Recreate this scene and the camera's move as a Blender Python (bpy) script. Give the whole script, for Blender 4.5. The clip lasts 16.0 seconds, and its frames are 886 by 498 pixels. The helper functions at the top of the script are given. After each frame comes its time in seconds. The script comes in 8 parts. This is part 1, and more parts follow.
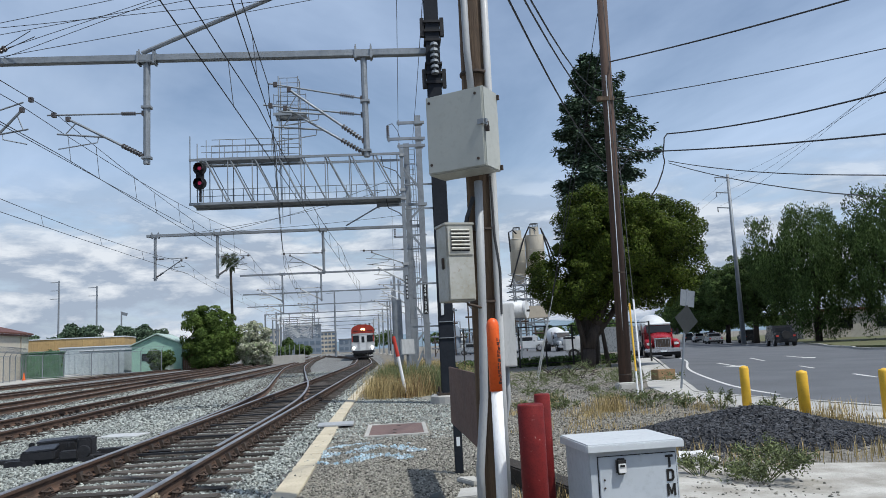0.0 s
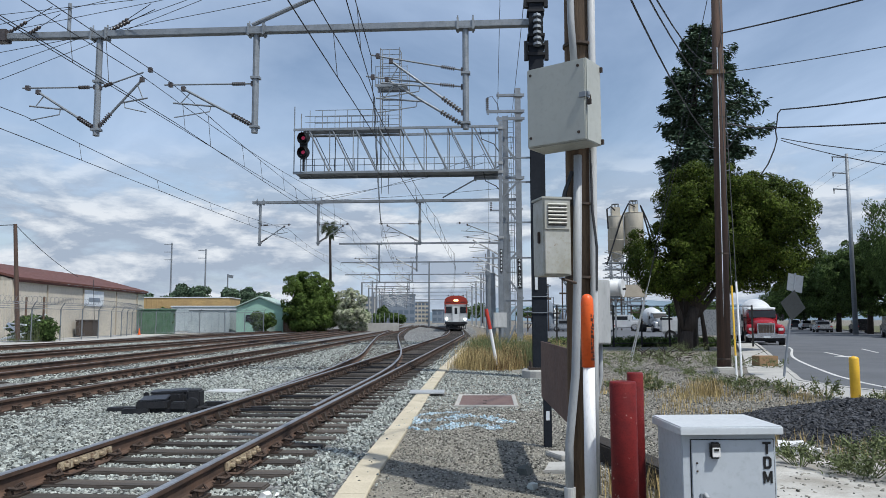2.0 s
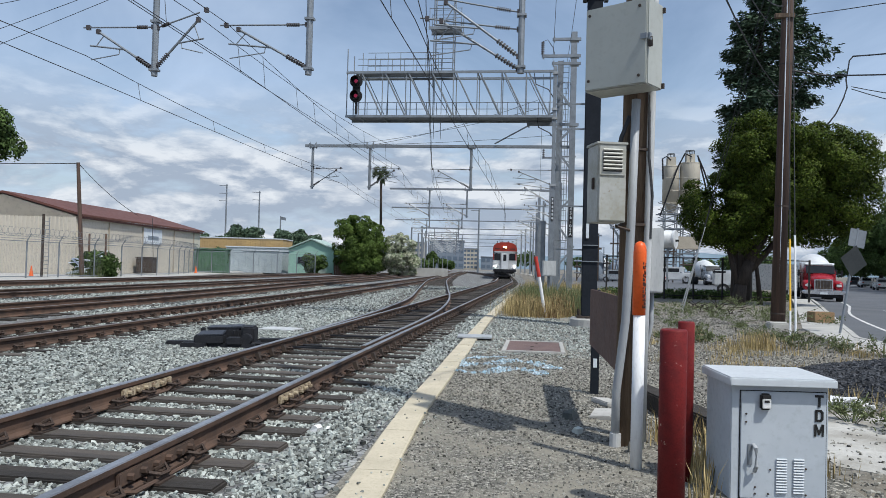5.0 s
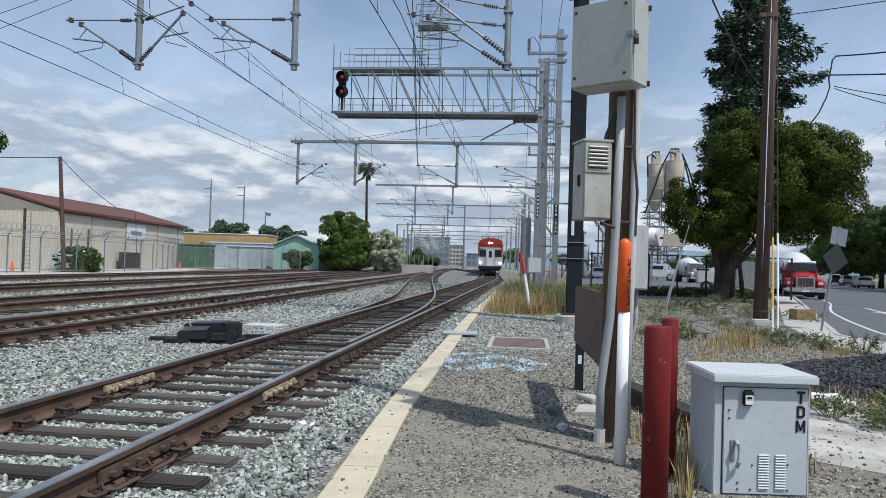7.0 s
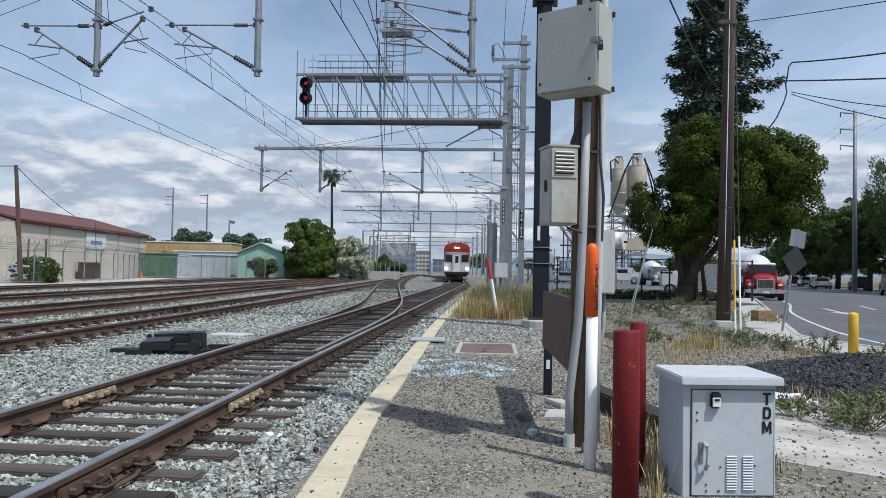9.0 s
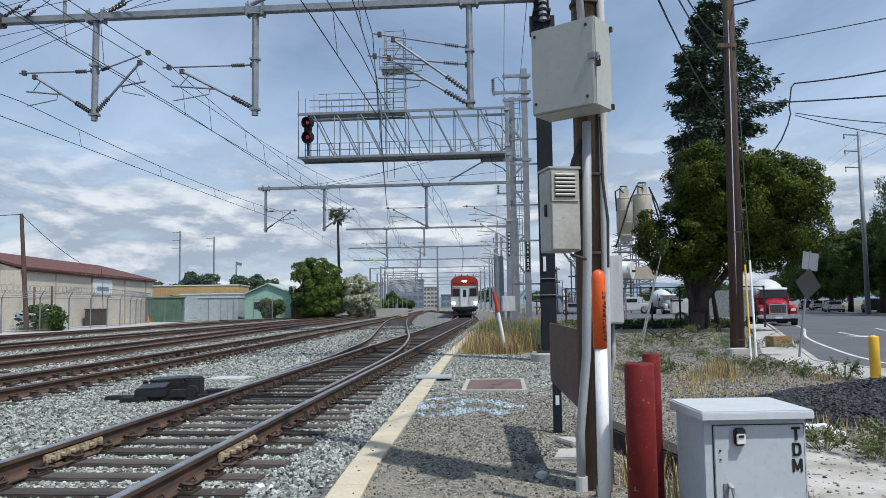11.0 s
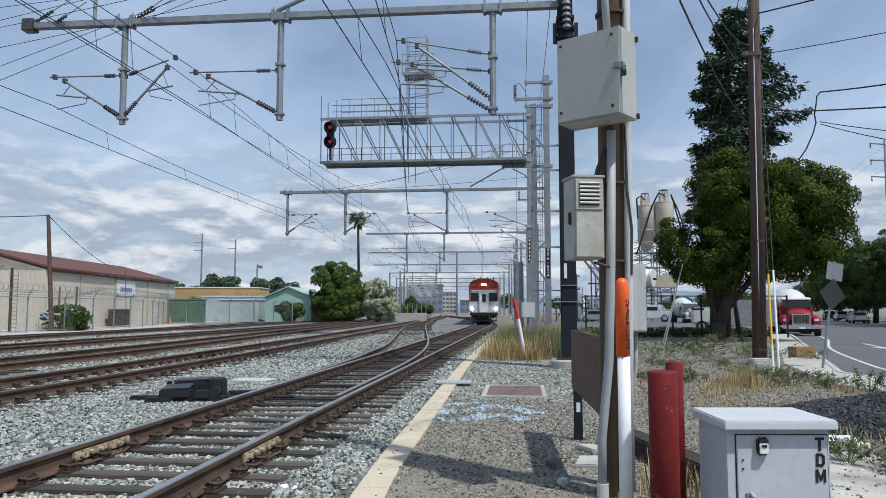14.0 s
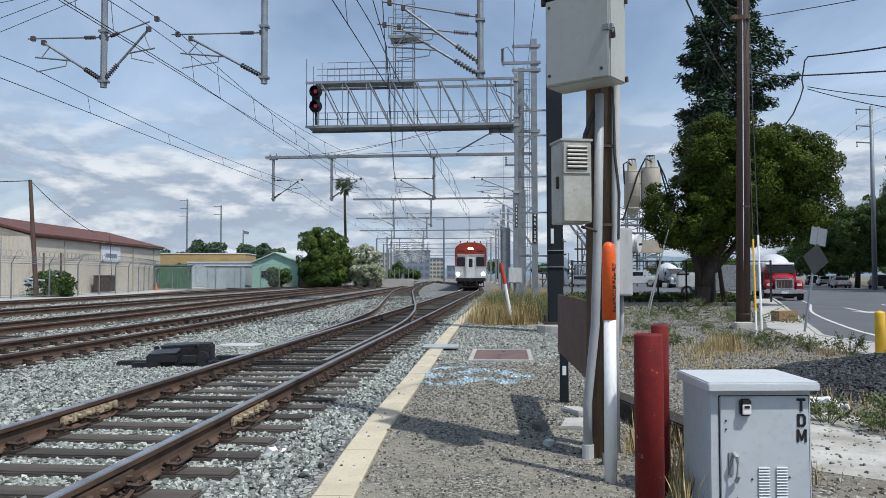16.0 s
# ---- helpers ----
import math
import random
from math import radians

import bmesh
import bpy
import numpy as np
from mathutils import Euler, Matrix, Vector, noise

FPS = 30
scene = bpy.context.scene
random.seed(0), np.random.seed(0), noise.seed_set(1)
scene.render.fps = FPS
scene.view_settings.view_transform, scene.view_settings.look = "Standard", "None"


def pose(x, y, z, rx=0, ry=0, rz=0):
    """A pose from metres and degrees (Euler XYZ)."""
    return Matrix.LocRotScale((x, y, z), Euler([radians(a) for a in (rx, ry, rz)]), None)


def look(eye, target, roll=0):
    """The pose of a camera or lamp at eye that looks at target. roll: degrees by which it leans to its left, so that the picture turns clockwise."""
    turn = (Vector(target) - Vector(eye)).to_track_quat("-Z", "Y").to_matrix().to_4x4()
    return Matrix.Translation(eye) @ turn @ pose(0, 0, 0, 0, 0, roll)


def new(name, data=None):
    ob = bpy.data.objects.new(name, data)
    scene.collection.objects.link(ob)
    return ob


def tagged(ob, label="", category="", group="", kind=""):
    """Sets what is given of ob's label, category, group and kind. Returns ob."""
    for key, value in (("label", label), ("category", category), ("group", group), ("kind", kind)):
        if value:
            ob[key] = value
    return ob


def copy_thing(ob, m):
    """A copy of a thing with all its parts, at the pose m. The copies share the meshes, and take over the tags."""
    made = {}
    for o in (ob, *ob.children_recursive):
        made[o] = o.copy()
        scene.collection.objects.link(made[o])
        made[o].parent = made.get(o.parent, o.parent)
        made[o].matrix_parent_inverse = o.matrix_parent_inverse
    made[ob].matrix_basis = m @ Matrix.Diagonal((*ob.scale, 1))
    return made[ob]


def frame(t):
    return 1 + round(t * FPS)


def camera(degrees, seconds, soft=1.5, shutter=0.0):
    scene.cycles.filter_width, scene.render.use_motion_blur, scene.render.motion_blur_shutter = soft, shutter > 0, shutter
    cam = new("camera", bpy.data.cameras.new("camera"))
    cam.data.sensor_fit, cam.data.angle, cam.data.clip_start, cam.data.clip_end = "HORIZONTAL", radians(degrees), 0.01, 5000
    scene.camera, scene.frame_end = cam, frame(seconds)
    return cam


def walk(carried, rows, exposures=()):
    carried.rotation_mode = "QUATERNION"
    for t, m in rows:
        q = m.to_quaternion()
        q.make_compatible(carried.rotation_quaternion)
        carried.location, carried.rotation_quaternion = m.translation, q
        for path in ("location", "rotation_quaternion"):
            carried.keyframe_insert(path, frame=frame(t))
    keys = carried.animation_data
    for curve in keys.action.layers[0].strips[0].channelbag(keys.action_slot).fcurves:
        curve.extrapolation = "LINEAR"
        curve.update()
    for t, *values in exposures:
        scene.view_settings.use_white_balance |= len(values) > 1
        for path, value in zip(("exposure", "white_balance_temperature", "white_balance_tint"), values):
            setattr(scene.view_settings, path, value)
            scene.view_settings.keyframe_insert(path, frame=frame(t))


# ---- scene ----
cam = camera(61.0, 16.0, soft=0.5)

PATH = [
    (0, (0.023, 0.022, 1.426), (0.148, 2.002, 1.679), -2.8),
    (0.5, (0.033, 0.018, 1.432), (0.117, 2.0, 1.687), -2.1),
    (1, (0.02, 0.02, 1.415), (0.047, 2.005, 1.659), -1.2),
    (1.5, (0.019, 0.004, 1.415), (-0.029, 1.992, 1.636), -0.5),
    (2, (0.017, -0.008, 1.415), (-0.112, 1.979, 1.604), -0.1),
    (2.5, (0.012, -0.01, 1.408), (-0.189, 1.974, 1.557), 0.2),
    (3, (0.007, -0.017, 1.404), (-0.248, 1.964, 1.514), 0.4),
    (3.5, (0.005, -0.008, 1.398), (-0.275, 1.971, 1.477), 0.7),
    (4, (0.003, -0.014, 1.392), (-0.279, 1.965, 1.454), 1.1),
    (6.5, (0.003, 0.003, 1.388), (-0.224, 1.99, 1.427), 1.7),
    (7, (0.002, -0.002, 1.387), (-0.219, 1.986, 1.425), 1.7),
    (7.5, (0.003, -0.013, 1.39), (-0.212, 1.975, 1.43), 1.7),
    (8, (0.005, -0.01, 1.388), (-0.195, 1.979, 1.431), 1.6),
    (8.5, (0.004, -0.012, 1.387), (-0.169, 1.979, 1.433), 1.4),
    (9, (-0.013, 0.03, 1.392), (-0.145, 2.025, 1.448), 1.0),
    (9.2, (0.0, 0.096, 1.401), (-0.119, 2.092, 1.462), 0.8),
    (11.5, (0.051, 0.39, 1.376), (-0.111, 2.376, 1.542), -1.1),
    (12, (0.031, 0.35, 1.378), (-0.15, 2.334, 1.55), -0.7),
    (12.5, (0.03, 0.328, 1.372), (-0.164, 2.31, 1.555), 0.0),
    (13, (0.018, 0.312, 1.38), (-0.191, 2.292, 1.571), 0.4),
    (13.5, (0.017, 0.325, 1.384), (-0.195, 2.305, 1.569), 0.4),
    (14, (0.019, 0.317, 1.381), (-0.184, 2.3, 1.545), 0.0),
    (14.5, (0.018, 0.33, 1.379), (-0.172, 2.316, 1.515), -0.1),
    (15, (0.014, 0.328, 1.372), (-0.164, 2.317, 1.48), -0.2),
    (15.5, (0.017, 0.319, 1.371), (-0.155, 2.31, 1.459), -0.1),
    (16, (0.015, 0.328, 1.371), (-0.154, 2.319, 1.444), -0.1),
]
walk(cam, [(t, look(eye, target, roll)) for t, eye, target, roll in PATH])


# ---------------------------------------------------------------- light
SUN_DIR = Vector((0.45, -0.37, 1.0)).normalized()
sun_el = math.asin(SUN_DIR.z)
sun_az = math.atan2(SUN_DIR.x, SUN_DIR.y)
sun = new("sun", bpy.data.lights.new("sun", "SUN"))
sun.data.energy, sun.data.angle, sun.data.color = 4.25, radians(1.2), (0.98, 0.97, 0.92)
sun.matrix_basis = look(SUN_DIR * 200, (0, 0, 0))

world = bpy.data.worlds.new("sky")
scene.world = world
world.use_nodes = True
wt = world.node_tree
wt.nodes.clear()


def wn(kind, **kw):
    n = wt.nodes.new(kind)
    for k, v in kw.items():
        n.inputs[k].default_value = v
    return n


def wmath(op, a, b=None):
    n = wt.nodes.new("ShaderNodeMath")
    n.operation = op
    for i, v in enumerate((a, b)):
        if v is None:
            continue
        if isinstance(v, (int, float)):
            n.inputs[i].default_value = v
        else:
            wt.links.new(v, n.inputs[i])
    return n.outputs[0]


def wramp(fac, stops):
    n = wt.nodes.new("ShaderNodeValToRGB")
    el = n.color_ramp.elements
    while len(el) < len(stops):
        el.new(0.5)
    for e, (p, c) in zip(el, stops):
        e.position, e.color = p, (c, c, c, 1) if isinstance(c, (int, float)) else (*c, 1)
    wt.links.new(fac, n.inputs[0])
    return n.outputs[0]


def wmix(fac, a, b):
    n = wt.nodes.new("ShaderNodeMix")
    n.data_type = "RGBA"
    wt.links.new(fac, n.inputs[0])
    for v, s in ((a, n.inputs[6]), (b, n.inputs[7])):
        if isinstance(v, tuple):
            s.default_value = (*v, 1)
        else:
            wt.links.new(v, s)
    return n.outputs[2]


sky = wt.nodes.new("ShaderNodeTexSky")
sky.sky_type, sky.sun_disc = "NISHITA", False
sky.sun_elevation, sky.sun_rotation = sun_el, sun_az
sky.air_density, sky.dust_density = 1.0, 1.2
tc = wt.nodes.new("ShaderNodeTexCoord")
sep = wt.nodes.new("ShaderNodeSeparateXYZ")
wt.links.new(tc.outputs["Generated"], sep.inputs[0])
# clouds lie on a flat layer: the sky's direction divided by its height
up = wmath("ADD", wmath("MAXIMUM", sep.outputs[2], 0.0), 0.09)
com = wt.nodes.new("ShaderNodeCombineXYZ")
wt.links.new(wmath("DIVIDE", sep.outputs[0], up), com.inputs[0])
wt.links.new(wmath("DIVIDE", sep.outputs[1], up), com.inputs[1])


def wnoise(scale, detail, rough, distort, vec, stretch=(1, 1, 1), shift=(0, 0, 0), turn=0.0):
    mp = wt.nodes.new("ShaderNodeMapping")
    mp.inputs["Scale"].default_value, mp.inputs["Location"].default_value = stretch, shift
    mp.inputs["Rotation"].default_value = (0, 0, turn)
    wt.links.new(vec, mp.inputs[0])
    n = wn("ShaderNodeTexNoise", Scale=scale, Detail=detail, Roughness=rough, Distortion=distort)
    wt.links.new(mp.outputs[0], n.inputs["Vector"])
    return n.outputs["Fac"]


veil = wramp(wnoise(0.5, 7, 0.58, 0.6, com.outputs[0], (1.0, 0.6, 1), (3, 1, 0), 0.5), [(0.36, 0.08), (0.64, 1.0)])
thick = wramp(wnoise(0.55, 8, 0.56, 0.3, com.outputs[0], (1.0, 0.8, 1), (7.3, 2.2, 0)), [(0.52, 0.0), (0.66, 1.0)])
bank = wramp(wnoise(6.2, 10, 0.58, 0.2, tc.outputs["Generated"], (1, 1, 3.1), (0.2, 0, 0.1)), [(0.38, 0.0), (0.50, 1.0)])
low = wramp(sep.outputs[2], [(0.13, 1.0), (0.23, 0.0)])
# cloud tops catch the light: denser here than a little higher up
here = wnoise(6.2, 10, 0.58, 0.2, tc.outputs["Generated"], (1, 1, 3.1), (0.2, 0, 0.1))
above = wnoise(6.2, 10, 0.58, 0.2, tc.outputs["Generated"], (1, 1, 3.1), (0.2, 0, 0.145))
lit = wramp(wmath("ADD", wmath("MULTIPLY", wmath("SUBTRACT", here, above), 3.2), 0.5), [(0.40, 0.0), (0.84, 1.0)])
blue = wt.nodes.new("ShaderNodeVectorMath")
blue.operation = "SCALE"
wt.links.new(sky.outputs[0], blue.inputs[0])
blue.inputs[3].default_value = 1.0
c1 = wmix(wmath("MULTIPLY", veil, 0.7), blue.outputs[0], (5.2, 6.5, 8.6))
c2 = wmix(wmath("MULTIPLY", thick, 0.4), c1, (3.9, 4.85, 6.3))
cum = wmix(lit, (3.05, 3.65, 4.6), (6.5, 6.85, 7.3))
band = wramp(sep.outputs[2], [(0.0, 0.8), (0.16, 0.0)])
c2 = wmix(band, c2, (3.9, 4.8, 6.1))
c3 = wmix(wmath("MULTIPLY", wmath("MULTIPLY", bank, low), 0.92), c2, cum)
bg = wn("ShaderNodeBackground", Strength=0.128)
wt.links.new(c3, bg.inputs[0])
wo = wt.nodes.new("ShaderNodeOutputWorld")
wt.links.new(bg.outputs[0], wo.inputs[0])
scene.view_settings.exposure = -0.06


# ---------------------------------------------------------------- materials
def surf(name, c1, c2=None, scale=3.0, rough=0.7, metal=0.0, bump=0.0, fine=None, c3=None, spots=0.0, rust=None,
         rust_amount=0.0, vary=0.0, emit=0.0, stretch=(1, 1, 1), spec=0.32, bdist=0.01):
    """A surface with a base colour that wanders between c1 and c2 at two scales, optional rust patches, bump and variation
    from piece to piece."""
    m = bpy.data.materials.new(name)
    m.use_nodes = True
    nt = m.node_tree
    bs = nt.nodes["Principled BSDF"]
    bs.inputs["Roughness"].default_value, bs.inputs["Metallic"].default_value = rough, metal
    bs.inputs["Specular IOR Level"].default_value = spec
    c2 = c2 or tuple(v * 0.78 for v in c1)
    fine = fine or scale * 9
    t = nt.nodes.new("ShaderNodeTexCoord")
    mp = nt.nodes.new("ShaderNodeMapping")
    mp.inputs["Scale"].default_value = stretch
    nt.links.new(t.outputs["Object"], mp.inputs[0])

    def nz(s, d=5, r=0.6):
        n = nt.nodes.new("ShaderNodeTexNoise")
        n.inputs["Scale"].default_value, n.inputs["Detail"].default_value, n.inputs["Roughness"].default_value = s, d, r
        nt.links.new(mp.outputs[0], n.inputs["Vector"])
        return n.outputs["Fac"]

    def rm(f, a, b, va=0.0, vb=1.0):
        r = nt.nodes.new("ShaderNodeMapRange")
        r.inputs[1].default_value, r.inputs[2].default_value = a, b
        r.inputs[3].default_value, r.inputs[4].default_value = va, vb
        nt.links.new(f, r.inputs[0])
        return r.outputs[0]

    def mx(f, a, b):
        n = nt.nodes.new("ShaderNodeMix")
        n.data_type = "RGBA"
        nt.links.new(f, n.inputs[0])
        for v, s in ((a, n.inputs[6]), (b, n.inputs[7])):
            if isinstance(v, tuple):
                s.default_value = (*v, 1)
            else:
                nt.links.new(v, s)
        return n.outputs[2]

    coarse, grain = nz(scale), nz(fine, 3)
    col = mx(rm(coarse, 0.36, 0.64), c1, c2)
    dark = tuple(v * 0.72 for v in c2)
    col = mx(rm(grain, 0.52, 0.78, 0, 0.65), col, c3 or dark)
    if rust:
        f = rm(nz(scale * 1.7, 8, 0.68), 0.62 - rust_amount * 0.3, 0.70 - rust_amount * 0.3)
        col = mx(f, col, rust)
    if vary:
        oi = nt.nodes.new("ShaderNodeObjectInfo")
        ge = nt.nodes.new("ShaderNodeNewGeometry")
        ad = nt.nodes.new("ShaderNodeMath")
        ad.operation = "ADD"
        nt.links.new(oi.outputs["Random"], ad.inputs[0])
        nt.links.new(ge.outputs["Random Per Island"], ad.inputs[1])
        fr = nt.nodes.new("ShaderNodeMath")
        fr.operation = "FRACT"
        nt.links.new(ad.outputs[0], fr.inputs[0])
        hs = nt.nodes.new("ShaderNodeHueSaturation")
        nt.links.new(rm(fr.outputs[0], 0, 1, 1 - vary, 1 + vary), hs.inputs["Value"])
        nt.links.new(col, hs.inputs["Color"])
        col = hs.outputs[0]
    nt.links.new(col, bs.inputs["Base Color"])
    nt.links.new(rm(grain, 0.3, 0.7, max(0.05, rough - 0.1), min(1, rough + 0.1)), bs.inputs["Roughness"])
    if bump:
        b = nt.nodes.new("ShaderNodeBump")
        b.inputs["Strength"].default_value, b.inputs["Distance"].default_value = bump, bdist
        nt.links.new(grain, b.inputs["Height"])
        nt.links.new(b.outputs[0], bs.inputs["Normal"])
    if emit:
        bs.inputs["Emission Color"].default_value = (*c1, 1)
        bs.inputs["Emission Strength"].default_value = emit
    return m


def stones_mat(name, cols, scale, gap_shade, rough=0.9, bump=0.8, bdist=0.03, patch=None, patch_scale=0.5):
    """Loose stone: cells of a few greys, with the shade in the gaps between them painted dark."""
    m = bpy.data.materials.new(name)
    m.use_nodes = True
    nt = m.node_tree
    bs = nt.nodes["Principled BSDF"]
    bs.inputs["Roughness"].default_value = rough
    bs.inputs["Specular IOR Level"].default_value = 0.3
    t = nt.nodes.new("ShaderNodeTexCoord")
    v = nt.nodes.new("ShaderNodeTexVoronoi")
    v.inputs["Scale"].default_value = scale
    v.inputs["Randomness"].default_value = 1.0
    nt.links.new(t.outputs["Object"], v.inputs["Vector"])
    e = nt.nodes.new("ShaderNodeTexVoronoi")
    e.feature = "DISTANCE_TO_EDGE"
    e.inputs["Scale"].default_value = scale
    nt.links.new(t.outputs["Object"], e.inputs["Vector"])
    s = nt.nodes.new("ShaderNodeSeparateColor")
    nt.links.new(v.outputs["Color"], s.inputs[0])
    r = nt.nodes.new("ShaderNodeValToRGB")
    el = r.color_ramp.elements
    while len(el) < len(cols):
        el.new(0.5)
    for i, (q, c) in enumerate(zip(el, cols)):
        q.position, q.color = i / (len(cols) - 1), (*c, 1)
    nt.links.new(s.outputs[0], r.inputs[0])
    # crevice shade: the colour is darkened towards the cell edges
    mr = nt.nodes.new("ShaderNodeMapRange")
    mr.inputs[1].default_value, mr.inputs[2].default_value = 0.0, 0.12
    mr.inputs[3].default_value, mr.inputs[4].default_value = gap_shade, 1.0
    nt.links.new(e.outputs["Distance"], mr.inputs[0])
    hs = nt.nodes.new("ShaderNodeHueSaturation")
    nt.links.new(r.outputs[0], hs.inputs["Color"])
    nt.links.new(mr.outputs[0], hs.inputs["Value"])
    col = hs.outputs[0]
    if patch:
        n = nt.nodes.new("ShaderNodeTexNoise")
        n.inputs["Scale"].default_value, n.inputs["Detail"].default_value, n.inputs["Roughness"].default_value = patch_scale, 7, 0.62
        nt.links.new(t.outputs["Object"], n.inputs["Vector"])
        f = nt.nodes.new("ShaderNodeMapRange")
        f.inputs[1].default_value, f.inputs[2].default_value = 0.42, 0.62
        nt.links.new(n.outputs["Fac"], f.inputs[0])
        mm = nt.nodes.new("ShaderNodeMix")
        mm.data_type = "RGBA"
        nt.links.new(f.outputs[0], mm.inputs[0])
        nt.links.new(col, mm.inputs[6])
        mm.inputs[7].default_value = (*patch, 1)
        col = mm.outputs[2]
    nt.links.new(col, bs.inputs["Base Color"])
    b = nt.nodes.new("ShaderNodeBump")
    b.inputs["Strength"].default_value, b.inputs["Distance"].default_value = bump, bdist
    nt.links.new(mr.outputs[0], b.inputs["Height"])
    nt.links.new(b.outputs[0], bs.inputs["Normal"])
    return m


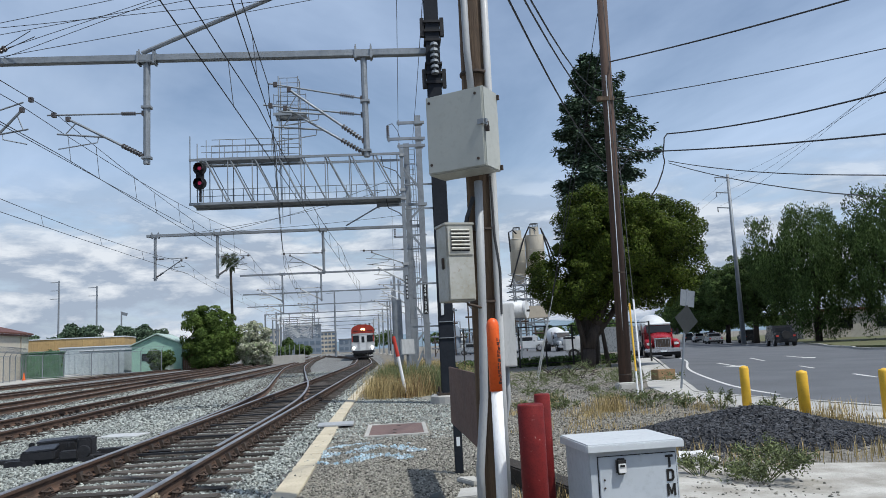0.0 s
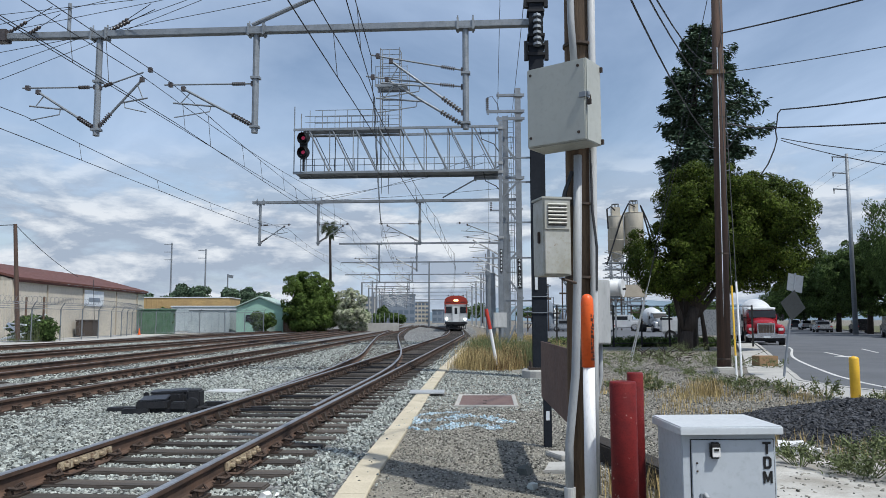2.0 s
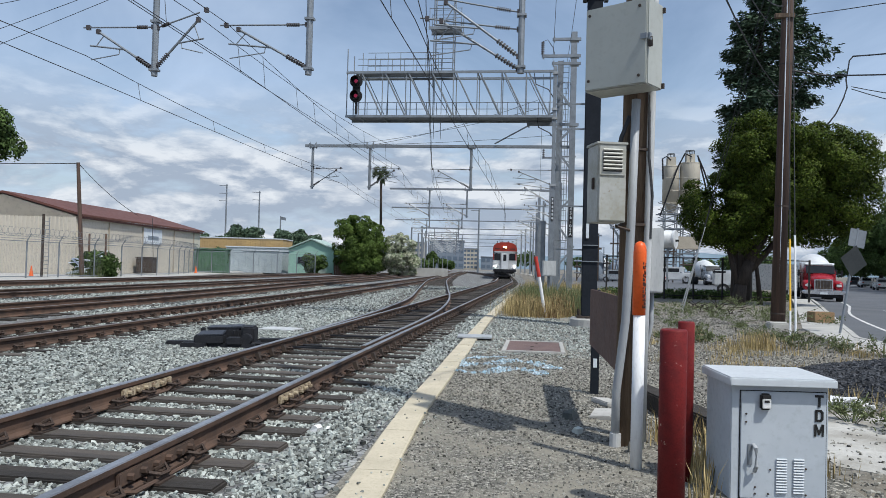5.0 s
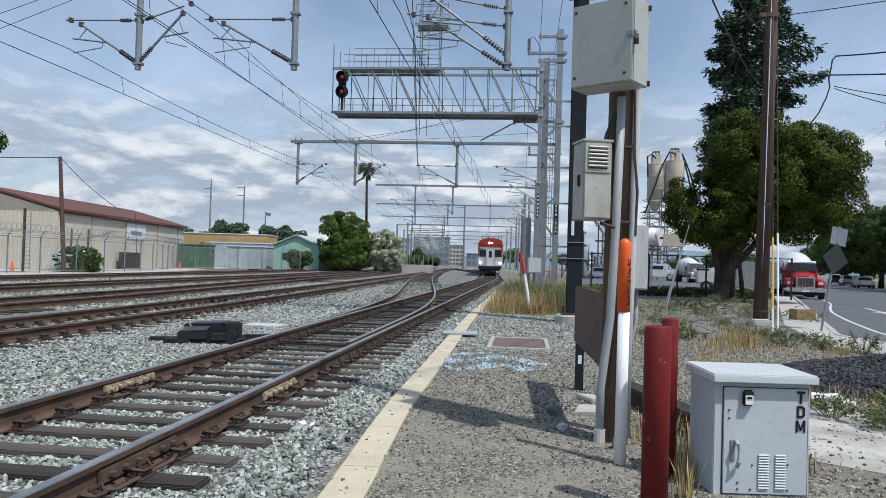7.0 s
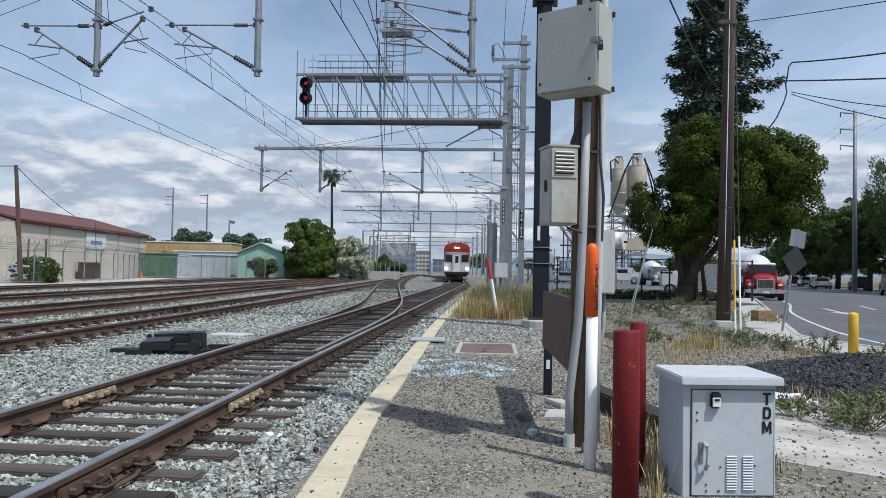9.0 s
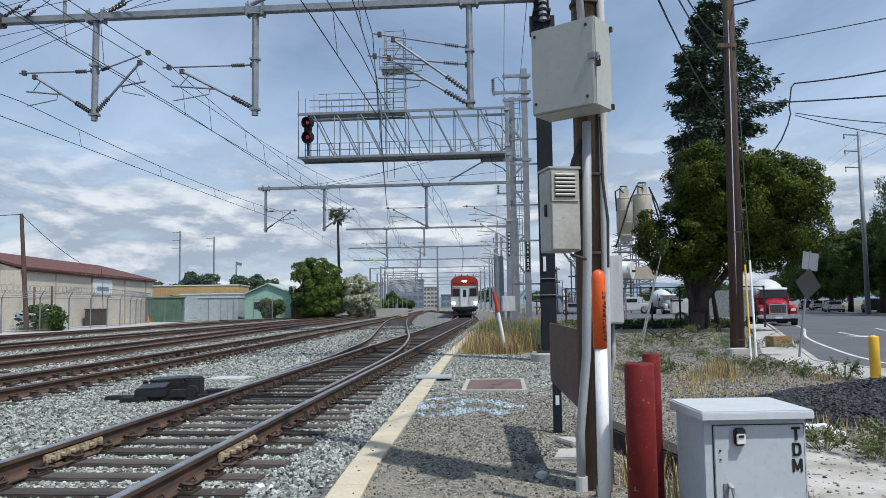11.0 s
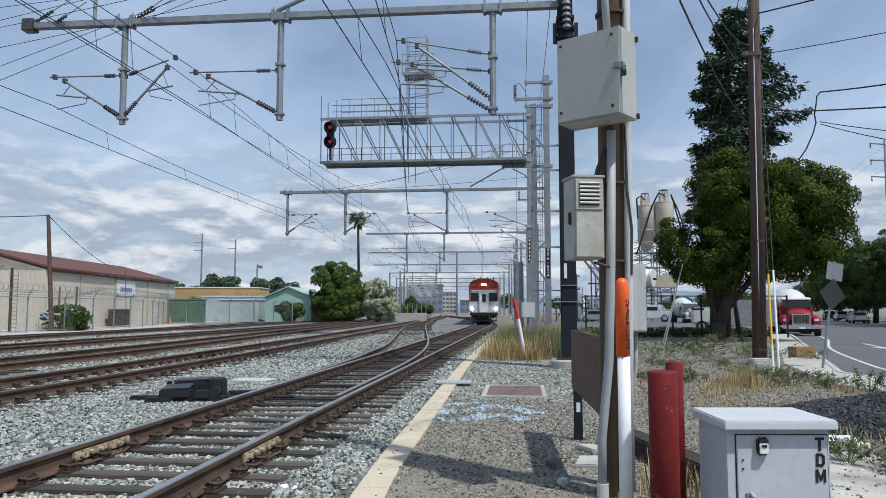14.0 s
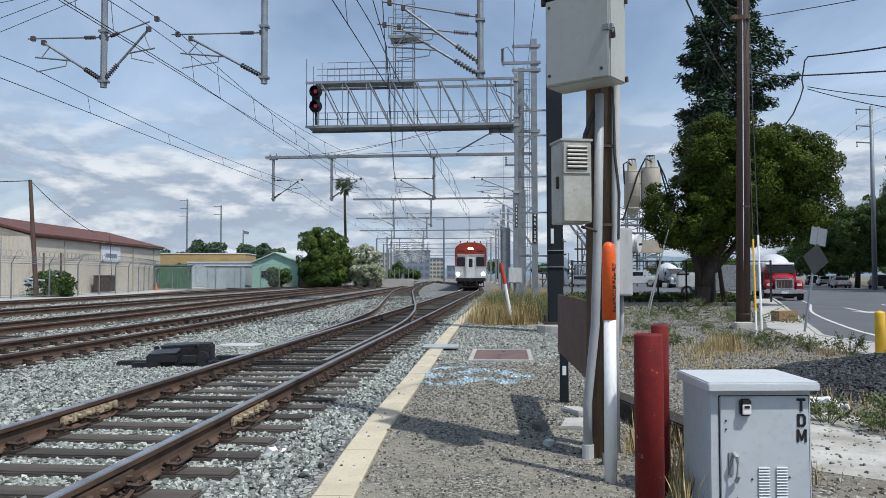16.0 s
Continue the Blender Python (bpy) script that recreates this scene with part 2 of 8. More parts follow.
GREYS = [(0.10, 0.105, 0.11), (0.20, 0.21, 0.215), (0.27, 0.28, 0.28), (0.36, 0.365, 0.35), (0.16, 0.17, 0.18), (0.45, 0.44, 0.41)]
M = dict(
    ballast=stones_mat("ballast_ground", GREYS, 16, 0.18, patch=(0.155, 0.152, 0.145), patch_scale=0.9),
    gravel=stones_mat("path_gravel", [(0.06, 0.058, 0.050), (0.15, 0.144, 0.125), (0.225, 0.215, 0.186), (0.40, 0.38, 0.33)], 46, 0.4,
                      bump=0.5, bdist=0.012, patch=(0.235, 0.218, 0.178), patch_scale=1.6),
    dirt=stones_mat("dirt", [(0.13, 0.122, 0.108), (0.20, 0.188, 0.165), (0.28, 0.265, 0.235)], 24, 0.55, bump=0.5, bdist=0.02,
                    patch=(0.165, 0.145, 0.112), patch_scale=0.8),
    sand=surf("pale_sand", (0.47, 0.46, 0.43), (0.27, 0.255, 0.225), 1.8, 0.95, bump=0.6, fine=30, c3=(0.30, 0.29, 0.27), bdist=0.02),
    stone=surf("ballast_stone", (0.20, 0.222, 0.210), (0.31, 0.325, 0.300), 6, 0.88, bump=0.3, fine=60, vary=0.85),
    pebble=surf("path_stone", (0.165, 0.161, 0.142), (0.265, 0.254, 0.222), 8, 0.9, vary=0.8),
    black_stone=surf("dark_stone", (0.030, 0.032, 0.037), (0.052, 0.055, 0.062), 8, 0.75, bump=0.3, fine=60, vary=0.6),
    tie=surf("creosoted_wood", (0.080, 0.068, 0.058), (0.045, 0.04, 0.036), 2.0, 0.85, bump=0.7, fine=26, c3=(0.04, 0.036, 0.032), vary=0.6,
             stretch=(0.35, 3, 3)),
    rust_rail=surf("rusty_rail", (0.115, 0.070, 0.050), (0.058, 0.040, 0.032), 3.0, 0.85, bump=0.3, fine=45, c3=(0.12, 0.07, 0.045)),
    rail_top=surf("polished_rail_head", (0.44, 0.44, 0.45), (0.30, 0.29, 0.29), 4, 0.42, 0.85),
    dull_top=surf("dull_rail_head", (0.26, 0.22, 0.20), (0.18, 0.14, 0.12), 4, 0.5, 0.6),
    rail_paint=surf("worn_cream_paint", (0.46, 0.39, 0.27), (0.12, 0.075, 0.05), 16, 0.8, fine=60, bump=0.3),
    iron=surf("dark_iron", (0.05, 0.042, 0.038), (0.085, 0.062, 0.048), 8, 0.7, 0.3, bump=0.3),
    clip_iron=surf("rusty_clip_iron", (0.075, 0.050, 0.038), (0.045, 0.034, 0.029), 8, 0.75, 0.2, bump=0.3),
    black=surf("black_equipment", (0.010, 0.011, 0.014), (0.02, 0.021, 0.025), 6, 0.7, 0.0),
    # paler copy of black: skylight on the lids put into the colour
    machine_lid=surf("lit_black_lid", (0.030, 0.033, 0.042), (0.018, 0.020, 0.026), 6, 0.5, 0.0, spec=0.5),
    mast=surf("dark_painted_steel", (0.009, 0.012, 0.018), (0.014, 0.018, 0.025), 2, 0.7, 0.0, spec=0.2),
    galv=surf("galvanised_steel", (0.265, 0.29, 0.315), (0.20, 0.222, 0.245), 2.2, 0.55, 0.4, fine=18),
    galv_far=surf("weathered_steel", (0.235, 0.26, 0.285), (0.19, 0.21, 0.235), 1.0, 0.6, 0.4),
    insul=surf("brown_insulator", (0.055, 0.048, 0.05), (0.08, 0.07, 0.07), 10, 0.35),
    wire=surf("dark_wire", (0.045, 0.048, 0.052), (0.06, 0.06, 0.065), 5, 0.6, 0.2),
    box=surf("beige_grey_enamel", (0.40, 0.415, 0.385), (0.36, 0.375, 0.35), 2.2, 0.42, c3=(0.33, 0.335, 0.31), rust=(0.22, 0.14, 0.08), rust_amount=-0.25),
    box_old=surf("weathered_cream_enamel", (0.42, 0.425, 0.40), (0.31, 0.305, 0.255), 5, 0.5, c3=(0.30, 0.27, 0.20), rust=(0.20, 0.13, 0.08), rust_amount=-0.1),
    cab=surf("pale_grey_enamel", (0.47, 0.51, 0.55), (0.41, 0.45, 0.49), 3, 0.38, c3=(0.36, 0.39, 0.42)),
    cab_top=surf("pale_grey_lid", (0.55, 0.585, 0.61), (0.50, 0.53, 0.56), 3, 0.4, c3=(0.46, 0.49, 0.52)),
    pvc=surf("grey_conduit", (0.36, 0.38, 0.395), (0.29, 0.305, 0.32), 3, 0.5, stretch=(3, 3, 0.6)),
    pvc_light=surf("pale_conduit", (0.52, 0.53, 0.53), (0.42, 0.43, 0.43), 3, 0.45, stretch=(3, 3, 0.6)),
    pole=surf("weathered_pole_wood", (0.19, 0.135, 0.092), (0.095, 0.068, 0.05), 3.5, 0.9, bump=0.9, fine=38, c3=(0.045, 0.034, 0.028), stretch=(4, 4, 0.22)),
    pole_grey=surf("grey_pole_wood", (0.115, 0.073, 0.056), (0.07, 0.05, 0.042), 3.5, 0.9, bump=0.8, fine=30, stretch=(4, 4, 0.22)),
    orange=surf("orange_plastic", (0.80, 0.13, 0.025), (0.70, 0.10, 0.02), 5, 0.42),
    white_post=surf("white_plastic", (0.74, 0.75, 0.76), (0.70, 0.71, 0.72), 4, 0.4, stretch=(2, 2, 0.5)),
    red_post=surf("faded_red_paint", (0.52, 0.05, 0.035), (0.42, 0.045, 0.035), 6, 0.6, rust=(0.5, 0.42, 0.36), rust_amount=-0.42),
    maroon=surf("red_brown_paint", (0.165, 0.014, 0.014), (0.115, 0.011, 0.012), 13, 0.6, c3=(0.075, 0.009, 0.009), rust=(0.50, 0.38, 0.33), rust_amount=-0.1, spec=0.22),
    yellow=surf("yellow_paint", (0.74, 0.45, 0.04), (0.64, 0.38, 0.04), 5, 0.5, c3=(0.48, 0.28, 0.04)),
    board=surf("brown_board", (0.135, 0.078, 0.062), (0.10, 0.06, 0.05), 2.5, 0.75, c3=(0.085, 0.05, 0.042), bump=0.15),
    cream=surf("cream_concrete", (0.53, 0.47, 0.355), (0.43, 0.38, 0.285), 2.2, 0.85, bump=0.4, fine=35, c3=(0.34, 0.30, 0.23), rust=(0.25, 0.22, 0.18), rust_amount=-0.15),
    concrete=surf("pale_concrete", (0.43, 0.42, 0.395), (0.34, 0.335, 0.315), 1.2, 0.9, bump=0.35, fine=25),
    hatch=surf("brown_hatch", (0.165, 0.11, 0.098), (0.13, 0.085, 0.078), 3, 0.75, bump=0.3, fine=60),
    asphalt=surf("asphalt", (0.115, 0.122, 0.135), (0.090, 0.096, 0.106), 0.35, 0.9, bump=0.25, fine=40, c3=(0.075, 0.08, 0.088)),
    paint=surf("worn_white_line", (0.62, 0.62, 0.60), (0.42, 0.42, 0.42), 3, 0.8),
    shed=surf("beige_cladding", (0.54, 0.495, 0.42), (0.47, 0.43, 0.365), 0.4, 0.65),
    shed_dark=surf("tan_cladding", (0.42, 0.37, 0.30), (0.35, 0.31, 0.25), 0.5, 0.65),
    roof_red=surf("red_brown_roof", (0.125, 0.050, 0.038), (0.10, 0.042, 0.034), 0.5, 0.7, stretch=(1, 0.3, 1)),
    green_box=surf("green_container", (0.10, 0.20, 0.125), (0.07, 0.145, 0.09), 1, 0.6),
    mint=surf("mint_cladding", (0.30, 0.49, 0.40), (0.25, 0.42, 0.345), 0.6, 0.7),
    mint_roof=surf("pale_green_roof", (0.36, 0.46, 0.42), (0.32, 0.41, 0.38), 0.6, 0.6),
    cream_wall=surf("cream_wall", (0.44, 0.42, 0.37), (0.37, 0.355, 0.32), 0.4, 0.8),
    pale_blue=surf("pale_blue_cladding", (0.40, 0.45, 0.47), (0.32, 0.37, 0.39), 0.5, 0.7),
    ochre=surf("ochre_wall", (0.42, 0.29, 0.13), (0.36, 0.25, 0.12), 0.4, 0.8),
    fence_wood=surf("brown_fence", (0.17, 0.105, 0.075), (0.12, 0.08, 0.06), 1, 0.85),
    # distance haze is mixed into these two blue-grey colours
    far_wall=surf("haze_blue_grey", (0.20, 0.24, 0.29), (0.17, 0.205, 0.25), 0.1, 0.7),
    far_glass=surf("hazed_windows", (0.12, 0.155, 0.20), (0.10, 0.135, 0.18), 0.2, 0.4),
    silo=surf("pale_silo_steel", (0.50, 0.46, 0.385), (0.42, 0.385, 0.32), 0.4, 0.6, c3=(0.35, 0.31, 0.25), stretch=(1, 1, 0.3)),
    train_white=surf("silver_train_front", (0.50, 0.51, 0.52), (0.42, 0.43, 0.44), 1, 0.4, 0.2),
    train_red=surf("train_red", (0.30, 0.035, 0.022), (0.24, 0.03, 0.02), 1, 0.45),
    # stainless steel darkened: the shadow on the car sides is in the colour
    train_side=surf("shaded_stainless", (0.17, 0.175, 0.18), (0.13, 0.135, 0.14), 0.5, 0.5, 0.4),
    glass=surf("dark_glass", (0.012, 0.014, 0.017), (0.018, 0.02, 0.024), 2, 0.08),
    lamp=surf("lit_headlight", (1.0, 0.97, 0.92), (1.0, 0.97, 0.92), 1, 0.3, emit=30),
    lamp_warm=surf("lit_roof_lamp", (1.0, 0.66, 0.30), (1.0, 0.66, 0.30), 1, 0.3, emit=10),
    red_lamp=surf("red_signal_lens", (0.5, 0.03, 0.10), (0.5, 0.03, 0.10), 1, 0.3, emit=0.35),
    truck_red=surf("truck_red", (0.30, 0.011, 0.020), (0.25, 0.010, 0.017), 1, 0.3),
    chrome=surf("chrome", (0.6, 0.6, 0.62), (0.5, 0.5, 0.52), 3, 0.18, 0.9),
    tyre=surf("tyre_rubber", (0.022, 0.022, 0.023), (0.03, 0.03, 0.03), 5, 0.85),
    drum=surf("white_drum", (0.62, 0.64, 0.65), (0.52, 0.53, 0.54), 1, 0.45),
    bark=surf("bark", (0.060, 0.048, 0.040), (0.036, 0.029, 0.025), 3, 0.95, bump=0.8, fine=14, stretch=(3, 3, 0.5), bdist=0.03),
    leaf=surf("broad_leaf", (0.062, 0.090, 0.012), (0.024, 0.042, 0.006), 0.6, 0.6, vary=0.65, c3=(0.135, 0.135, 0.022), spec=0.1),
    leaf_bright=surf("bright_leaf", (0.085, 0.130, 0.028), (0.048, 0.080, 0.018), 0.5, 0.6, vary=0.55, spec=0.1),
    # sign back in shade: the shade is put into this dark grey
    sign_back=surf("shaded_sign_back", (0.040, 0.044, 0.046), (0.030, 0.034, 0.036), 3, 0.7, 0.0, spec=0.15),
    leaf_dark=surf("conifer_needles", (0.085, 0.128, 0.080), (0.046, 0.076, 0.048), 0.6, 0.65, vary=0.55, spec=0.12),
    leaf_mid=surf("street_leaf", (0.078, 0.120, 0.036), (0.042, 0.072, 0.022), 0.5, 0.65, vary=0.55, spec=0.1),
    leaf_flower=surf("flowering_leaf", (0.42, 0.42, 0.33), (0.13, 0.18, 0.07), 2.2, 0.6, vary=0.5, c3=(0.5, 0.5, 0.42)),
    palm=surf("palm_frond", (0.05, 0.07, 0.03), (0.035, 0.05, 0.022), 0.6, 0.7, vary=0.4),
    dry=surf("dry_grass", (0.42, 0.32, 0.15), (0.30, 0.235, 0.11), 1.2, 0.8, vary=0.55),
    stalk=surf("withered_stalk", (0.20, 0.115, 0.05), (0.14, 0.085, 0.042), 1.2, 0.85, vary=0.5),
    weed=surf("green_weed", (0.125, 0.150, 0.062), (0.085, 0.105, 0.045), 1.5, 0.75, vary=0.45),
    lawn=surf("lawn", (0.085, 0.105, 0.045), (0.11, 0.10, 0.055), 0.5, 0.9),
    chip=surf("blue_white_chips", (0.24, 0.40, 0.50), (0.48, 0.54, 0.57), 9, 0.6, vary=0.4),
    plastic=surf("white_bag", (0.74, 0.74, 0.73), (0.62, 0.62, 0.61), 6, 0.5),
    carton=surf("brown_carton", (0.30, 0.185, 0.10), (0.24, 0.15, 0.085), 4, 0.85),
    label=surf("white_sign", (0.66, 0.70, 0.74), (0.58, 0.62, 0.66), 2, 0.6),
    ink=surf("black_ink", (0.015, 0.015, 0.016), (0.02, 0.02, 0.02), 5, 0.6),
    cone=surf("traffic_orange", (0.75, 0.14, 0.03), (0.65, 0.12, 0.03), 3, 0.6),
    car_grey=surf("car_silver", (0.38, 0.40, 0.42), (0.34, 0.36, 0.38), 1, 0.3, 0.4),
    car_dark=surf("car_dark", (0.02, 0.022, 0.026), (0.028, 0.03, 0.034), 1, 0.25),
    car_white=surf("car_white", (0.66, 0.67, 0.68), (0.6, 0.61, 0.62), 1, 0.3),
    # blue haze painted into the hill colour
    hill=surf("haze_tinted_hill", (0.16, 0.22, 0.27), (0.13, 0.185, 0.23), 0.004, 1.0),
)


# ---------------------------------------------------------------- builders
def mesh_of(bm, name, material):
    me = bpy.data.meshes.new(name)
    bmesh.ops.recalc_face_normals(bm, faces=bm.faces)
    bm.to_mesh(me)
    bm.free()
    if material:
        me.materials.append(M[material])
    return me


def part(name, bm, material, parent=None, label="", smooth=False):
    me = mesh_of(bm, name, material)
    if smooth:
        for p in me.polygons:
            p.use_smooth = len(p.vertices) == 4
    ob = new(name, me)
    ob.parent = parent
    return tagged(ob, label)


def thing(name, label, category, at=(0, 0, 0), rz=0.0, group="", kind=""):
    ob = new(name)
    ob.matrix_basis = pose(*at, 0, 0, rz)
    return tagged(ob, label, category, group, kind)


def box(bm, size, at, rot=(0, 0, 0), bevel=0.0):
    m = pose(*at, *rot) @ Matrix.Diagonal((*size, 1))
    r = bmesh.ops.create_cube(bm, size=1.0, matrix=m)
    if bevel:
        es = list({e for v in r["verts"] for e in v.link_edges})
        bmesh.ops.bevel(bm, geom=es, offset=bevel, segments=2, affect="EDGES", clamp_overlap=True)
    return bm


def rod(bm, a, b, r, n=8, r2=None, caps=True):
    a, b = Vector(a), Vector(b)
    d = b - a
    m = Matrix.Translation((a + b) / 2) @ d.to_track_quat("Z", "Y").to_matrix().to_4x4()
    bmesh.ops.create_cone(bm, cap_ends=caps, segments=n, radius1=r, radius2=r if r2 is None else r2, depth=d.length, matrix=m)
    return bm


def chain(bm, pts, r, n=6):
    """One bent tube through the points; r may be a list of radii."""
    pts = [Vector(p) for p in pts]
    rr = r if isinstance(r, (list, tuple)) else [r] * len(pts)
    rings = []
    for i, p in enumerate(pts):
        d = (pts[min(i + 1, len(pts) - 1)] - pts[max(i - 1, 0)]).normalized()
        u = d.cross(Vector((0, 0, 1)) if abs(d.z) < 0.95 else Vector((0, 1, 0))).normalized()
        w = d.cross(u)
        rings.append([bm.verts.new(p + (u * math.cos(6.28318 * k / n) + w * math.sin(6.28318 * k / n)) * rr[i]) for k in range(n)])
    for lo, hi in zip(rings, rings[1:]):
        for k in range(n):
            bm.faces.new((lo[k], lo[(k + 1) % n], hi[(k + 1) % n], hi[k]))
    bm.faces.new(rings[0])
    bm.faces.new(rings[-1])
    return bm


def lathe(bm, profile, at=(0, 0, 0), n=16):
    """A turned form from (radius, height) pairs."""
    rings = []
    for r, z in profile:
        rings.append([bm.verts.new((at[0] + r * math.cos(2 * math.pi * i / n), at[1] + r * math.sin(2 * math.pi * i / n), at[2] + z)) for i in range(n)])
    for lo, hi in zip(rings, rings[1:]):
        for i in range(n):
            bm.faces.new((lo[i], lo[(i + 1) % n], hi[(i + 1) % n], hi[i]))
    bm.faces.new(rings[0][::-1])
    bm.faces.new(rings[-1])
    return bm


def sweep(bm, profile, path):
    """A profile of (side, height) swept along a path on the ground."""
    rings = []
    for i, p in enumerate(path):
        a, b = path[max(0, i - 1)], path[min(len(path) - 1, i + 1)]
        d = Vector((b[0] - a[0], b[1] - a[1], 0)).normalized()
        s = Vector((d.y, -d.x, 0))
        rings.append([bm.verts.new((p[0] + s.x * u, p[1] + s.y * u, p[2] + v)) for u, v in profile])
    k = len(profile)
    for lo, hi in zip(rings, rings[1:]):
        for i in range(k):
            bm.faces.new((lo[i], lo[(i + 1) % k], hi[(i + 1) % k], hi[i]))
    bm.faces.new(rings[0])
    bm.faces.new(rings[-1][::-1])
    return bm


def sheet(bm, pts, z, depth=0.0):
    top = [bm.verts.new((x, y, z)) for x, y in pts]
    f = bm.faces.new(top)
    if depth:
        g = bmesh.ops.extrude_face_region(bm, geom=[f])
        bmesh.ops.translate(bm, vec=(0, 0, -depth), verts=[v for v in g["geom"] if isinstance(v, bmesh.types.BMVert)])
    return bm


def B():
    return bmesh.new()


def spline(ctrl, step=1.0):
    """A smooth line through (x, y) points."""
    out = []
    c = [Vector(p) for p in ctrl]
    c = [2 * c[0] - c[1]] + c + [2 * c[-1] - c[-2]]
    for p0, p1, p2, p3 in zip(c, c[1:], c[2:], c[3:]):
        n = max(2, int((p2 - p1).length / step))
        for i in range(n):
            t = i / n
            out.append(0.5 * (2 * p1 + (p2 - p0) * t + (2 * p0 - 5 * p1 + 4 * p2 - p3) * t * t + (3 * p1 - p0 - 3 * p2 + p3) * t ** 3))
    out.append(c[-2])
    return out


def offset(path, d):
    out = []
    for i, p in enumerate(path):
        a, b = path[max(0, i - 1)], path[min(len(path) - 1, i + 1)]
        t = (b - a).normalized()
        out.append(Vector((p.x + t.y * d, p.y - t.x * d)))
    return out


def cloud_mesh(name, verts, faces, material):
    me = bpy.data.meshes.new(name)
    me.from_pydata(verts, [], faces)
    me.materials.append(M[material])
    return me


ROCK_V = np.array([(-1, -1, -1), (1, -1, -1), (1, 1, -1), (-1, 1, -1), (-.7, -.7, 1), (.7, -.7, 1), (.7, .7, 1), (-.7, .7, 1)]) * 0.5
ROCK_F = np.array([(0, 1, 5, 4), (1, 2, 6, 5), (2, 3, 7, 6), (3, 0, 4, 7), (4, 5, 6, 7)])


def rocks(name, xyz, sizes, material, seed=1):
    """Many loose angular stones in one mesh."""
    g = np.random.default_rng(seed)
    n = len(xyz)
    v = ROCK_V[None] + g.uniform(-0.22, 0.22, (n, 8, 3))
    v = v * np.stack([sizes * g.uniform(0.7, 1.4, n), sizes * g.uniform(0.7, 1.2, n), sizes * g.uniform(0.5, 0.95, n)], 1)[:, None]
    a, t = g.uniform(0, 6.28, n), g.uniform(-0.6, 0.6, n)
    ca, sa, ct, st = np.cos(a), np.sin(a), np.cos(t), np.sin(t)
    y, z = v[:, :, 1] * ct[:, None] - v[:, :, 2] * st[:, None], v[:, :, 1] * st[:, None] + v[:, :, 2] * ct[:, None]
    x = v[:, :, 0] * ca[:, None] - y * sa[:, None]
    y = v[:, :, 0] * sa[:, None] + y * ca[:, None]
    v = np.stack([x, y, z], 2) + np.asarray(xyz)[:, None]
    f = (ROCK_F[None] + 8 * np.arange(n)[:, None, None]).reshape(-1, 4)
    return new(name, cloud_mesh(name, v.reshape(-1, 3).tolist(), f.tolist(), material))


def leaves(blobs, count, size, material, name, seed=3, shell=0.55, aspect=0.55, droop=0.0):
    """A crown of many small leaf clumps: pairs of triangles spread through the shells of uneven blobs."""
    g = np.random.default_rng(seed)
    w = np.array([b[3] * b[4] + b[3] * b[5] + b[4] * b[5] for b in blobs])
    pick = g.choice(len(blobs), count, p=w / w.sum())
    bl = np.array(blobs)[pick]
    d = g.normal(size=(count, 3))
    d /= np.linalg.norm(d, axis=1)[:, None]
    rad = g.uniform(shell, 1.0, count) ** 0.7
    lump = np.array([noise.noise(Vector(q) * 2.6 + Vector((float(k), 0, 0))) for q, k in zip(d, pick)])
    keep = lump > -0.32
    rad = rad * (1 + 0.30 * lump)
    c = bl[:, :3] + d * bl[:, 3:6] * rad[:, None]
    c, d = c[keep], d[keep]
    n = len(c)
    nr = d + g.normal(size=(n, 3)) * 0.55
    u = np.cross(nr, g.normal(size=(n, 3)))
    u[:, 2] -= droop
    u /= np.linalg.norm(u, axis=1)[:, None]
    v = np.cross(u, nr)
    v /= np.linalg.norm(v, axis=1)[:, None]
    s = (size * g.uniform(0.5, 1.35, n))[:, None]
    k = np.cross(u, v) * s * 0.18
    p = np.stack([c - u * s * 0.5, c + v * s * aspect * 0.5 + k, c + u * s * 0.5, c - v * s * aspect * 0.5 + k], 1)
    f = np.arange(4 * n).reshape(n, 4)
    return cloud_mesh(name, p.reshape(-1, 3).tolist(), f.tolist(), material)


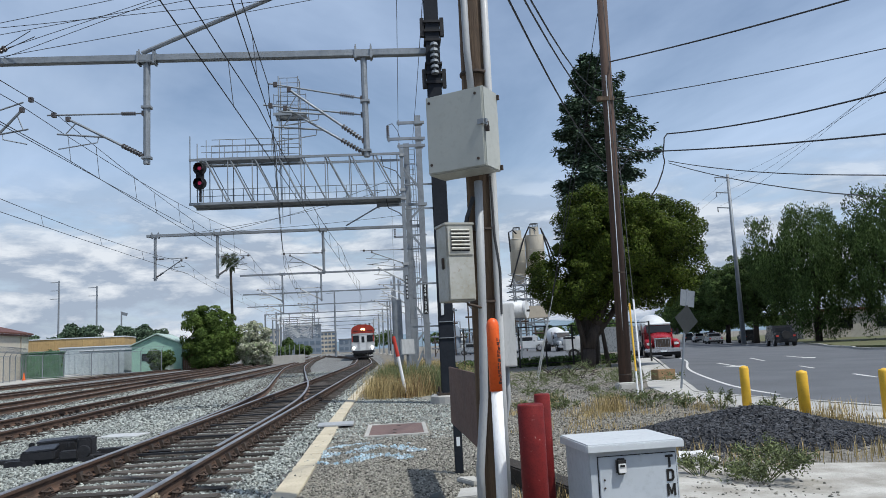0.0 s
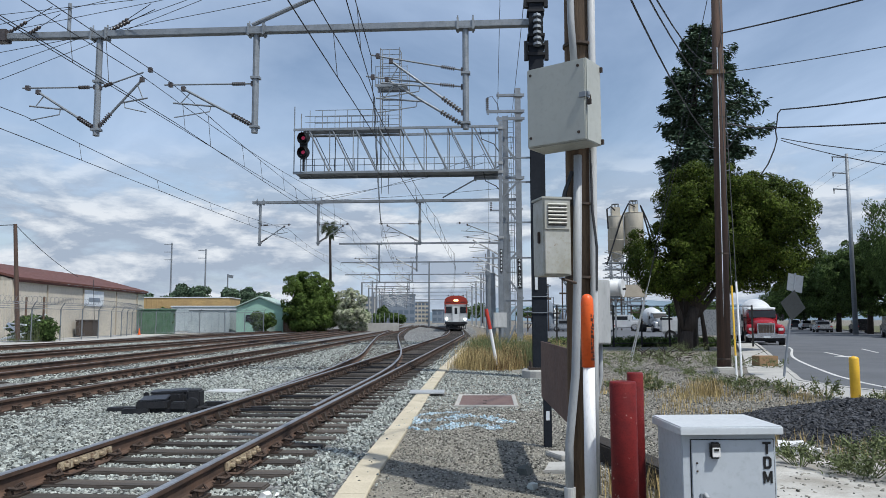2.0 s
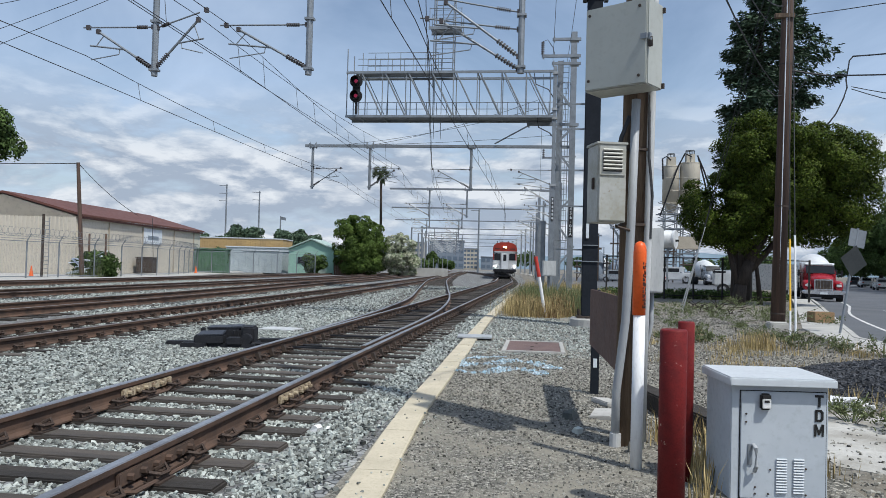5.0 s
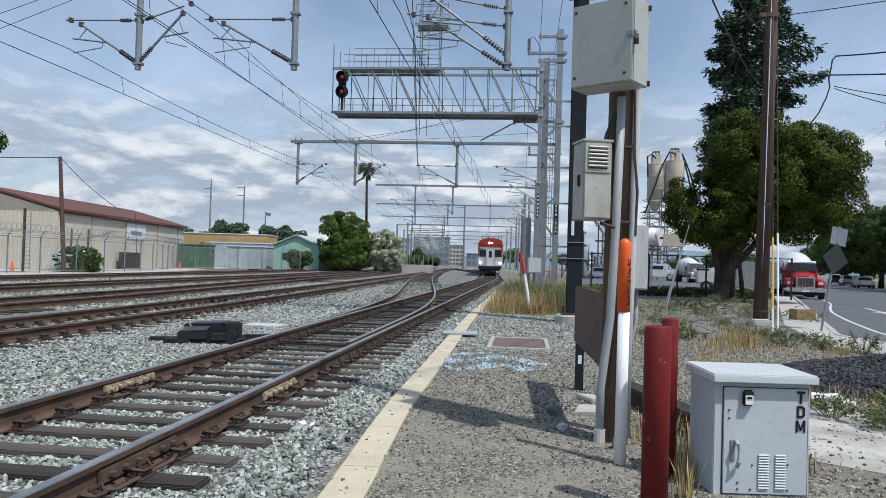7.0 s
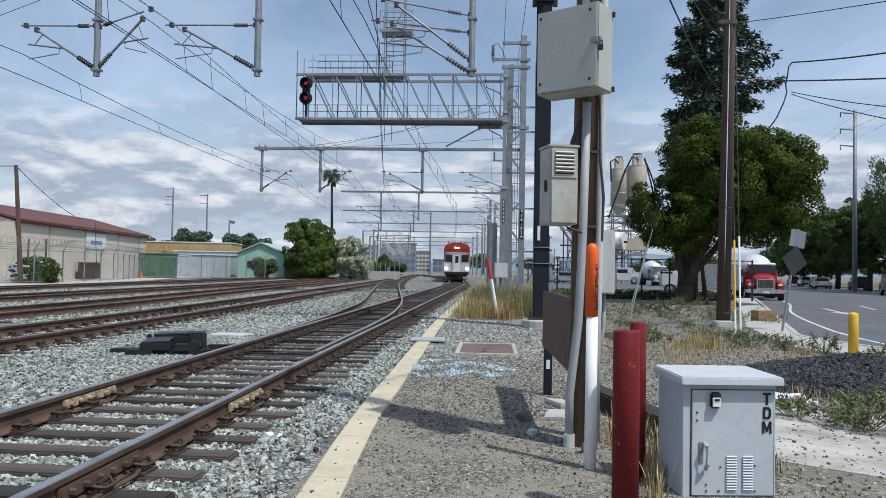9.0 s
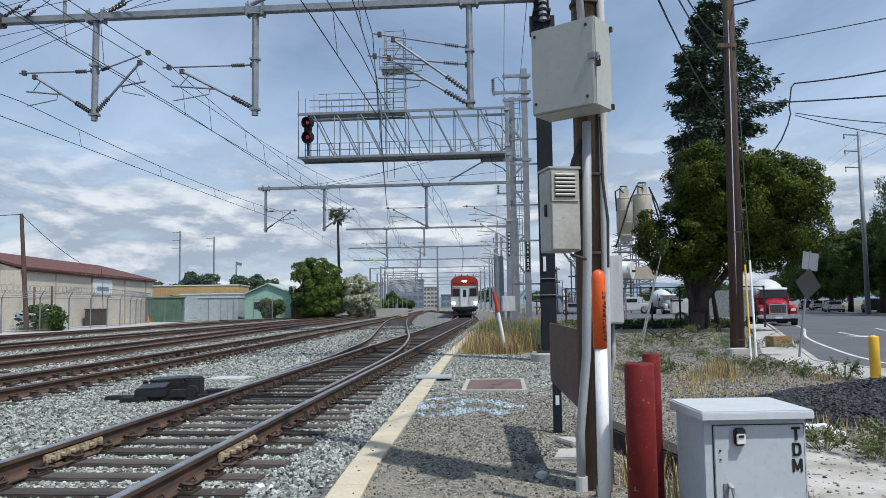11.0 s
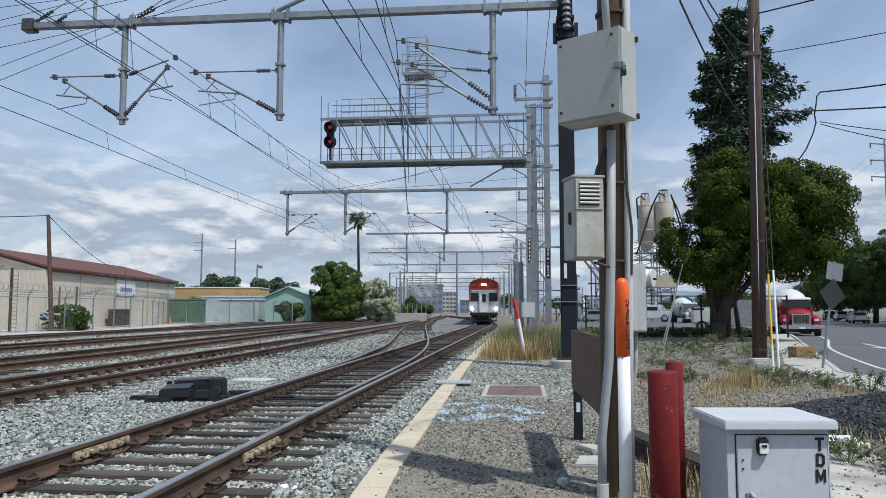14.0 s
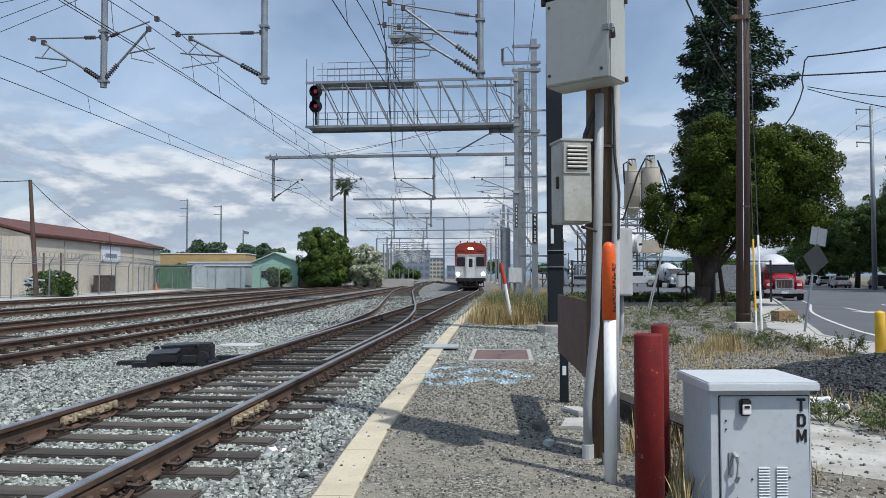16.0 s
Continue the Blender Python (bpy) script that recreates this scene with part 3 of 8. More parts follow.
def clumps(lobes, k, rad, count, size, material, name, seed=3, droop=0.0, aspect=0.6, tall=0.8, gaps=0.3):
    """A crown of leaf clumps set over the outside of large lobes, each clump a cap of small leaves facing outwards, with
    shaded hollows between them and a thin filling of leaves inside."""
    g = np.random.default_rng(seed)
    lb = np.array(lobes, float)
    area = lb[:, 3] * lb[:, 4] + lb[:, 3] * lb[:, 5] + lb[:, 4] * lb[:, 5]
    cs, ds = [], []
    while len(cs) < k:
        i = g.choice(len(lb), p=area / area.sum())
        d = g.normal(size=3)
        d /= np.linalg.norm(d)
        lump = noise.noise(Vector(d) * 2.2 + Vector((i * 3.1, seed * 0.37, 0)))
        if lump < -gaps:
            continue
        c = lb[i, :3] + d * lb[i, 3:] * (g.uniform(0.72, 0.94) + 0.22 * lump)
        if any(np.linalg.norm((c - o[:3]) / o[3:]) < 0.72 for j, o in enumerate(lb) if j != i):
            continue
        cs.append(c)
        ds.append(d)
    cs, ds = np.array(cs), np.array(ds)
    rr = rad * g.uniform(0.55, 1.25, k)
    w = rr ** 2
    pick = g.choice(k, count, p=w / w.sum())
    q = g.normal(size=(count, 3)) + ds[pick] * 0.9 + np.array([0, 0, 0.35])
    q /= np.linalg.norm(q, axis=1)[:, None]
    c = cs[pick] + q * (rr[pick] * g.uniform(0.45, 1.0, count) ** 0.6)[:, None] * np.array([1, 1, tall])
    c[:, 2] -= droop * rr[pick] * g.uniform(0, 1.6, count)
    inner = g.uniform(size=count) < 0.16
    c[inner] = (lb[g.choice(len(lb), count, p=area / area.sum())][:, :3] * 0.45 + c * 0.55)[inner]
    nr = q + g.normal(size=(count, 3)) * 0.42
    u = np.cross(nr, g.normal(size=(count, 3)))
    u /= np.linalg.norm(u, axis=1)[:, None]
    u[:, 2] -= droop * 1.4
    u /= np.linalg.norm(u, axis=1)[:, None]
    v = np.cross(u, nr)
    v /= np.linalg.norm(v, axis=1)[:, None]
    s = (size * g.uniform(0.55, 1.3, count) * np.where(inner, 1.9, 1.0))[:, None]
    f = np.cross(u, v) * s * 0.12
    p = np.stack([c - u * s * 0.5, c + v * s * aspect * 0.5 + f, c + u * s * 0.5, c - v * s * aspect * 0.5 + f], 1)
    return cloud_mesh(name, p.reshape(-1, 3).tolist(), np.arange(4 * count).reshape(count, 4).tolist(), material)


def blades(spots, material, name, seed=5):
    """Grass: thin bent blades. Spots: x, y, radius, height, count."""
    g = np.random.default_rng(seed)
    P_, F_ = [], []
    for x, y, r, h, n in spots:
        q = g.normal(size=(n, 2)) * r * 0.5
        a = g.uniform(0, 6.28, n)
        hh = h * g.uniform(0.35, 1.1, n)
        lean = g.uniform(0.05, 0.5, n) * hh
        w = g.uniform(0.002, 0.006, n)
        for i in range(n):
            ca, sa = math.cos(a[i]), math.sin(a[i])
            bx, by = x + q[i, 0], y + q[i, 1]
            k = len(P_)
            P_ += [(bx - sa * w[i], by + ca * w[i], -0.01), (bx + sa * w[i], by - ca * w[i], -0.01),
                   (bx + ca * lean[i] * .4 + sa * w[i] * .8, by + sa * lean[i] * .4 - ca * w[i] * .8, hh[i] * .6),
                   (bx + ca * lean[i] * .4 - sa * w[i] * .8, by + sa * lean[i] * .4 + ca * w[i] * .8, hh[i] * .6),
                   (bx + ca * lean[i], by + sa * lean[i], hh[i])]
            F_ += [(k, k + 1, k + 2, k + 3), (k + 3, k + 2, k + 4)]
    return cloud_mesh(name, P_, F_, material)


# ---------------------------------------------------------------- ground, road, pavement
bm = B()
bmesh.ops.create_grid(bm, x_segments=8, y_segments=8, size=2500, matrix=pose(0, 1500, -0.16))
tagged(part("ground", bm, "dirt"), "dry brown earth and gravel reaching the horizon", "ground", kind="structure")
tagged(part("ballast_bed", sheet(B(), [(-29, -6), (-1.25, -6), (-1.25, 5), (-1.5, 20), (-1.2, 60), (-2, 95), (-4, 150), (-8, 210), (-14, 300), (-48, 300), (-36, 150), (-31.5, 90), (-29, 50)], -0.01, 0.14), "ballast"),
       "grey crushed stone ballast under the railway tracks", "ballast", kind="structure")
tagged(part("path", sheet(B(), [(-1.25, -6), (-1.25, 5), (-1.5, 20), (-1.2, 60), (1.8, 60), (1.6, 20), (1.6, 12), (2.0, 8), (2.4, -6)], -0.005, 0.14), "gravel"),
       "trodden path of fine grey-brown gravel beside the track", "path", kind="structure")
tagged(part("yard_ground", sheet(B(), [(2.4, -6), (2.0, 8), (1.6, 12), (1.6, 20), (1.8, 60), (14.5, 60), (10.2, 30), (7.0, 19.5), (5.4, 15.8), (6.6, 12.2), (7.2, 8.0), (8.8, 4), (9, -6)], -0.012, 0.14), "dirt"),
       "dry earth verge with scattered stones and weeds", "verge", kind="structure")
tagged(part("sand_patch", sheet(B(), [(2.2, 5.9), (2.25, 6.7), (2.5, 7.3), (2.75, 8.0), (3.2, 8.25), (3.8, 7.9), (4.4, 8.0), (5.3, 7.7), (6.2, 8.2), (7.0, 6.9), (6.5, 5.9), (5.4, 5.5), (4.2, 5.7), (3.1, 5.3)], -0.006, 0.05), "sand"),
       "patch of pale powdery sand in front of the stone heap", "sand", kind="structure")
ROAD_Z = -0.12
tagged(part("road", sheet(B(), [(9.2, -20), (9.0, 8), (8.6, 12.6), (7.4, 17.6), (7.9, 20.2), (11.2, 31), (17.2, 51), (28, 90), (56, 190), (72, 186), (47.5, 103), (36.5, 66), (31, 52), (34, 40), (90, 30), (90, -20)], ROAD_Z, 0.05), "asphalt"),
       "wide grey asphalt street with worn white markings", "road", kind="structure")
tagged(part("pavement", sheet(B(), [(5.9, 15.6), (6.3, 17.5), (6.9, 21.0), (10.0, 31), (16, 51), (27, 90), (27.8, 90), (17.0, 51), (11.0, 31), (7.7, 20.2), (7.2, 17.6), (8.4, 12.6), (8.8, 8), (9.0, 4), (7.6, 4), (7.2, 9), (6.75, 12.4)], 0.0, 0.14), "concrete"),
       "pale concrete pavement along the street", "pavement", kind="structure")
bm = B()
sweep(bm, [(-0.08, -0.14), (0.08, -0.14), (0.08, -0.02), (0.055, 0.012), (-0.08, 0.012)],
      [(*p, 0) for p in spline([(9.15, 2), (8.9, 8), (8.5, 12.6), (7.3, 17.6), (7.8, 20.2), (11.1, 31), (17.1, 51), (27.9, 90)], 0.8)])
tagged(part("kerb", bm, "concrete"), "worn concrete kerb along the street", "kerb", kind="structure")
bm = B()
sweep(bm, [(-0.08, -0.14), (0.08, -0.14), (0.08, 0.012), (-0.08, 0.012)], [(*p, 0) for p in spline([(90, 30.5), (34, 40.5), (31.3, 52), (36.8, 66), (47.8, 103), (72.4, 186)], 2)])
tagged(part("kerb", bm, "concrete"), "concrete kerb on the far side of the street", "kerb", kind="structure")
tagged(part("lawn", sheet(B(), [(31.5, 52), (37, 66), (48, 103), (72.6, 186), (110, 180), (90, 31), (34.2, 41)], 0.0, 0.1), "lawn"), "clipped green lawn under street trees", "lawn", kind="structure")
tagged(part("apron", sheet(B(), [(-29.5, 30), (-29.5, 52), (-31.5, 66), (-36, 84), (-33, 100), (-60, 105), (-60, 30)], -0.02, 0.1), "concrete"), "pale dusty concrete apron round the shed", "apron", kind="structure")
tagged(part("yard", sheet(B(), [(2.2, 62), (14.6, 62), (26.5, 90), (40, 140), (4, 140)], -0.02, 0.1), "asphalt"), "grey paved industrial yard beyond the verge", "yard", kind="structure")


def stripe(pts, w=0.11):
    bm = B()
    sweep(bm, [(-w / 2, 0.0), (w / 2, 0.0), (w / 2, 0.004), (-w / 2, 0.004)], [(*p, ROAD_Z + 0.003) for p in pts])
    tagged(part("road_marking", bm, "paint"), "worn white painted line on the asphalt", "road marking", "road markings", "structure")


stripe(spline([(8.9, 17.6), (9.44, 21.5), (12.17, 31.5), (15.73, 41.0), (17.6, 47.0)], 1.5))
for a, b in (((13.87, 21.51), (14.41, 23.54)), ((15.57, 27.92), (16.19, 30.08)), ((17.95, 36.65), (19.4, 41.2)), ((12.3, 16.2), (12.75, 18.0))):
    stripe([a, b], 0.13)
for (xa, ya), (xb, yb) in (((14.78, 32.96), (15.66, 36.8)), ((20.91, 38.14), (21.6, 41.6))):
    stripe([(xa, ya), (xb, yb)], 0.17)
    d = Vector((xb - xa, yb - ya)).normalized()
    bm = sheet(B(), [(xa + d.y * 0.5, ya - d.x * 0.5), (xa - d.y * 0.5, ya + d.x * 0.5), (xa - d.x * 1.3, ya - d.y * 1.3)], ROAD_Z + 0.0075, 0.003)
    tagged(part("road_marking", bm, "paint"), "worn white arrow head painted on the asphalt", "road marking", "road markings", "structure")

# ---------------------------------------------------------------- tracks
RAIL = [(-0.07, 0.0), (0.07, 0.0), (0.07, 0.012), (0.018, 0.03), (0.011, 0.05), (0.011, 0.125), (0.034, 0.14), (0.036, 0.172), (-0.036, 0.172), (-0.034, 0.14), (-0.011, 0.125), (-0.011, 0.05), (-0.018, 0.03), (-0.07, 0.012)]
HEAD = [(-0.033, 0.1725), (0.033, 0.1725), (0.028, 0.180), (-0.028, 0.180)]
RZ = 0.02
TIE_MESH = mesh_of(box(B(), (2.6, 0.22, 0.17), (0, 0, -0.085), bevel=0.012), "tie", "tie")
bm = B()
for s in (-1, 1):
    box(bm, (0.34, 0.2, 0.016), (s * 0.7525, 0, 0.008))
    for q in (-1, 1):
        box(bm, (0.035, 0.05, 0.05), (s * 0.7525 + q * 0.10, 0.06 * q, 0.03))
        box(bm, (0.035, 0.05, 0.05), (s * 0.7525 + q * 0.10, -0.06 * q, 0.03))
for s in (-1, 1):
    for q in (-1, 1):
        x = s * 0.7525
        chain(bm, [(x + q * 0.06, -0.05, 0.05), (x + q * 0.10, -0.085, 0.075), (x + q * 0.155, -0.06, 0.06), (x + q * 0.155, 0.05, 0.055), (x + q * 0.11, 0.085, 0.085), (x + q * 0.06, 0.05, 0.055)], 0.014, 5)
CHAIR_MESH = mesh_of(bm, "tie_plate", "clip_iron")


def track(name, ctrl, label, top="dull_top", near=0):
    """Rails, ties and plates along a line; the ties up to `near` metres ahead are single pieces."""
    path = spline(ctrl, 1.0)
    th = tagged(new(name), label, "railway track", kind="structure")
    for d in (-0.7525, 0.7525):
        side = offset(path, d)
        rail = part("rail", sweep(B(), RAIL, [(p.x, p.y, RZ) for p in side]), "rust_rail", th)
        part("rail_head", sweep(B(), HEAD, [(p.x, p.y, RZ) for p in side]), top, rail, "worn bright running surface")
    rest, run, k = [], 0.0, 0
    g = random.Random(len(name) * 7 + near)
    for a, b in zip(path, path[1:]):
        seg = (b - a).length
        while k * 0.52 < run + seg:
            p = a + (b - a) * ((k * 0.52 - run) / seg)
            ang = math.degrees(math.atan2(-(b - a).x, (b - a).y)) + g.uniform(-1.2, 1.2)
            m = pose(p.x + g.uniform(-0.05, 0.05), p.y, RZ + g.uniform(-0.004, 0.008), g.uniform(-1, 1), 0, ang)
            if p.y < near:
                t = new("tie", TIE_MESH)
                t.parent, t.matrix_basis = th, m
                c = new("tie_plate", CHAIR_MESH)
                c.parent, c.matrix_basis = th, pose(p.x, p.y, RZ, 0, 0, ang)
            elif p.y < 190:
                rest.append(m)
            k += 1
        run += seg
    bm = B()
    for m in rest:
        bmesh.ops.create_cube(bm, size=1.0, matrix=m @ pose(0, 0, -0.085) @ Matrix.Diagonal((2.6, 0.22, 0.17, 1)))
    if rest:
        tagged(part("ties", bm, "tie", th), kind="stuff")
    return path


T1 = [(-3.17, -6), (-3.17, 20), (-3.2, 60), (-3.45, 72), (-4.4, 92), (-5.6, 115), (-7.7, 150), (-11, 197), (-15.5, 255)]
LINE1 = track("track_1", T1, "near railway track with bright worn rails on dark wooden ties", "rail_top", 45)
LINE2 = track("track_2", [(-8.3, -4), (-8.35, 12), (-8.5, 20), (-8.9, 30), (-9.4, 42), (-10.6, 66), (-13.5, 113), (-17, 160), (-22, 220)], "second railway track with rusty rails", near=34)
track("track_3", [(-12.3, -4), (-12.4, 16), (-12.6, 25), (-13.2, 34), (-14.0, 46), (-15.1, 66), (-18, 113), (-21.5, 160), (-26.5, 220)], "third railway track with rusty rails", near=0)
track("track_4", [(-17.6, 5), (-17.7, 30), (-17.9, 50), (-18.9, 70), (-22.2, 113), (-26, 160)], "fourth railway track with rusty rails", near=0)
track("track_5", [(-24.0, 5), (-24.1, 31), (-24.4, 45), (-24.9, 58), (-25.7, 80), (-27, 113)], "siding with rusty rails near the fence", near=0)


track("track_6", [(-5.2, 104), (-7.4, 122), (-11.2, 145), (-15.5, 172), (-20, 205)], "distant crossover track between two lines", near=0)


def loose_rail(name, ctrl, th):
    path = spline(ctrl, 1.0)
    rail = part(name, sweep(B(), RAIL, [(p.x, p.y, RZ + 0.002) for p in path]), "rust_rail", th)
    part("rail_head", sweep(B(), HEAD, [(p.x, p.y, RZ + 0.002) for p in path]), "rail_top", rail)


turnout = tagged(new("turnout"), "turnout rails curving off the near track towards the next one", "railway switch", kind="structure")
loose_rail("closure_rail", [(-2.55, 10.8), (-2.62, 17.5), (-2.9, 23), (-3.65, 30.4), (-5.3, 43), (-8.2, 66), (-10.4, 88), (-12.75, 113)], turnout)
loose_rail("closure_rail", [(-3.99, 13), (-4.12, 18), (-4.35, 22), (-4.85, 28), (-6.6, 41), (-9.5, 63.3), (-11.8, 86), (-14.2, 112)], turnout)

mid = spline([(-3.6, 22.5), (-4.25, 29), (-5.95, 42), (-8.85, 64.5), (-11.1, 87), (-13.5, 112)], 0.56)
bm = B()
for a, b in zip(mid, mid[1:]):
    d = b - a
    wide = 3.2 if a.y < 40 else 2.6
    bmesh.ops.create_cube(bm, size=1.0, matrix=pose(a.x, a.y, RZ - 0.088, 0, 0, math.degrees(math.atan2(-d.x, d.y))) @ Matrix.Diagonal((wide, 0.22, 0.17, 1)))
tagged(part("switch_ties", bm, "tie", turnout), kind="stuff")

# cream concrete strip between ballast and path
strip = tagged(new("concrete_strip"), "cream painted concrete cable trough lids in a row", "cable trough", kind="structure")
edge = spline([(-1.0, 2.6), (-1.03, 4.3), (-1.16, 6.9), (-1.22, 9.9), (-1.38, 19.0), (-1.4, 24), (-1.4, 40)], 0.1)
g = random.Random(4)
last = 0
STEP = 12
for i in range(0, len(edge) - STEP - 1, STEP):
    seg = [(p.x, p.y, g.uniform(-0.003, 0.003)) for p in edge[i:i + STEP + 1]]
    seg[0] = (seg[0][0], seg[0][1] + 0.004, seg[0][2])
    w = 0.13 + g.uniform(-0.006, 0.006)
    z = seg[0][2]
    part("trough_lid", sweep(B(), [(-w, -0.06), (w, -0.06), (w, 0.018), (w - 0.012, 0.028), (-w + 0.012, 0.028), (-w, 0.018)], [(x, y, z) for x, y, _ in seg]), "cream", strip)


# ---------------------------------------------------------------- overhead line portals
def insulator(bm, a, b, r=0.055, n=6):
    """A ribbed rod: sheds along a core, as one turned form."""
    a, b = Vector(a), Vector(b)
    f, rr = [0.0], [0.02]
    for i in range(n):
        c, h = (i + 0.5) / n, 0.28 / n
        f += [c - h - 0.001, c - h, c + h * 0.6, c + h]
        rr += [0.02, r, r * 0.9, 0.02]
    chain(bm, [a.lerp(b, q) for q in f + [1.0]], rr + [0.02], 8)


def cantilever(th, at, side, k=1.0, far=False, tie=(1.33, 1.35), diag=(0.17, 1.23), wide=2.47):
    """The hinged arms that hold the wires out from a drop tube. at: the tube's lower end. side: -1 reaches to the left."""
    x, y, zb = at
    mat = "pvc_light" if far else "galv"
    n = 5 if far else 8
    r = 1.8 if far else 1.0

    def P(u, v):
        return (x + side * u * k, y, zb + v)

    def on_diag(u):
        return diag[0] + (diag[1] - diag[0]) * u / 1.93

    def on_tie(u):
        return tie[0] + (tie[1] - tie[0]) * u / wide
    part("top_tie", rod(B(), P(0.08, on_tie(0.08)), P(wide, tie[1]), 0.022 * r, n), mat, th)
    part("bracket_tube", rod(B(), P(0.10, on_diag(0.1)), P(1.95, diag[1]), 0.033 * r, n), mat, th)
    part("registration_tube", rod(B(), P(1.02, on_diag(1.02)), P(2.22, on_diag(1.02) + 0.12), 0.024 * r, n), mat, th)
    part("steady_arm", chain(B(), [P(1.2, on_diag(1.02) - 0.0), P(1.22, on_diag(1.02) - 0.13), P(2.18, on_diag(1.02) - 0.27)], 0.016 * r, 5), mat, th)
    part("strut", rod(B(), P(1.75, on_diag(1.75)), P(2.02, on_diag(1.02) + 0.1), 0.015 * r, 5), mat, th)
    bm = B()
    insulator(bm, P(0.14, on_diag(0.14)), P(0.62, on_diag(0.62)), 0.07, 7)
    part("insulator", bm, "insul", th, "ribbed dark insulator")
    bm = B()
    insulator(bm, P(0.28, on_tie(0.28)), P(0.64, on_tie(0.64)), 0.055, 7)
    part("insulator", bm, "insul", th, "ribbed dark insulator")
    for u, v in ((0.07, on_diag(0.07)), (0.07, on_tie(0.07)), (1.95, diag[1]), (2.3, on_tie(2.3))):
        part("hinge_clamp", box(B(), (0.10, 0.1, 0.12), P(u, v)), "insul", th)


def portal(y, x_mast, x_end, z, tubes, arms, dark=False, far=False, mast_top=3.0, label=""):
    th = thing("line_portal", label or "galvanised steel overhead line portal with hanging drop tubes", "line portal", group="overhead line portals")
    mm = "mast" if dark else ("galv_far" if far else "galv")
    gm = "galv_far" if far else "galv"
    w, k, top = 0.18 if not far else 0.17, 0.02, z + mast_top + 0.1
    prof = [(-w, -w - k), (w, -w - k), (w, -w + k), (k, -w + k), (k, w - k), (w, w - k), (w, w + k), (-w, w + k), (-w, w - k), (-k, w - k), (-k, -w + k), (-w, -w + k)]
    bm = sheet(B(), [(x_mast + a, y + b) for a, b in prof], top, top)
    part("mast", bm, mm, th, "tall dark painted H-section mast" if dark else "")
    part("footing", lathe(B(), [(0.46, -0.1), (0.46, 0.17), (0.43, 0.2), (0.2, 0.205)], (x_mast, y, 0), 20), "concrete", th, "round concrete footing")
    beam = part("beam", box(B(), (x_mast - x_end, 0.2, 0.17), ((x_mast + x_end) / 2, y, z), bevel=0.01 if not far else 0), gm, th)
    for tx in tubes:
        bm = B()
        rod(bm, (tx, y, z - 0.09), (tx, y, z - 2.78), 0.085, 10)
        part("drop_tube", bm, gm, th)
        for dx in (-0.2, 0.2):
            part("clamp_plate", box(B(), (0.05, 0.28, 0.32), (tx + dx, y, z)), gm, th)
            part("clamp_bolt", rod(B(), (tx + dx, y, z + 0.14), (tx + dx, y, z + 0.26), 0.02, 6), gm, th)
        part("clamp_plate", box(B(), (0.5, 0.26, 0.03), (tx, y, z - 0.11)), gm, th)
        part("collar", box(B(), (0.24, 0.2, 0.06), (tx, y, z - 2.62)), gm, th)
        part("collar", box(B(), (0.24, 0.2, 0.06), (tx, y, z - 1.3)), gm, th)
    for tx, s, reach in arms:
        cantilever(th, (tx, y, z - 2.78), s, reach / 2.47, far)
    if far and y > 150:
        part("mast", box(B(), (0.3, 0.3, z), (x_end + 0.2, y, z / 2)), gm, th)
    return th


p1 = portal(19.0, 1.2, -13.25, 9.1, (-10.47, -6.17, -0.62), ((-6.17, -1, 2.47), (-10.47, -1, 2.1)), dark=True, mast_top=4.6,
            label="overhead line portal with dark mast and galvanised beam")
cantilever(p1, (-0.62, 19.0, 6.33), -1, 1.0, tie=(1.54, 2.02), diag=(0.37, 1.84))
cantilever(p1, (-0.62, 19.06, 6.33), -1, 1.06, tie=(1.12, 1.47), diag=(0.07, 1.37))
cantilever(p1, (-10.47, 19.0, 6.33), 1, 0.62, tie=(1.29, 1.7), diag=(0.17, 1.5), wide=2.0)
part("stay", rod(B(), (-6.3, 19, 9.25), (1.05, 19, 12.4), 0.06, 8), "galv", p1)
part("stub_post", rod(B(), (-11.35, 19, 9.15), (-11.35, 19, 10.0), 0.05, 8), "galv", p1)
part("end_bracket", box(B(), (0.34, 0.3, 0.34), (-13.2, 19, 9.12), bevel=0.02), "insul", p1, "dark bracket at the beam's end")
for a, b in (((-13.1, 19, 9.2), (-11.6, 18.6, 9.75)), ((-12.6, 19, 9.1), (-11.3, 18.5, 9.5)), ((-10.2, 19, 9.2), (-8.9, 18.6, 9.75)), ((-10.2, 19, 9.2), (-8.7, 18.4, 9.5))):
    bm = B()
    insulator(bm, a, Vector(a).lerp(Vector(b), 0.45), 0.05, 6)
    part("insulator", bm, "insul", p1)
    part("span_wire", rod(B(), Vector(a).lerp(Vector(b), 0.45), b, 0.012, 4), "wire", p1)
for z in (8.2, 8.45, 8.7, 9.35, 9.6, 9.85):
    part("clamp_band", box(B(), (0.44, 0.44, 0.07), (1.2, 18.98, z)), "black", p1, "dark clamp band round the mast")
for z in (8.3, 9.7):
    for dx in (-0.26, 0.26):
        part("clamp_block", box(B(), (0.1, 0.12, 0.5), (1.2 + dx, 18.85, z)), "black", p1)
bm = B()
insulator(bm, (1.22, 18.68, 8.35), (1.22, 18.68, 9.25), 0.11, 6)
part("insulator", bm, "galv", p1, "stack of pale porcelain sheds")

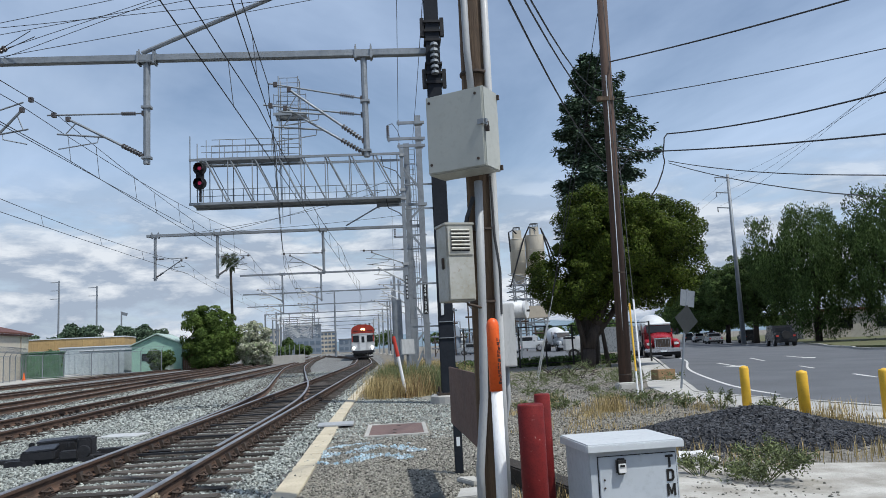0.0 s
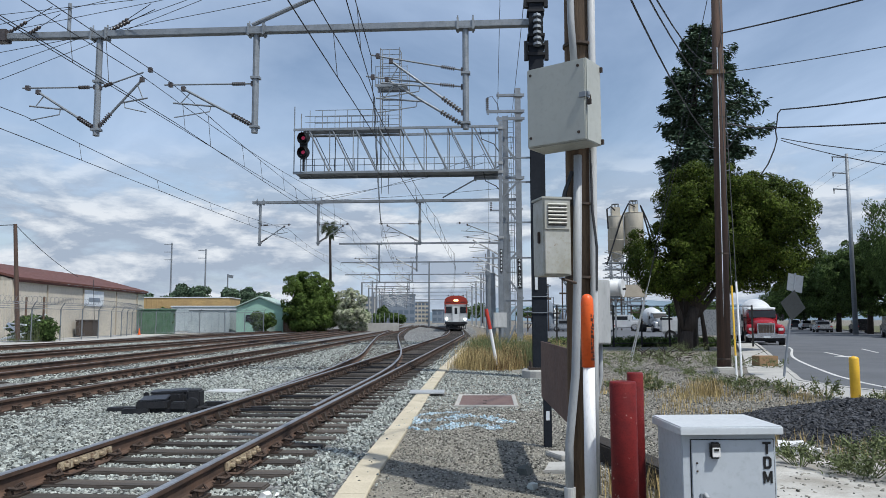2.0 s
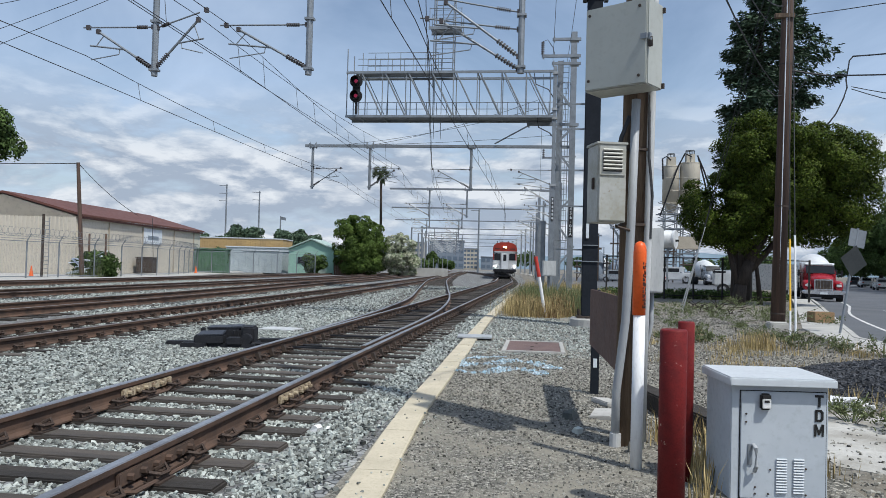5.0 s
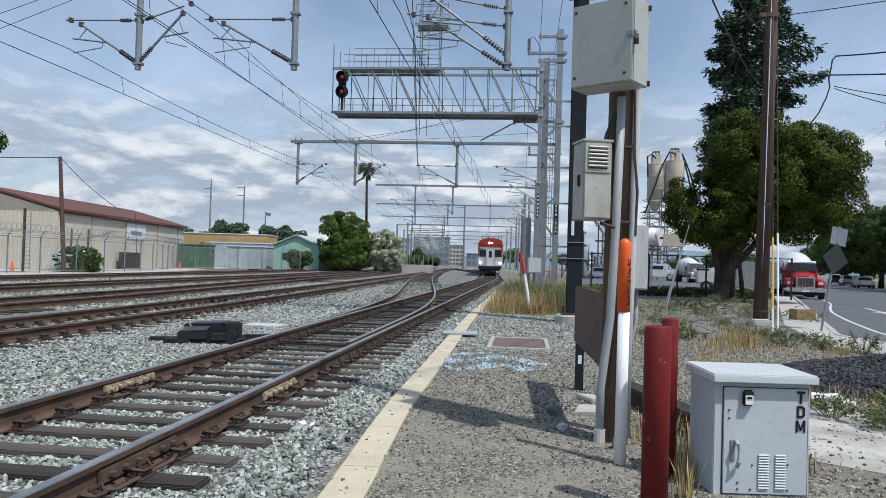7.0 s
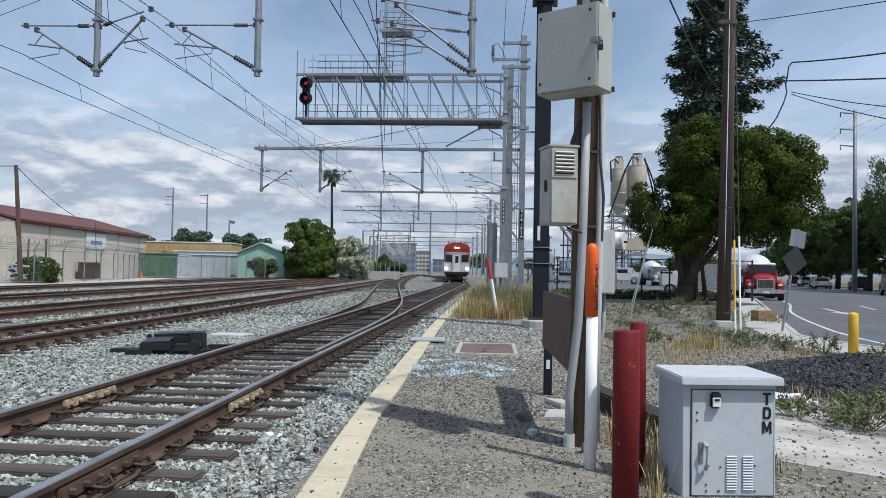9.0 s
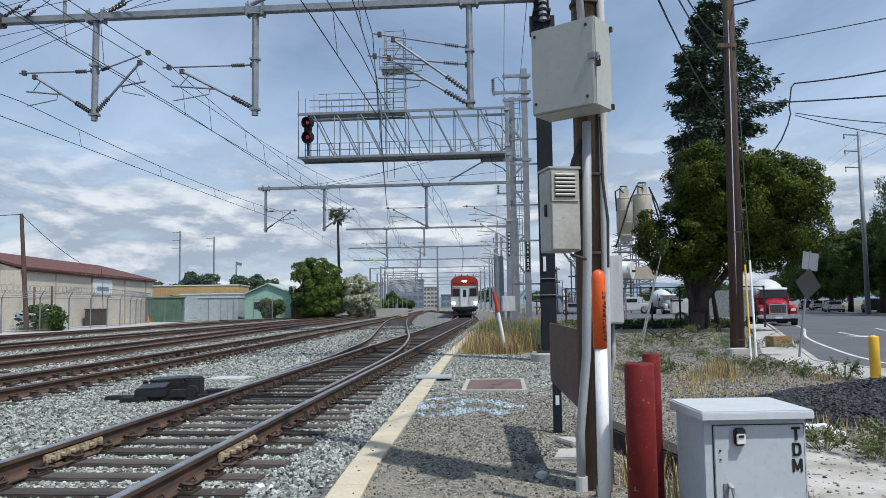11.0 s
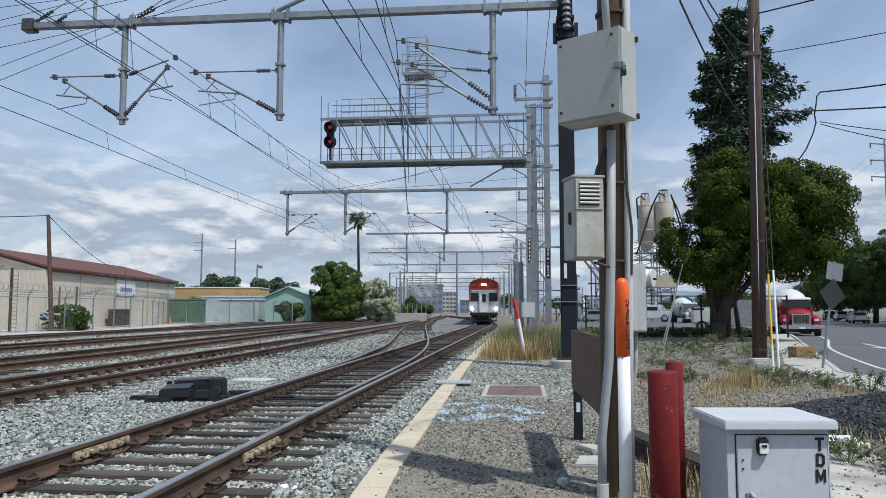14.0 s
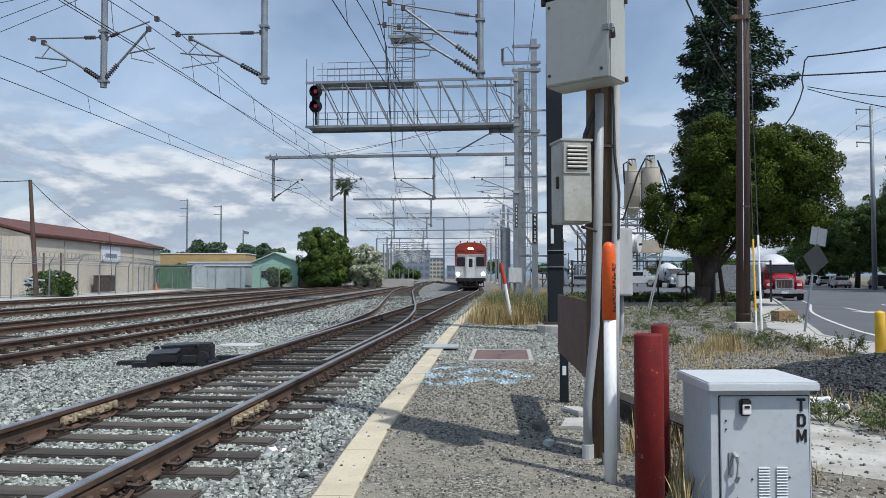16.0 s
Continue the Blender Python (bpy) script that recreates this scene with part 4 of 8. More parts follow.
portal(46.7, 1.73, -15.2, 8.92, (-14.7, -10.94, -4.47), ((-4.47, -1, 2.6), (-10.94, 1, 2.0), (-14.7, 1, 2.0), (1.2, -1, 3.4)), mast_top=7.0)
portal(73.0, 1.2, -15.0, 8.95, (-11.0, -7.3), ((-7.3, -1, 2.5), (-11.0, -1, 2.5), (0.9, -1, 2.8)), far=True, mast_top=1.5)
for y, xm, xe, tb in ((100, -0.4, -20.2, (-15, -10.6)), (127, -0.9, -25, (-19.5, -14)), (154, -2.2, -27, (-22, -17)), (181, -3.8, -30, (-24, -19)), (208, -5.5, -33, (-27, -22)), (240, -8, -37, (-30, -25)), (280, -11, -42, (-35, -30))):
    portal(y, xm, xe, 9.2, tb, tuple((t, -1, 2.6) for t in tb) + ((xm - 0.3, -1, 3.0),), far=True, mast_top=1.5)


for x, y, h in ((1.1, 60, 11), (0.9, 86, 11), (0.2, 113, 11.5), (-0.6, 140, 11.5), (-1.8, 167, 11.5), (2.4, 66, 12), (2.2, 93, 12), (1.6, 120, 12)):
    lm_ = thing("line_mast", "slim grey overhead line mast beside the track", "line mast", (x, y, 0), group="line masts")
    part("mast", box(B(), (0.3, 0.3, h), (0, 0, h / 2)), "galv_far", lm_)
    part("bracket", box(B(), (1.6, 0.12, 0.12), (-0.4, 0, h - 0.8)), "galv_far", lm_)
    bm = B()
    insulator(bm, (-1.1, 0, h - 0.8), (-1.1, 0, h - 0.1), 0.1, 4)
    part("insulator", bm, "insul", lm_)
    if x < 2:
        cantilever(lm_, (-0.1, 0, 6.2), -1, 1.25, True, tie=(1.5, 1.9), diag=(0.2, 1.6))


def wires(name, label, runs, r, mat="wire", category="overhead wire", n=4):
    th = thing(name, label, category, group="overhead wires")
    for pts in runs:
        part("wire", chain(B(), pts, r, n), mat, th)
    return th


def sag(a, b, drop, n=10):
    a, b = Vector(a), Vector(b)
    return [a.lerp(b, i / n) - Vector((0, 0, 4 * drop * (i / n) * (1 - i / n))) for i in range(n + 1)]


def catenary(supports, label, r=0.011):
    """A contact wire, a sagging carrier over it and droppers, from support to support: x, y, contact height, carrier height."""
    th = thing("catenary", label, "overhead wire", group="overhead wires")
    for (x0, y0, c0, m0), (x1, y1, c1_, m1) in zip(supports, supports[1:]):
        cw = sag((x0, y0, c0), (x1, y1, c1_), 0.04, 10)
        part("contact_wire", chain(B(), cw[::2], r, 4), "wire", th)
        mw = sag((x0 - 0.1, y0, m0), (x1 - 0.1, y1, m1), 0.32, 10)
        part("carrier_wire", chain(B(), mw, r, 4), "wire", th)
        for i in (1, 3, 5, 7, 9):
            part("dropper", rod(B(), mw[i], cw[i], 0.008, 4), "wire", th)


catenary([(-3.27, -15, 6.65, 7.7), (-3.27, 19, 6.65, 7.75), (-3.27, 46.7, 6.65, 7.75), (-3.5, 73, 6.65, 7.9), (-6.3, 127, 6.7, 8.0), (-10, 181, 6.7, 8.0)], "contact wire and carrier wire over the near track", 0.013)
catenary([(-0.6, -15, 7.3, 8.3), (-3.0, 19, 7.2, 8.33), (-6.9, 46.7, 6.75, 8.0), (-9.5, 73, 6.75, 8.0), (-13, 127, 6.75, 8.0)], "contact wire and carrier wire bearing off over the turnout", 0.011)
catenary([(-8.4, -15, 6.66, 7.7), (-8.35, 19, 6.66, 7.72), (-8.95, 46.7, 6.7, 7.6), (-11, 73, 6.7, 7.8), (-14.6, 127, 6.7, 7.8), (-19, 181, 6.7, 7.8)], "contact wire and carrier wire over the second track")
catenary([(-12.4, -15, 6.28, 6.85), (-12.38, 19, 6.28, 6.9), (-12.75, 46.7, 6.5, 7.2), (-15.5, 73, 6.7, 7.6), (-19, 127, 6.7, 7.6), (-23, 181, 6.7, 7.6)], "contact wire and carrier wire over the third track")
catenary([(-9.2, -15, 7.1, 7.9), (-9.2, 19, 7.12, 7.95), (-9.3, 46.7, 7.4, 8.9)], "overlapping contact and carrier wire between the tracks")
fw = wires("feeder_wires", "thin feeder wires high beside the portals", [
    sag((0.35, -15, 14.4), (0.45, 46.5, 14.3), 0.5), sag((1.2, 19, 12.5), (1.3, 46.5, 14.0), 0.3), sag((1.0, -15, 12.4), (1.2, 19, 12.4), 0.3),
    sag((-0.1, 46.5, 13.4), (-0.4, 100, 10.5), 0.5), sag((1.4, 46.5, 12.9), (0.8, 100, 10.5), 0.5),
    sag((-10.8, 46.7, 9.0), (-0.3, 42.4, 10.9), 0.25), sag((-12.6, 46.7, 9.0), (-0.3, 42.4, 10.4), 0.25), sag((-11.2, 46.7, 9.0), (1.2, 46.7, 9.7), 0.1)], 0.012)
wires("span_wires", "thin wires running from the dark mast high over the tracks", [
    sag((-24, 19, 7.45), (1.1, 18.9, 12.36), 0.1), sag((-24, 19, 7.5), (1.1, 18.9, 11.76), 0.1), sag((-24, 19, 4.8), (1.1, 18.9, 13.1), 0.1),
    sag((-24, 19, 4.0), (1.1, 18.9, 13.3), 0.1), sag((-24, 19, 7.0), (1.1, 18.9, 11.1), 0.1), sag((-24, 19, 8.97), (1.1, 18.9, 10.96), 0.1)], 0.009)

# ---------------------------------------------------------------- signal bridge
SY, X0, X1, ZB, ZT = 42.0, -11.15, 0.45, 9.72, 12.2
sb = thing("signal_bridge", "galvanised cantilever signal bridge with railings and a red signal", "signal bridge", (0, SY, 0))
part("mast_leg", box(B(), (0.2, 0.2, 12.6), (0.55, -0.3, 6.3), bevel=0.01), "galv", sb)
part("mast_leg", box(B(), (0.32, 0.3, 13.4), (0.86, 1.7, 6.7), bevel=0.01), "galv", sb, "broad rear column")
part("mast_leg", rod(B(), (2.28, 0, 0), (2.28, 0, 13.1), 0.07, 10), "galv", sb, "slim pipe column")
for (xa, za), (xb, zb) in (((0.55, 11.6), (1.5, 10.3)), ((0.55, 8.2), (1.6, 9.25)), ((0.55, 8.2), (1.6, 6.8)), ((0.55, 4.25), (1.6, 5.35)), ((0.55, 4.25), (1.75, 2.6)), ((0.55, 1.2), (1.6, 2.4))):
    part("brace", box(B(), (math.hypot(xb - xa, zb - za), 0.1, 0.11), ((xa + xb) / 2, -0.1, (za + zb) / 2), (0, -math.degrees(math.atan2(zb - za, xb - xa)), 0)), "galv", sb)
for z in (2.5, 4.9, 6.9, 9.2, 10.6):
    part("tie_beam", box(B(), (1.7, 0.1, 0.09), (1.4, 0.2, z)), "galv", sb)
for x in (1.0, 1.32):
    part("ladder_stile", rod(B(), (x, 0.7, 0.8), (x, 0.7, 13.2), 0.022, 6), "galv", sb)
for i in range(40):
    part("ladder_rung", rod(B(), (1.0, 0.7, 1.1 + i * 0.3), (1.32, 0.7, 1.1 + i * 0.3), 0.014, 5), "galv", sb)
for i in range(9):
    z = 3.0 + i * 1.1
    part("ladder_hoop", chain(B(), [(0.92, 0.7, z), (0.88, 0.3, z), (1.16, 0.05, z), (1.44, 0.3, z), (1.40, 0.7, z)], 0.02, 5), "galv", sb)
for x in (0.92, 1.16, 1.42):
    part("cage_strip", rod(B(), (x, 0.15, 3.0), (x, 0.15, 11.8), 0.014, 4), "galv", sb)
for z in (12.2, 10.2, 9.7, 6.0):
    part("clamp_band", box(B(), (0.3, 0.3, 0.14), (0.55, -0.3, z)), "pvc", sb)
for y in (-0.75, 0.75):
    for z in (ZB, ZT):
        part("chord", box(B(), (X1 - X0, 0.1, 0.13), ((X0 + X1) / 2, y, z)), "galv", sb)
N = 8
for i in range(N + 1):
    x = X0 + 0.75 + (X1 - X0 - 0.9) * i / N
    for y in (-0.75, 0.75):
        part("upright", rod(B(), (x, y, ZB), (x, y, ZT), 0.03, 6), "galv", sb)
        if i < N:
            x2 = X0 + 0.75 + (X1 - X0 - 0.9) * (i + 1) / N
            part("diagonal", rod(B(), (x + 0.12, y, ZT), (x2, y, ZB), 0.045 if y < 0 else 0.025, 6), "galv", sb)
    for z in (ZT, ZB):
        part("cross_member", rod(B(), (x, -0.75, z), (x, 0.75, z), 0.04, 6), "galv", sb)
for y in (-0.75, 0.75):
    part("end_post", rod(B(), (X0 + 0.05, y, ZB), (X0 + 0.05, y, ZT + 1.35), 0.03, 6), "galv", sb)
part("walkway", box(B(), (X1 - X0, 1.4, 0.05), ((X0 + X1) / 2, 0, ZB + 0.06)), "galv", sb, "grated walkway")
for z in (0.35, 0.72, 1.1):
    part("hand_rail", rod(B(), (X0, 0.72, ZB + z), (X1, 0.72, ZB + z), 0.02, 5), "galv", sb)
    part("hand_rail", rod(B(), (X0 + 1.2, -0.6, ZT + z + 0.05), (X0 + 5.2, -0.6, ZT + z + 0.05), 0.02, 5), "galv", sb)
    part("hand_rail", rod(B(), (X0 + 0.3, 0.6, ZT + z + 0.05), (X0 + 5.2, 0.6, ZT + z + 0.05), 0.02, 5), "galv", sb)
for i in range(20):
    x = X0 + 0.3 + i * (X1 - X0 - 0.5) / 19
    part("rail_post", rod(B(), (x, 0.72, ZB), (x, 0.72, ZB + 1.1), 0.02, 5), "galv", sb)
for i in range(7):
    x = X0 + 0.9 + i * 0.72
    for y in (-0.6, 0.6):
        part("rail_post", rod(B(), (x, y, ZT), (x, y, ZT + 1.15), 0.02, 5), "galv", sb)
part("upper_walkway", box(B(), (5.6, 1.3, 0.05), (X0 + 3.2, 0, ZT + 0.09)), "galv", sb)
# caged ladder tower on top
bm = B()
LX = -5.7
for dx in (-0.55, 0.55):
    for dy in (-0.4, 0.4):
        rod(bm, (LX + dx, dy, ZT), (LX + dx, dy, 17.0), 0.035, 6)
for i in range(9):
    z = ZT + 0.3 + i * 0.55
    rod(bm, (LX - 0.55, -0.4, z), (LX + 0.55, -0.4, z), 0.02, 5)
    rod(bm, (LX - 0.55, 0.4, z), (LX + 0.55, 0.4, z), 0.02, 5)
    rod(bm, (LX + 0.55, -0.4, z), (LX + 0.55, 0.4, z), 0.02, 5)
    for dx in (-0.2, 0.2):
        rod(bm, (LX - 0.25 + dx, -0.42, z - 4), (LX - 0.25 + dx, -0.42, z), 0.018, 5)
part("ladder_cage", bm, "galv", sb)
for i in range(9):
    part("platform_slat", box(B(), (1.75, 0.07, 0.05), (LX + 0.1, -0.5 + i * 0.125, 14.75)), "galv", sb)
for q in (-0.55, 0.55):
    part("platform_edge", box(B(), (1.9, 0.05, 0.16), (LX + 0.1, q, 14.75)), "galv", sb)
    for z in (15.3, 15.85):
        part("hand_rail", rod(B(), (LX - 0.8, q, z), (LX + 1.0, q, z), 0.02, 5), "galv", sb)
    for x in (-0.8, 1.0):
        part("rail_post", rod(B(), (LX + x, q, 14.75), (LX + x, q, 15.9), 0.022, 5), "galv", sb)
head = part("signal_head", B(), "black", sb, "black two-light signal head")
hb = B()
for z in (11.65, 10.83):
    rod(hb, (-10.52, -0.92, z), (-10.52, -1.02, z), 0.36, 20)
    bmesh.ops.create_cone(hb, cap_ends=False, segments=16, radius1=0.24, radius2=0.23, depth=0.45, matrix=pose(-10.52, -1.2, z, 90))
box(hb, (0.42, 0.14, 1.0), (-10.52, -0.9, 11.24))
rod(hb, (-10.52, -0.9, 9.8), (-10.52, -0.9, 10.5), 0.06, 8)
hb.to_mesh(head.data)
hb.free()
for z in (11.65, 10.83):
    part("lens", rod(B(), (-10.52, -1.0, z), (-10.52, -1.04, z), 0.105, 16), "red_lamp", head, "lit red lens")
# mast of the next portal stands just behind: brackets for feeders
for x0, x1, z in ((0.36, 1.95, 14.27), (-0.22, 1.95, 13.33), (0.35, 1.95, 12.9), (-0.95, 1.9, 9.47)):
    part("bracket", box(B(), (x1 - x0, 0.14, 0.15), ((x0 + x1) / 2, 0.3, z)), "galv", sb)
    part("clamp_band", box(B(), (0.46, 0.5, 0.12), (1.62, 0.5, z)), "pvc", sb)
    part("end_plate", box(B(), (0.08, 0.2, 0.3), (x0 + 0.1, 0.3, z)), "galv", sb)
bm = B()
insulator(bm, (-0.17, 0.3, 13.4), (-0.17, 0.3, 14.15), 0.1, 6)
part("insulator", bm, "insul", sb)
part("jumper", chain(B(), [(-0.17, 0.3, 14.15), (0.1, 0.3, 14.25), (0.4, 0.3, 13.8), (0.5, 0.3, 13.4)], 0.02, 5), "wire", sb)
for pts in ([(-0.6, -0.3, 12.2), (-0.5, -0.3, 11.6), (0.2, -0.3, 11.3), (0.5, -0.3, 10.8)], [(-0.4, -0.3, 9.7), (-0.3, -0.3, 9.2), (0.3, -0.3, 8.9), (0.55, -0.3, 8.6)]):
    part("jumper", chain(B(), pts, 0.03, 5), "wire", sb)
part("stay", rod(B(), (-3.0, 4.6, 9.1), (0.6, 0.2, 10.2), 0.05, 6), "galv", sb)


# ---------------------------------------------------------------- pole group beside the path
tp = thing("utility_pole", "weathered brown wooden utility pole with conduits strapped to it", "utility pole", (0.735, 6.2, 0))
part("pole", rod(B(), (-0.012, 0.03, -0.1), (0.05, 0.03, 9.5), 0.108, 24, 0.092), "pole", tp, smooth=True)
part("conduit", chain(B(), [(-0.115, -0.06, 0.0), (-0.115, -0.06, 0.42), (-0.06, -0.12, 1.0), (-0.035, -0.13, 1.7), (-0.012, -0.13, 2.75)], 0.034, 12), "pvc", tp, "grey steel conduit", True)
part("conduit", chain(B(), [(0.075, -0.09, 0.0), (0.1, -0.08, 1.3), (0.125, -0.06, 3.4), (0.14, -0.05, 5.5)], 0.031, 12), "pvc_light", tp, "pale plastic conduit", True)
part("conduit", chain(B(), [(-0.02, -0.12, 3.4), (-0.045, -0.1, 3.9), (-0.05, -0.1, 5.4)], 0.03, 12), "pvc", tp, "", True)
for z in (1.75, 2.35, 3.7):
    part("strap", rod(B(), (0.02 * z / 3 - 0.01, 0.0, z), (0.02 * z / 3 - 0.01, 0.0, z + 0.02), 0.122, 20), "iron", tp, "thin steel strap")
part("conduit_foot", rod(B(), (-0.115, -0.06, -0.02), (-0.115, -0.06, 0.10), 0.045, 12), "pvc_light", tp)
part("cable", chain(B(), [(-0.10, -0.1, 1.98), (-0.16, -0.11, 2.25), (-0.12, -0.12, 2.45), (-0.06, -0.12, 2.62)], 0.018, 8), "wire", tp, "black cable loop", True)
part("cable", chain(B(), [(0.12, -0.1, 1.65), (0.13, -0.1, 2.0), (0.10, -0.1, 2.3), (0.10, -0.08, 2.8)], 0.011, 6), "wire", tp)

ub = thing("junction_box", "large beige metal junction box with a padlocked hasp on the pole", "junction box", (0.62, 6.0, 2.8), -33)
part("body", box(B(), (0.53, 0.26, 0.66), (-0.01, 0, 0.33), bevel=0.008), "box", ub)
part("door", box(B(), (0.515, 0.016, 0.645), (-0.01, -0.138, 0.33), bevel=0.006), "box", ub)
part("flange", box(B(), (0.03, 0.02, 0.04), (0.26, 0.12, 0.03)), "iron", ub)
part("flange", box(B(), (0.03, 0.02, 0.04), (0.26, 0.12, 0.62)), "iron", ub)
bm = B()
box(bm, (0.05, 0.02, 0.04), (0.23, -0.15, 0.36))
box(bm, (0.02, 0.03, 0.05), (0.262, -0.12, 0.36))
part("hasp", bm, "galv", ub, "steel hasp")
bm = B()
box(bm, (0.035, 0.02, 0.045), (0.275, -0.13, 0.30), bevel=0.004)
chain(bm, [(0.263, -0.13, 0.32), (0.263, -0.13, 0.35), (0.287, -0.13, 0.35), (0.287, -0.13, 0.32)], 0.005, 6)
part("padlock", bm, "iron", ub, "small padlock")
for x, z in ((0.19, 0.60), (0.19, 0.07), (-0.235, 0.6), (-0.235, 0.08)):
    part("bolt", rod(B(), (x, -0.145, z), (x, -0.152, z), 0.012, 8), "iron", ub)

lb = thing("meter_box", "narrow weathered cream metal box with a louvred door", "electrical box", (0.495, 5.98, 1.76), 13)
part("body", box(B(), (0.225, 0.27, 0.60), (0, 0, 0.30), bevel=0.006), "box_old", lb)
part("lid", box(B(), (0.245, 0.29, 0.02), (0, 0, 0.61), (2, 0, 0), bevel=0.004), "box_old", lb, "sloping lid stained tan")
part("door", box(B(), (0.205, 0.012, 0.33), (0.0, -0.141, 0.175), bevel=0.004), "box_old", lb)
bm = B()
box(bm, (0.205, 0.012, 0.225), (0.0, -0.141, 0.47), bevel=0.003)
part("vent_panel", bm, "box_old", lb, "tan stained vent panel")
for i in range(6):
    part("louvre", box(B(), (0.15, 0.022, 0.012), (0.0, -0.152, 0.405 + i * 0.029), (-32, 0, 0)), "box_old", lb)
    # black strip painting the shade under each louvre; nothing is cut open
    part("slot", box(B(), (0.15, 0.004, 0.013), (0.0, -0.1475, 0.393 + i * 0.029)), "ink", lb)
part("latch", box(B(), (0.02, 0.03, 0.09), (-0.12, -0.05, 0.30), bevel=0.004), "iron", lb)
part("bracket", chain(B(), [(0.08, 0, -0.02), (0.2, 0.02, -0.05), (0.2, 0.1, -0.05)], 0.012, 6), "iron", lb)

gb = thing("grey_box", "slim pale grey electrical box on the back of the pole", "electrical box", (0.905, 6.25, 1.22), 0)
part("body", box(B(), (0.135, 0.16, 0.52), (0, 0, 0.26), bevel=0.008), "pvc_light", gb)
part("cover", box(B(), (0.12, 0.012, 0.50), (0, -0.085, 0.26), bevel=0.004), "pvc_light", gb)
part("conduit", chain(B(), [(-0.01, 0, 0), (-0.01, 0, -0.25), (-0.05, 0, -0.45), (-0.05, 0, -1.2)], 0.02, 8), "pvc", gb, smooth=True)

mk = thing("marker_post", "white plastic marker post with an orange dome top and black lettering", "marker post", (0.70, 5.48, 0))
part("post", rod(B(), (0, 0, -0.1), (0.004, 0, 1.08), 0.042, 18), "white_post", mk, smooth=True)
part("cap", lathe(B(), [(0.046, 1.08), (0.046, 1.53), (0.043, 1.565), (0.032, 1.59), (0.014, 1.602), (0.002, 1.604)], n=18), "orange", mk, "bright orange domed sleeve", True)
bm = B()
g = random.Random(9)
for row in range(3):
    a = math.radians(-62 + row * 14)
    z = 1.13
    while z < 1.46:
        h = g.uniform(0.012, 0.03)
        if g.random() < 0.8:
            box(bm, (0.007, 0.002, h), (0.0472 * math.cos(a), 0.0472 * math.sin(a), z + h / 2), (0, 0, math.degrees(a) + 90))
        z += h + 0.008
part("lettering", bm, "ink", mk, "unreadable black lettering")


def bollard(at, r, h, mat, label, group, dome=False):
    th = thing("bollard", label, "bollard", at, group=group)
    prof = [(r, -0.1), (r, h - 0.01), (r - 0.006, h), (r - 0.02, h - 0.004)]
    if dome:
        prof = [(r, -0.1), (r, h - r * 0.6), (r * 0.86, h - r * 0.25), (r * 0.5, h - 0.015), (0.01, h)]
    part("pipe", lathe(B(), prof, n=24), mat, th, smooth=True)
    return th


b = bollard((0.762, 4.42, 0), 0.076, 1.065, "maroon", "dark red painted steel pipe bollard with chips", "red bollards")
part("cap_plate", lathe(B(), [(0.064, 1.045), (0.064, 1.056)], n=24), "maroon", b)
b = bollard((0.985, 5.25, 0), 0.055, 1.06, "maroon", "dark red painted steel pipe bollard behind another", "red bollards")
part("cap_plate", lathe(B(), [(0.045, 1.045), (0.045, 1.055)], n=24), "maroon", b)
for x, y in ((6.55, 14.2), (6.35, 11.75), (7.35, 11.2)):
    bollard((x, y, -0.02), 0.085, 0.78, "yellow", "yellow painted pipe bollard at the edge of the street", "yellow bollards", True)

# equipment cabinet with a keypad box
cb = thing("equipment_cabinet", "pale grey metal equipment cabinet with sloping lid and black letters", "cabinet", (1.47, 5.15, -0.025), 6)
tagged(part("cabinet_slab", box(B(), (0.86, 0.72, 0.08), (1.47, 5.15, -0.065), (0, 0, 6), bevel=0.01), "concrete"), "concrete slab under the cabinet", "slab", kind="structure")
part("body", box(B(), (0.60, 0.46, 0.74), (0, 0, 0.37), bevel=0.006), "cab", cb)
bm = B()
box(bm, (0.655, 0.56, 0.028), (0.0, -0.01, 0.768), (0.6, 0, 0), bevel=0.008)
box(bm, (0.65, 0.012, 0.04), (0.0, -0.286, 0.748), bevel=0.003)
for q in (-1, 1):
    box(bm, (0.012, 0.54, 0.04), (q * 0.322, -0.01, 0.748), bevel=0.003)
part("lid", bm, "cab_top", cb, "lighter sloping lid")
part("door", box(B(), (0.525, 0.014, 0.66), (0.02, -0.236, 0.36), bevel=0.004), "cab", cb)
part("door_seal", box(B(), (0.535, 0.006, 0.67), (0.02, -0.2315, 0.36)), "ink", cb)
for cx in (0.01, 0.115):
    for i in range(13):
        part("louvre", box(B(), (0.065, 0.014, 0.008), (cx, -0.246, 0.07 + i * 0.017), (-30, 0, 0)), "cab_top", cb)
kb = part("key_box", box(B(), (0.065, 0.035, 0.10), (-0.10, -0.26, 0.63), bevel=0.01), "ink", cb, "key lock box with a white face")
part("face", box(B(), (0.055, 0.008, 0.06), (-0.10, -0.281, 0.62), bevel=0.004), "plastic", kb)
part("dial", box(B(), (0.03, 0.006, 0.014), (-0.10, -0.286, 0.635)), "ink", kb)
hd = part("handle", chain(B(), [(-0.165, -0.245, 0.36), (-0.165, -0.29, 0.35), (-0.16, -0.29, 0.24), (-0.16, -0.26, 0.20)], 0.013, 8), "pvc", cb, "grey lever handle with rust")
part("handle_plate", box(B(), (0.03, 0.01, 0.13), (-0.185, -0.246, 0.30), bevel=0.003), "galv", cb)
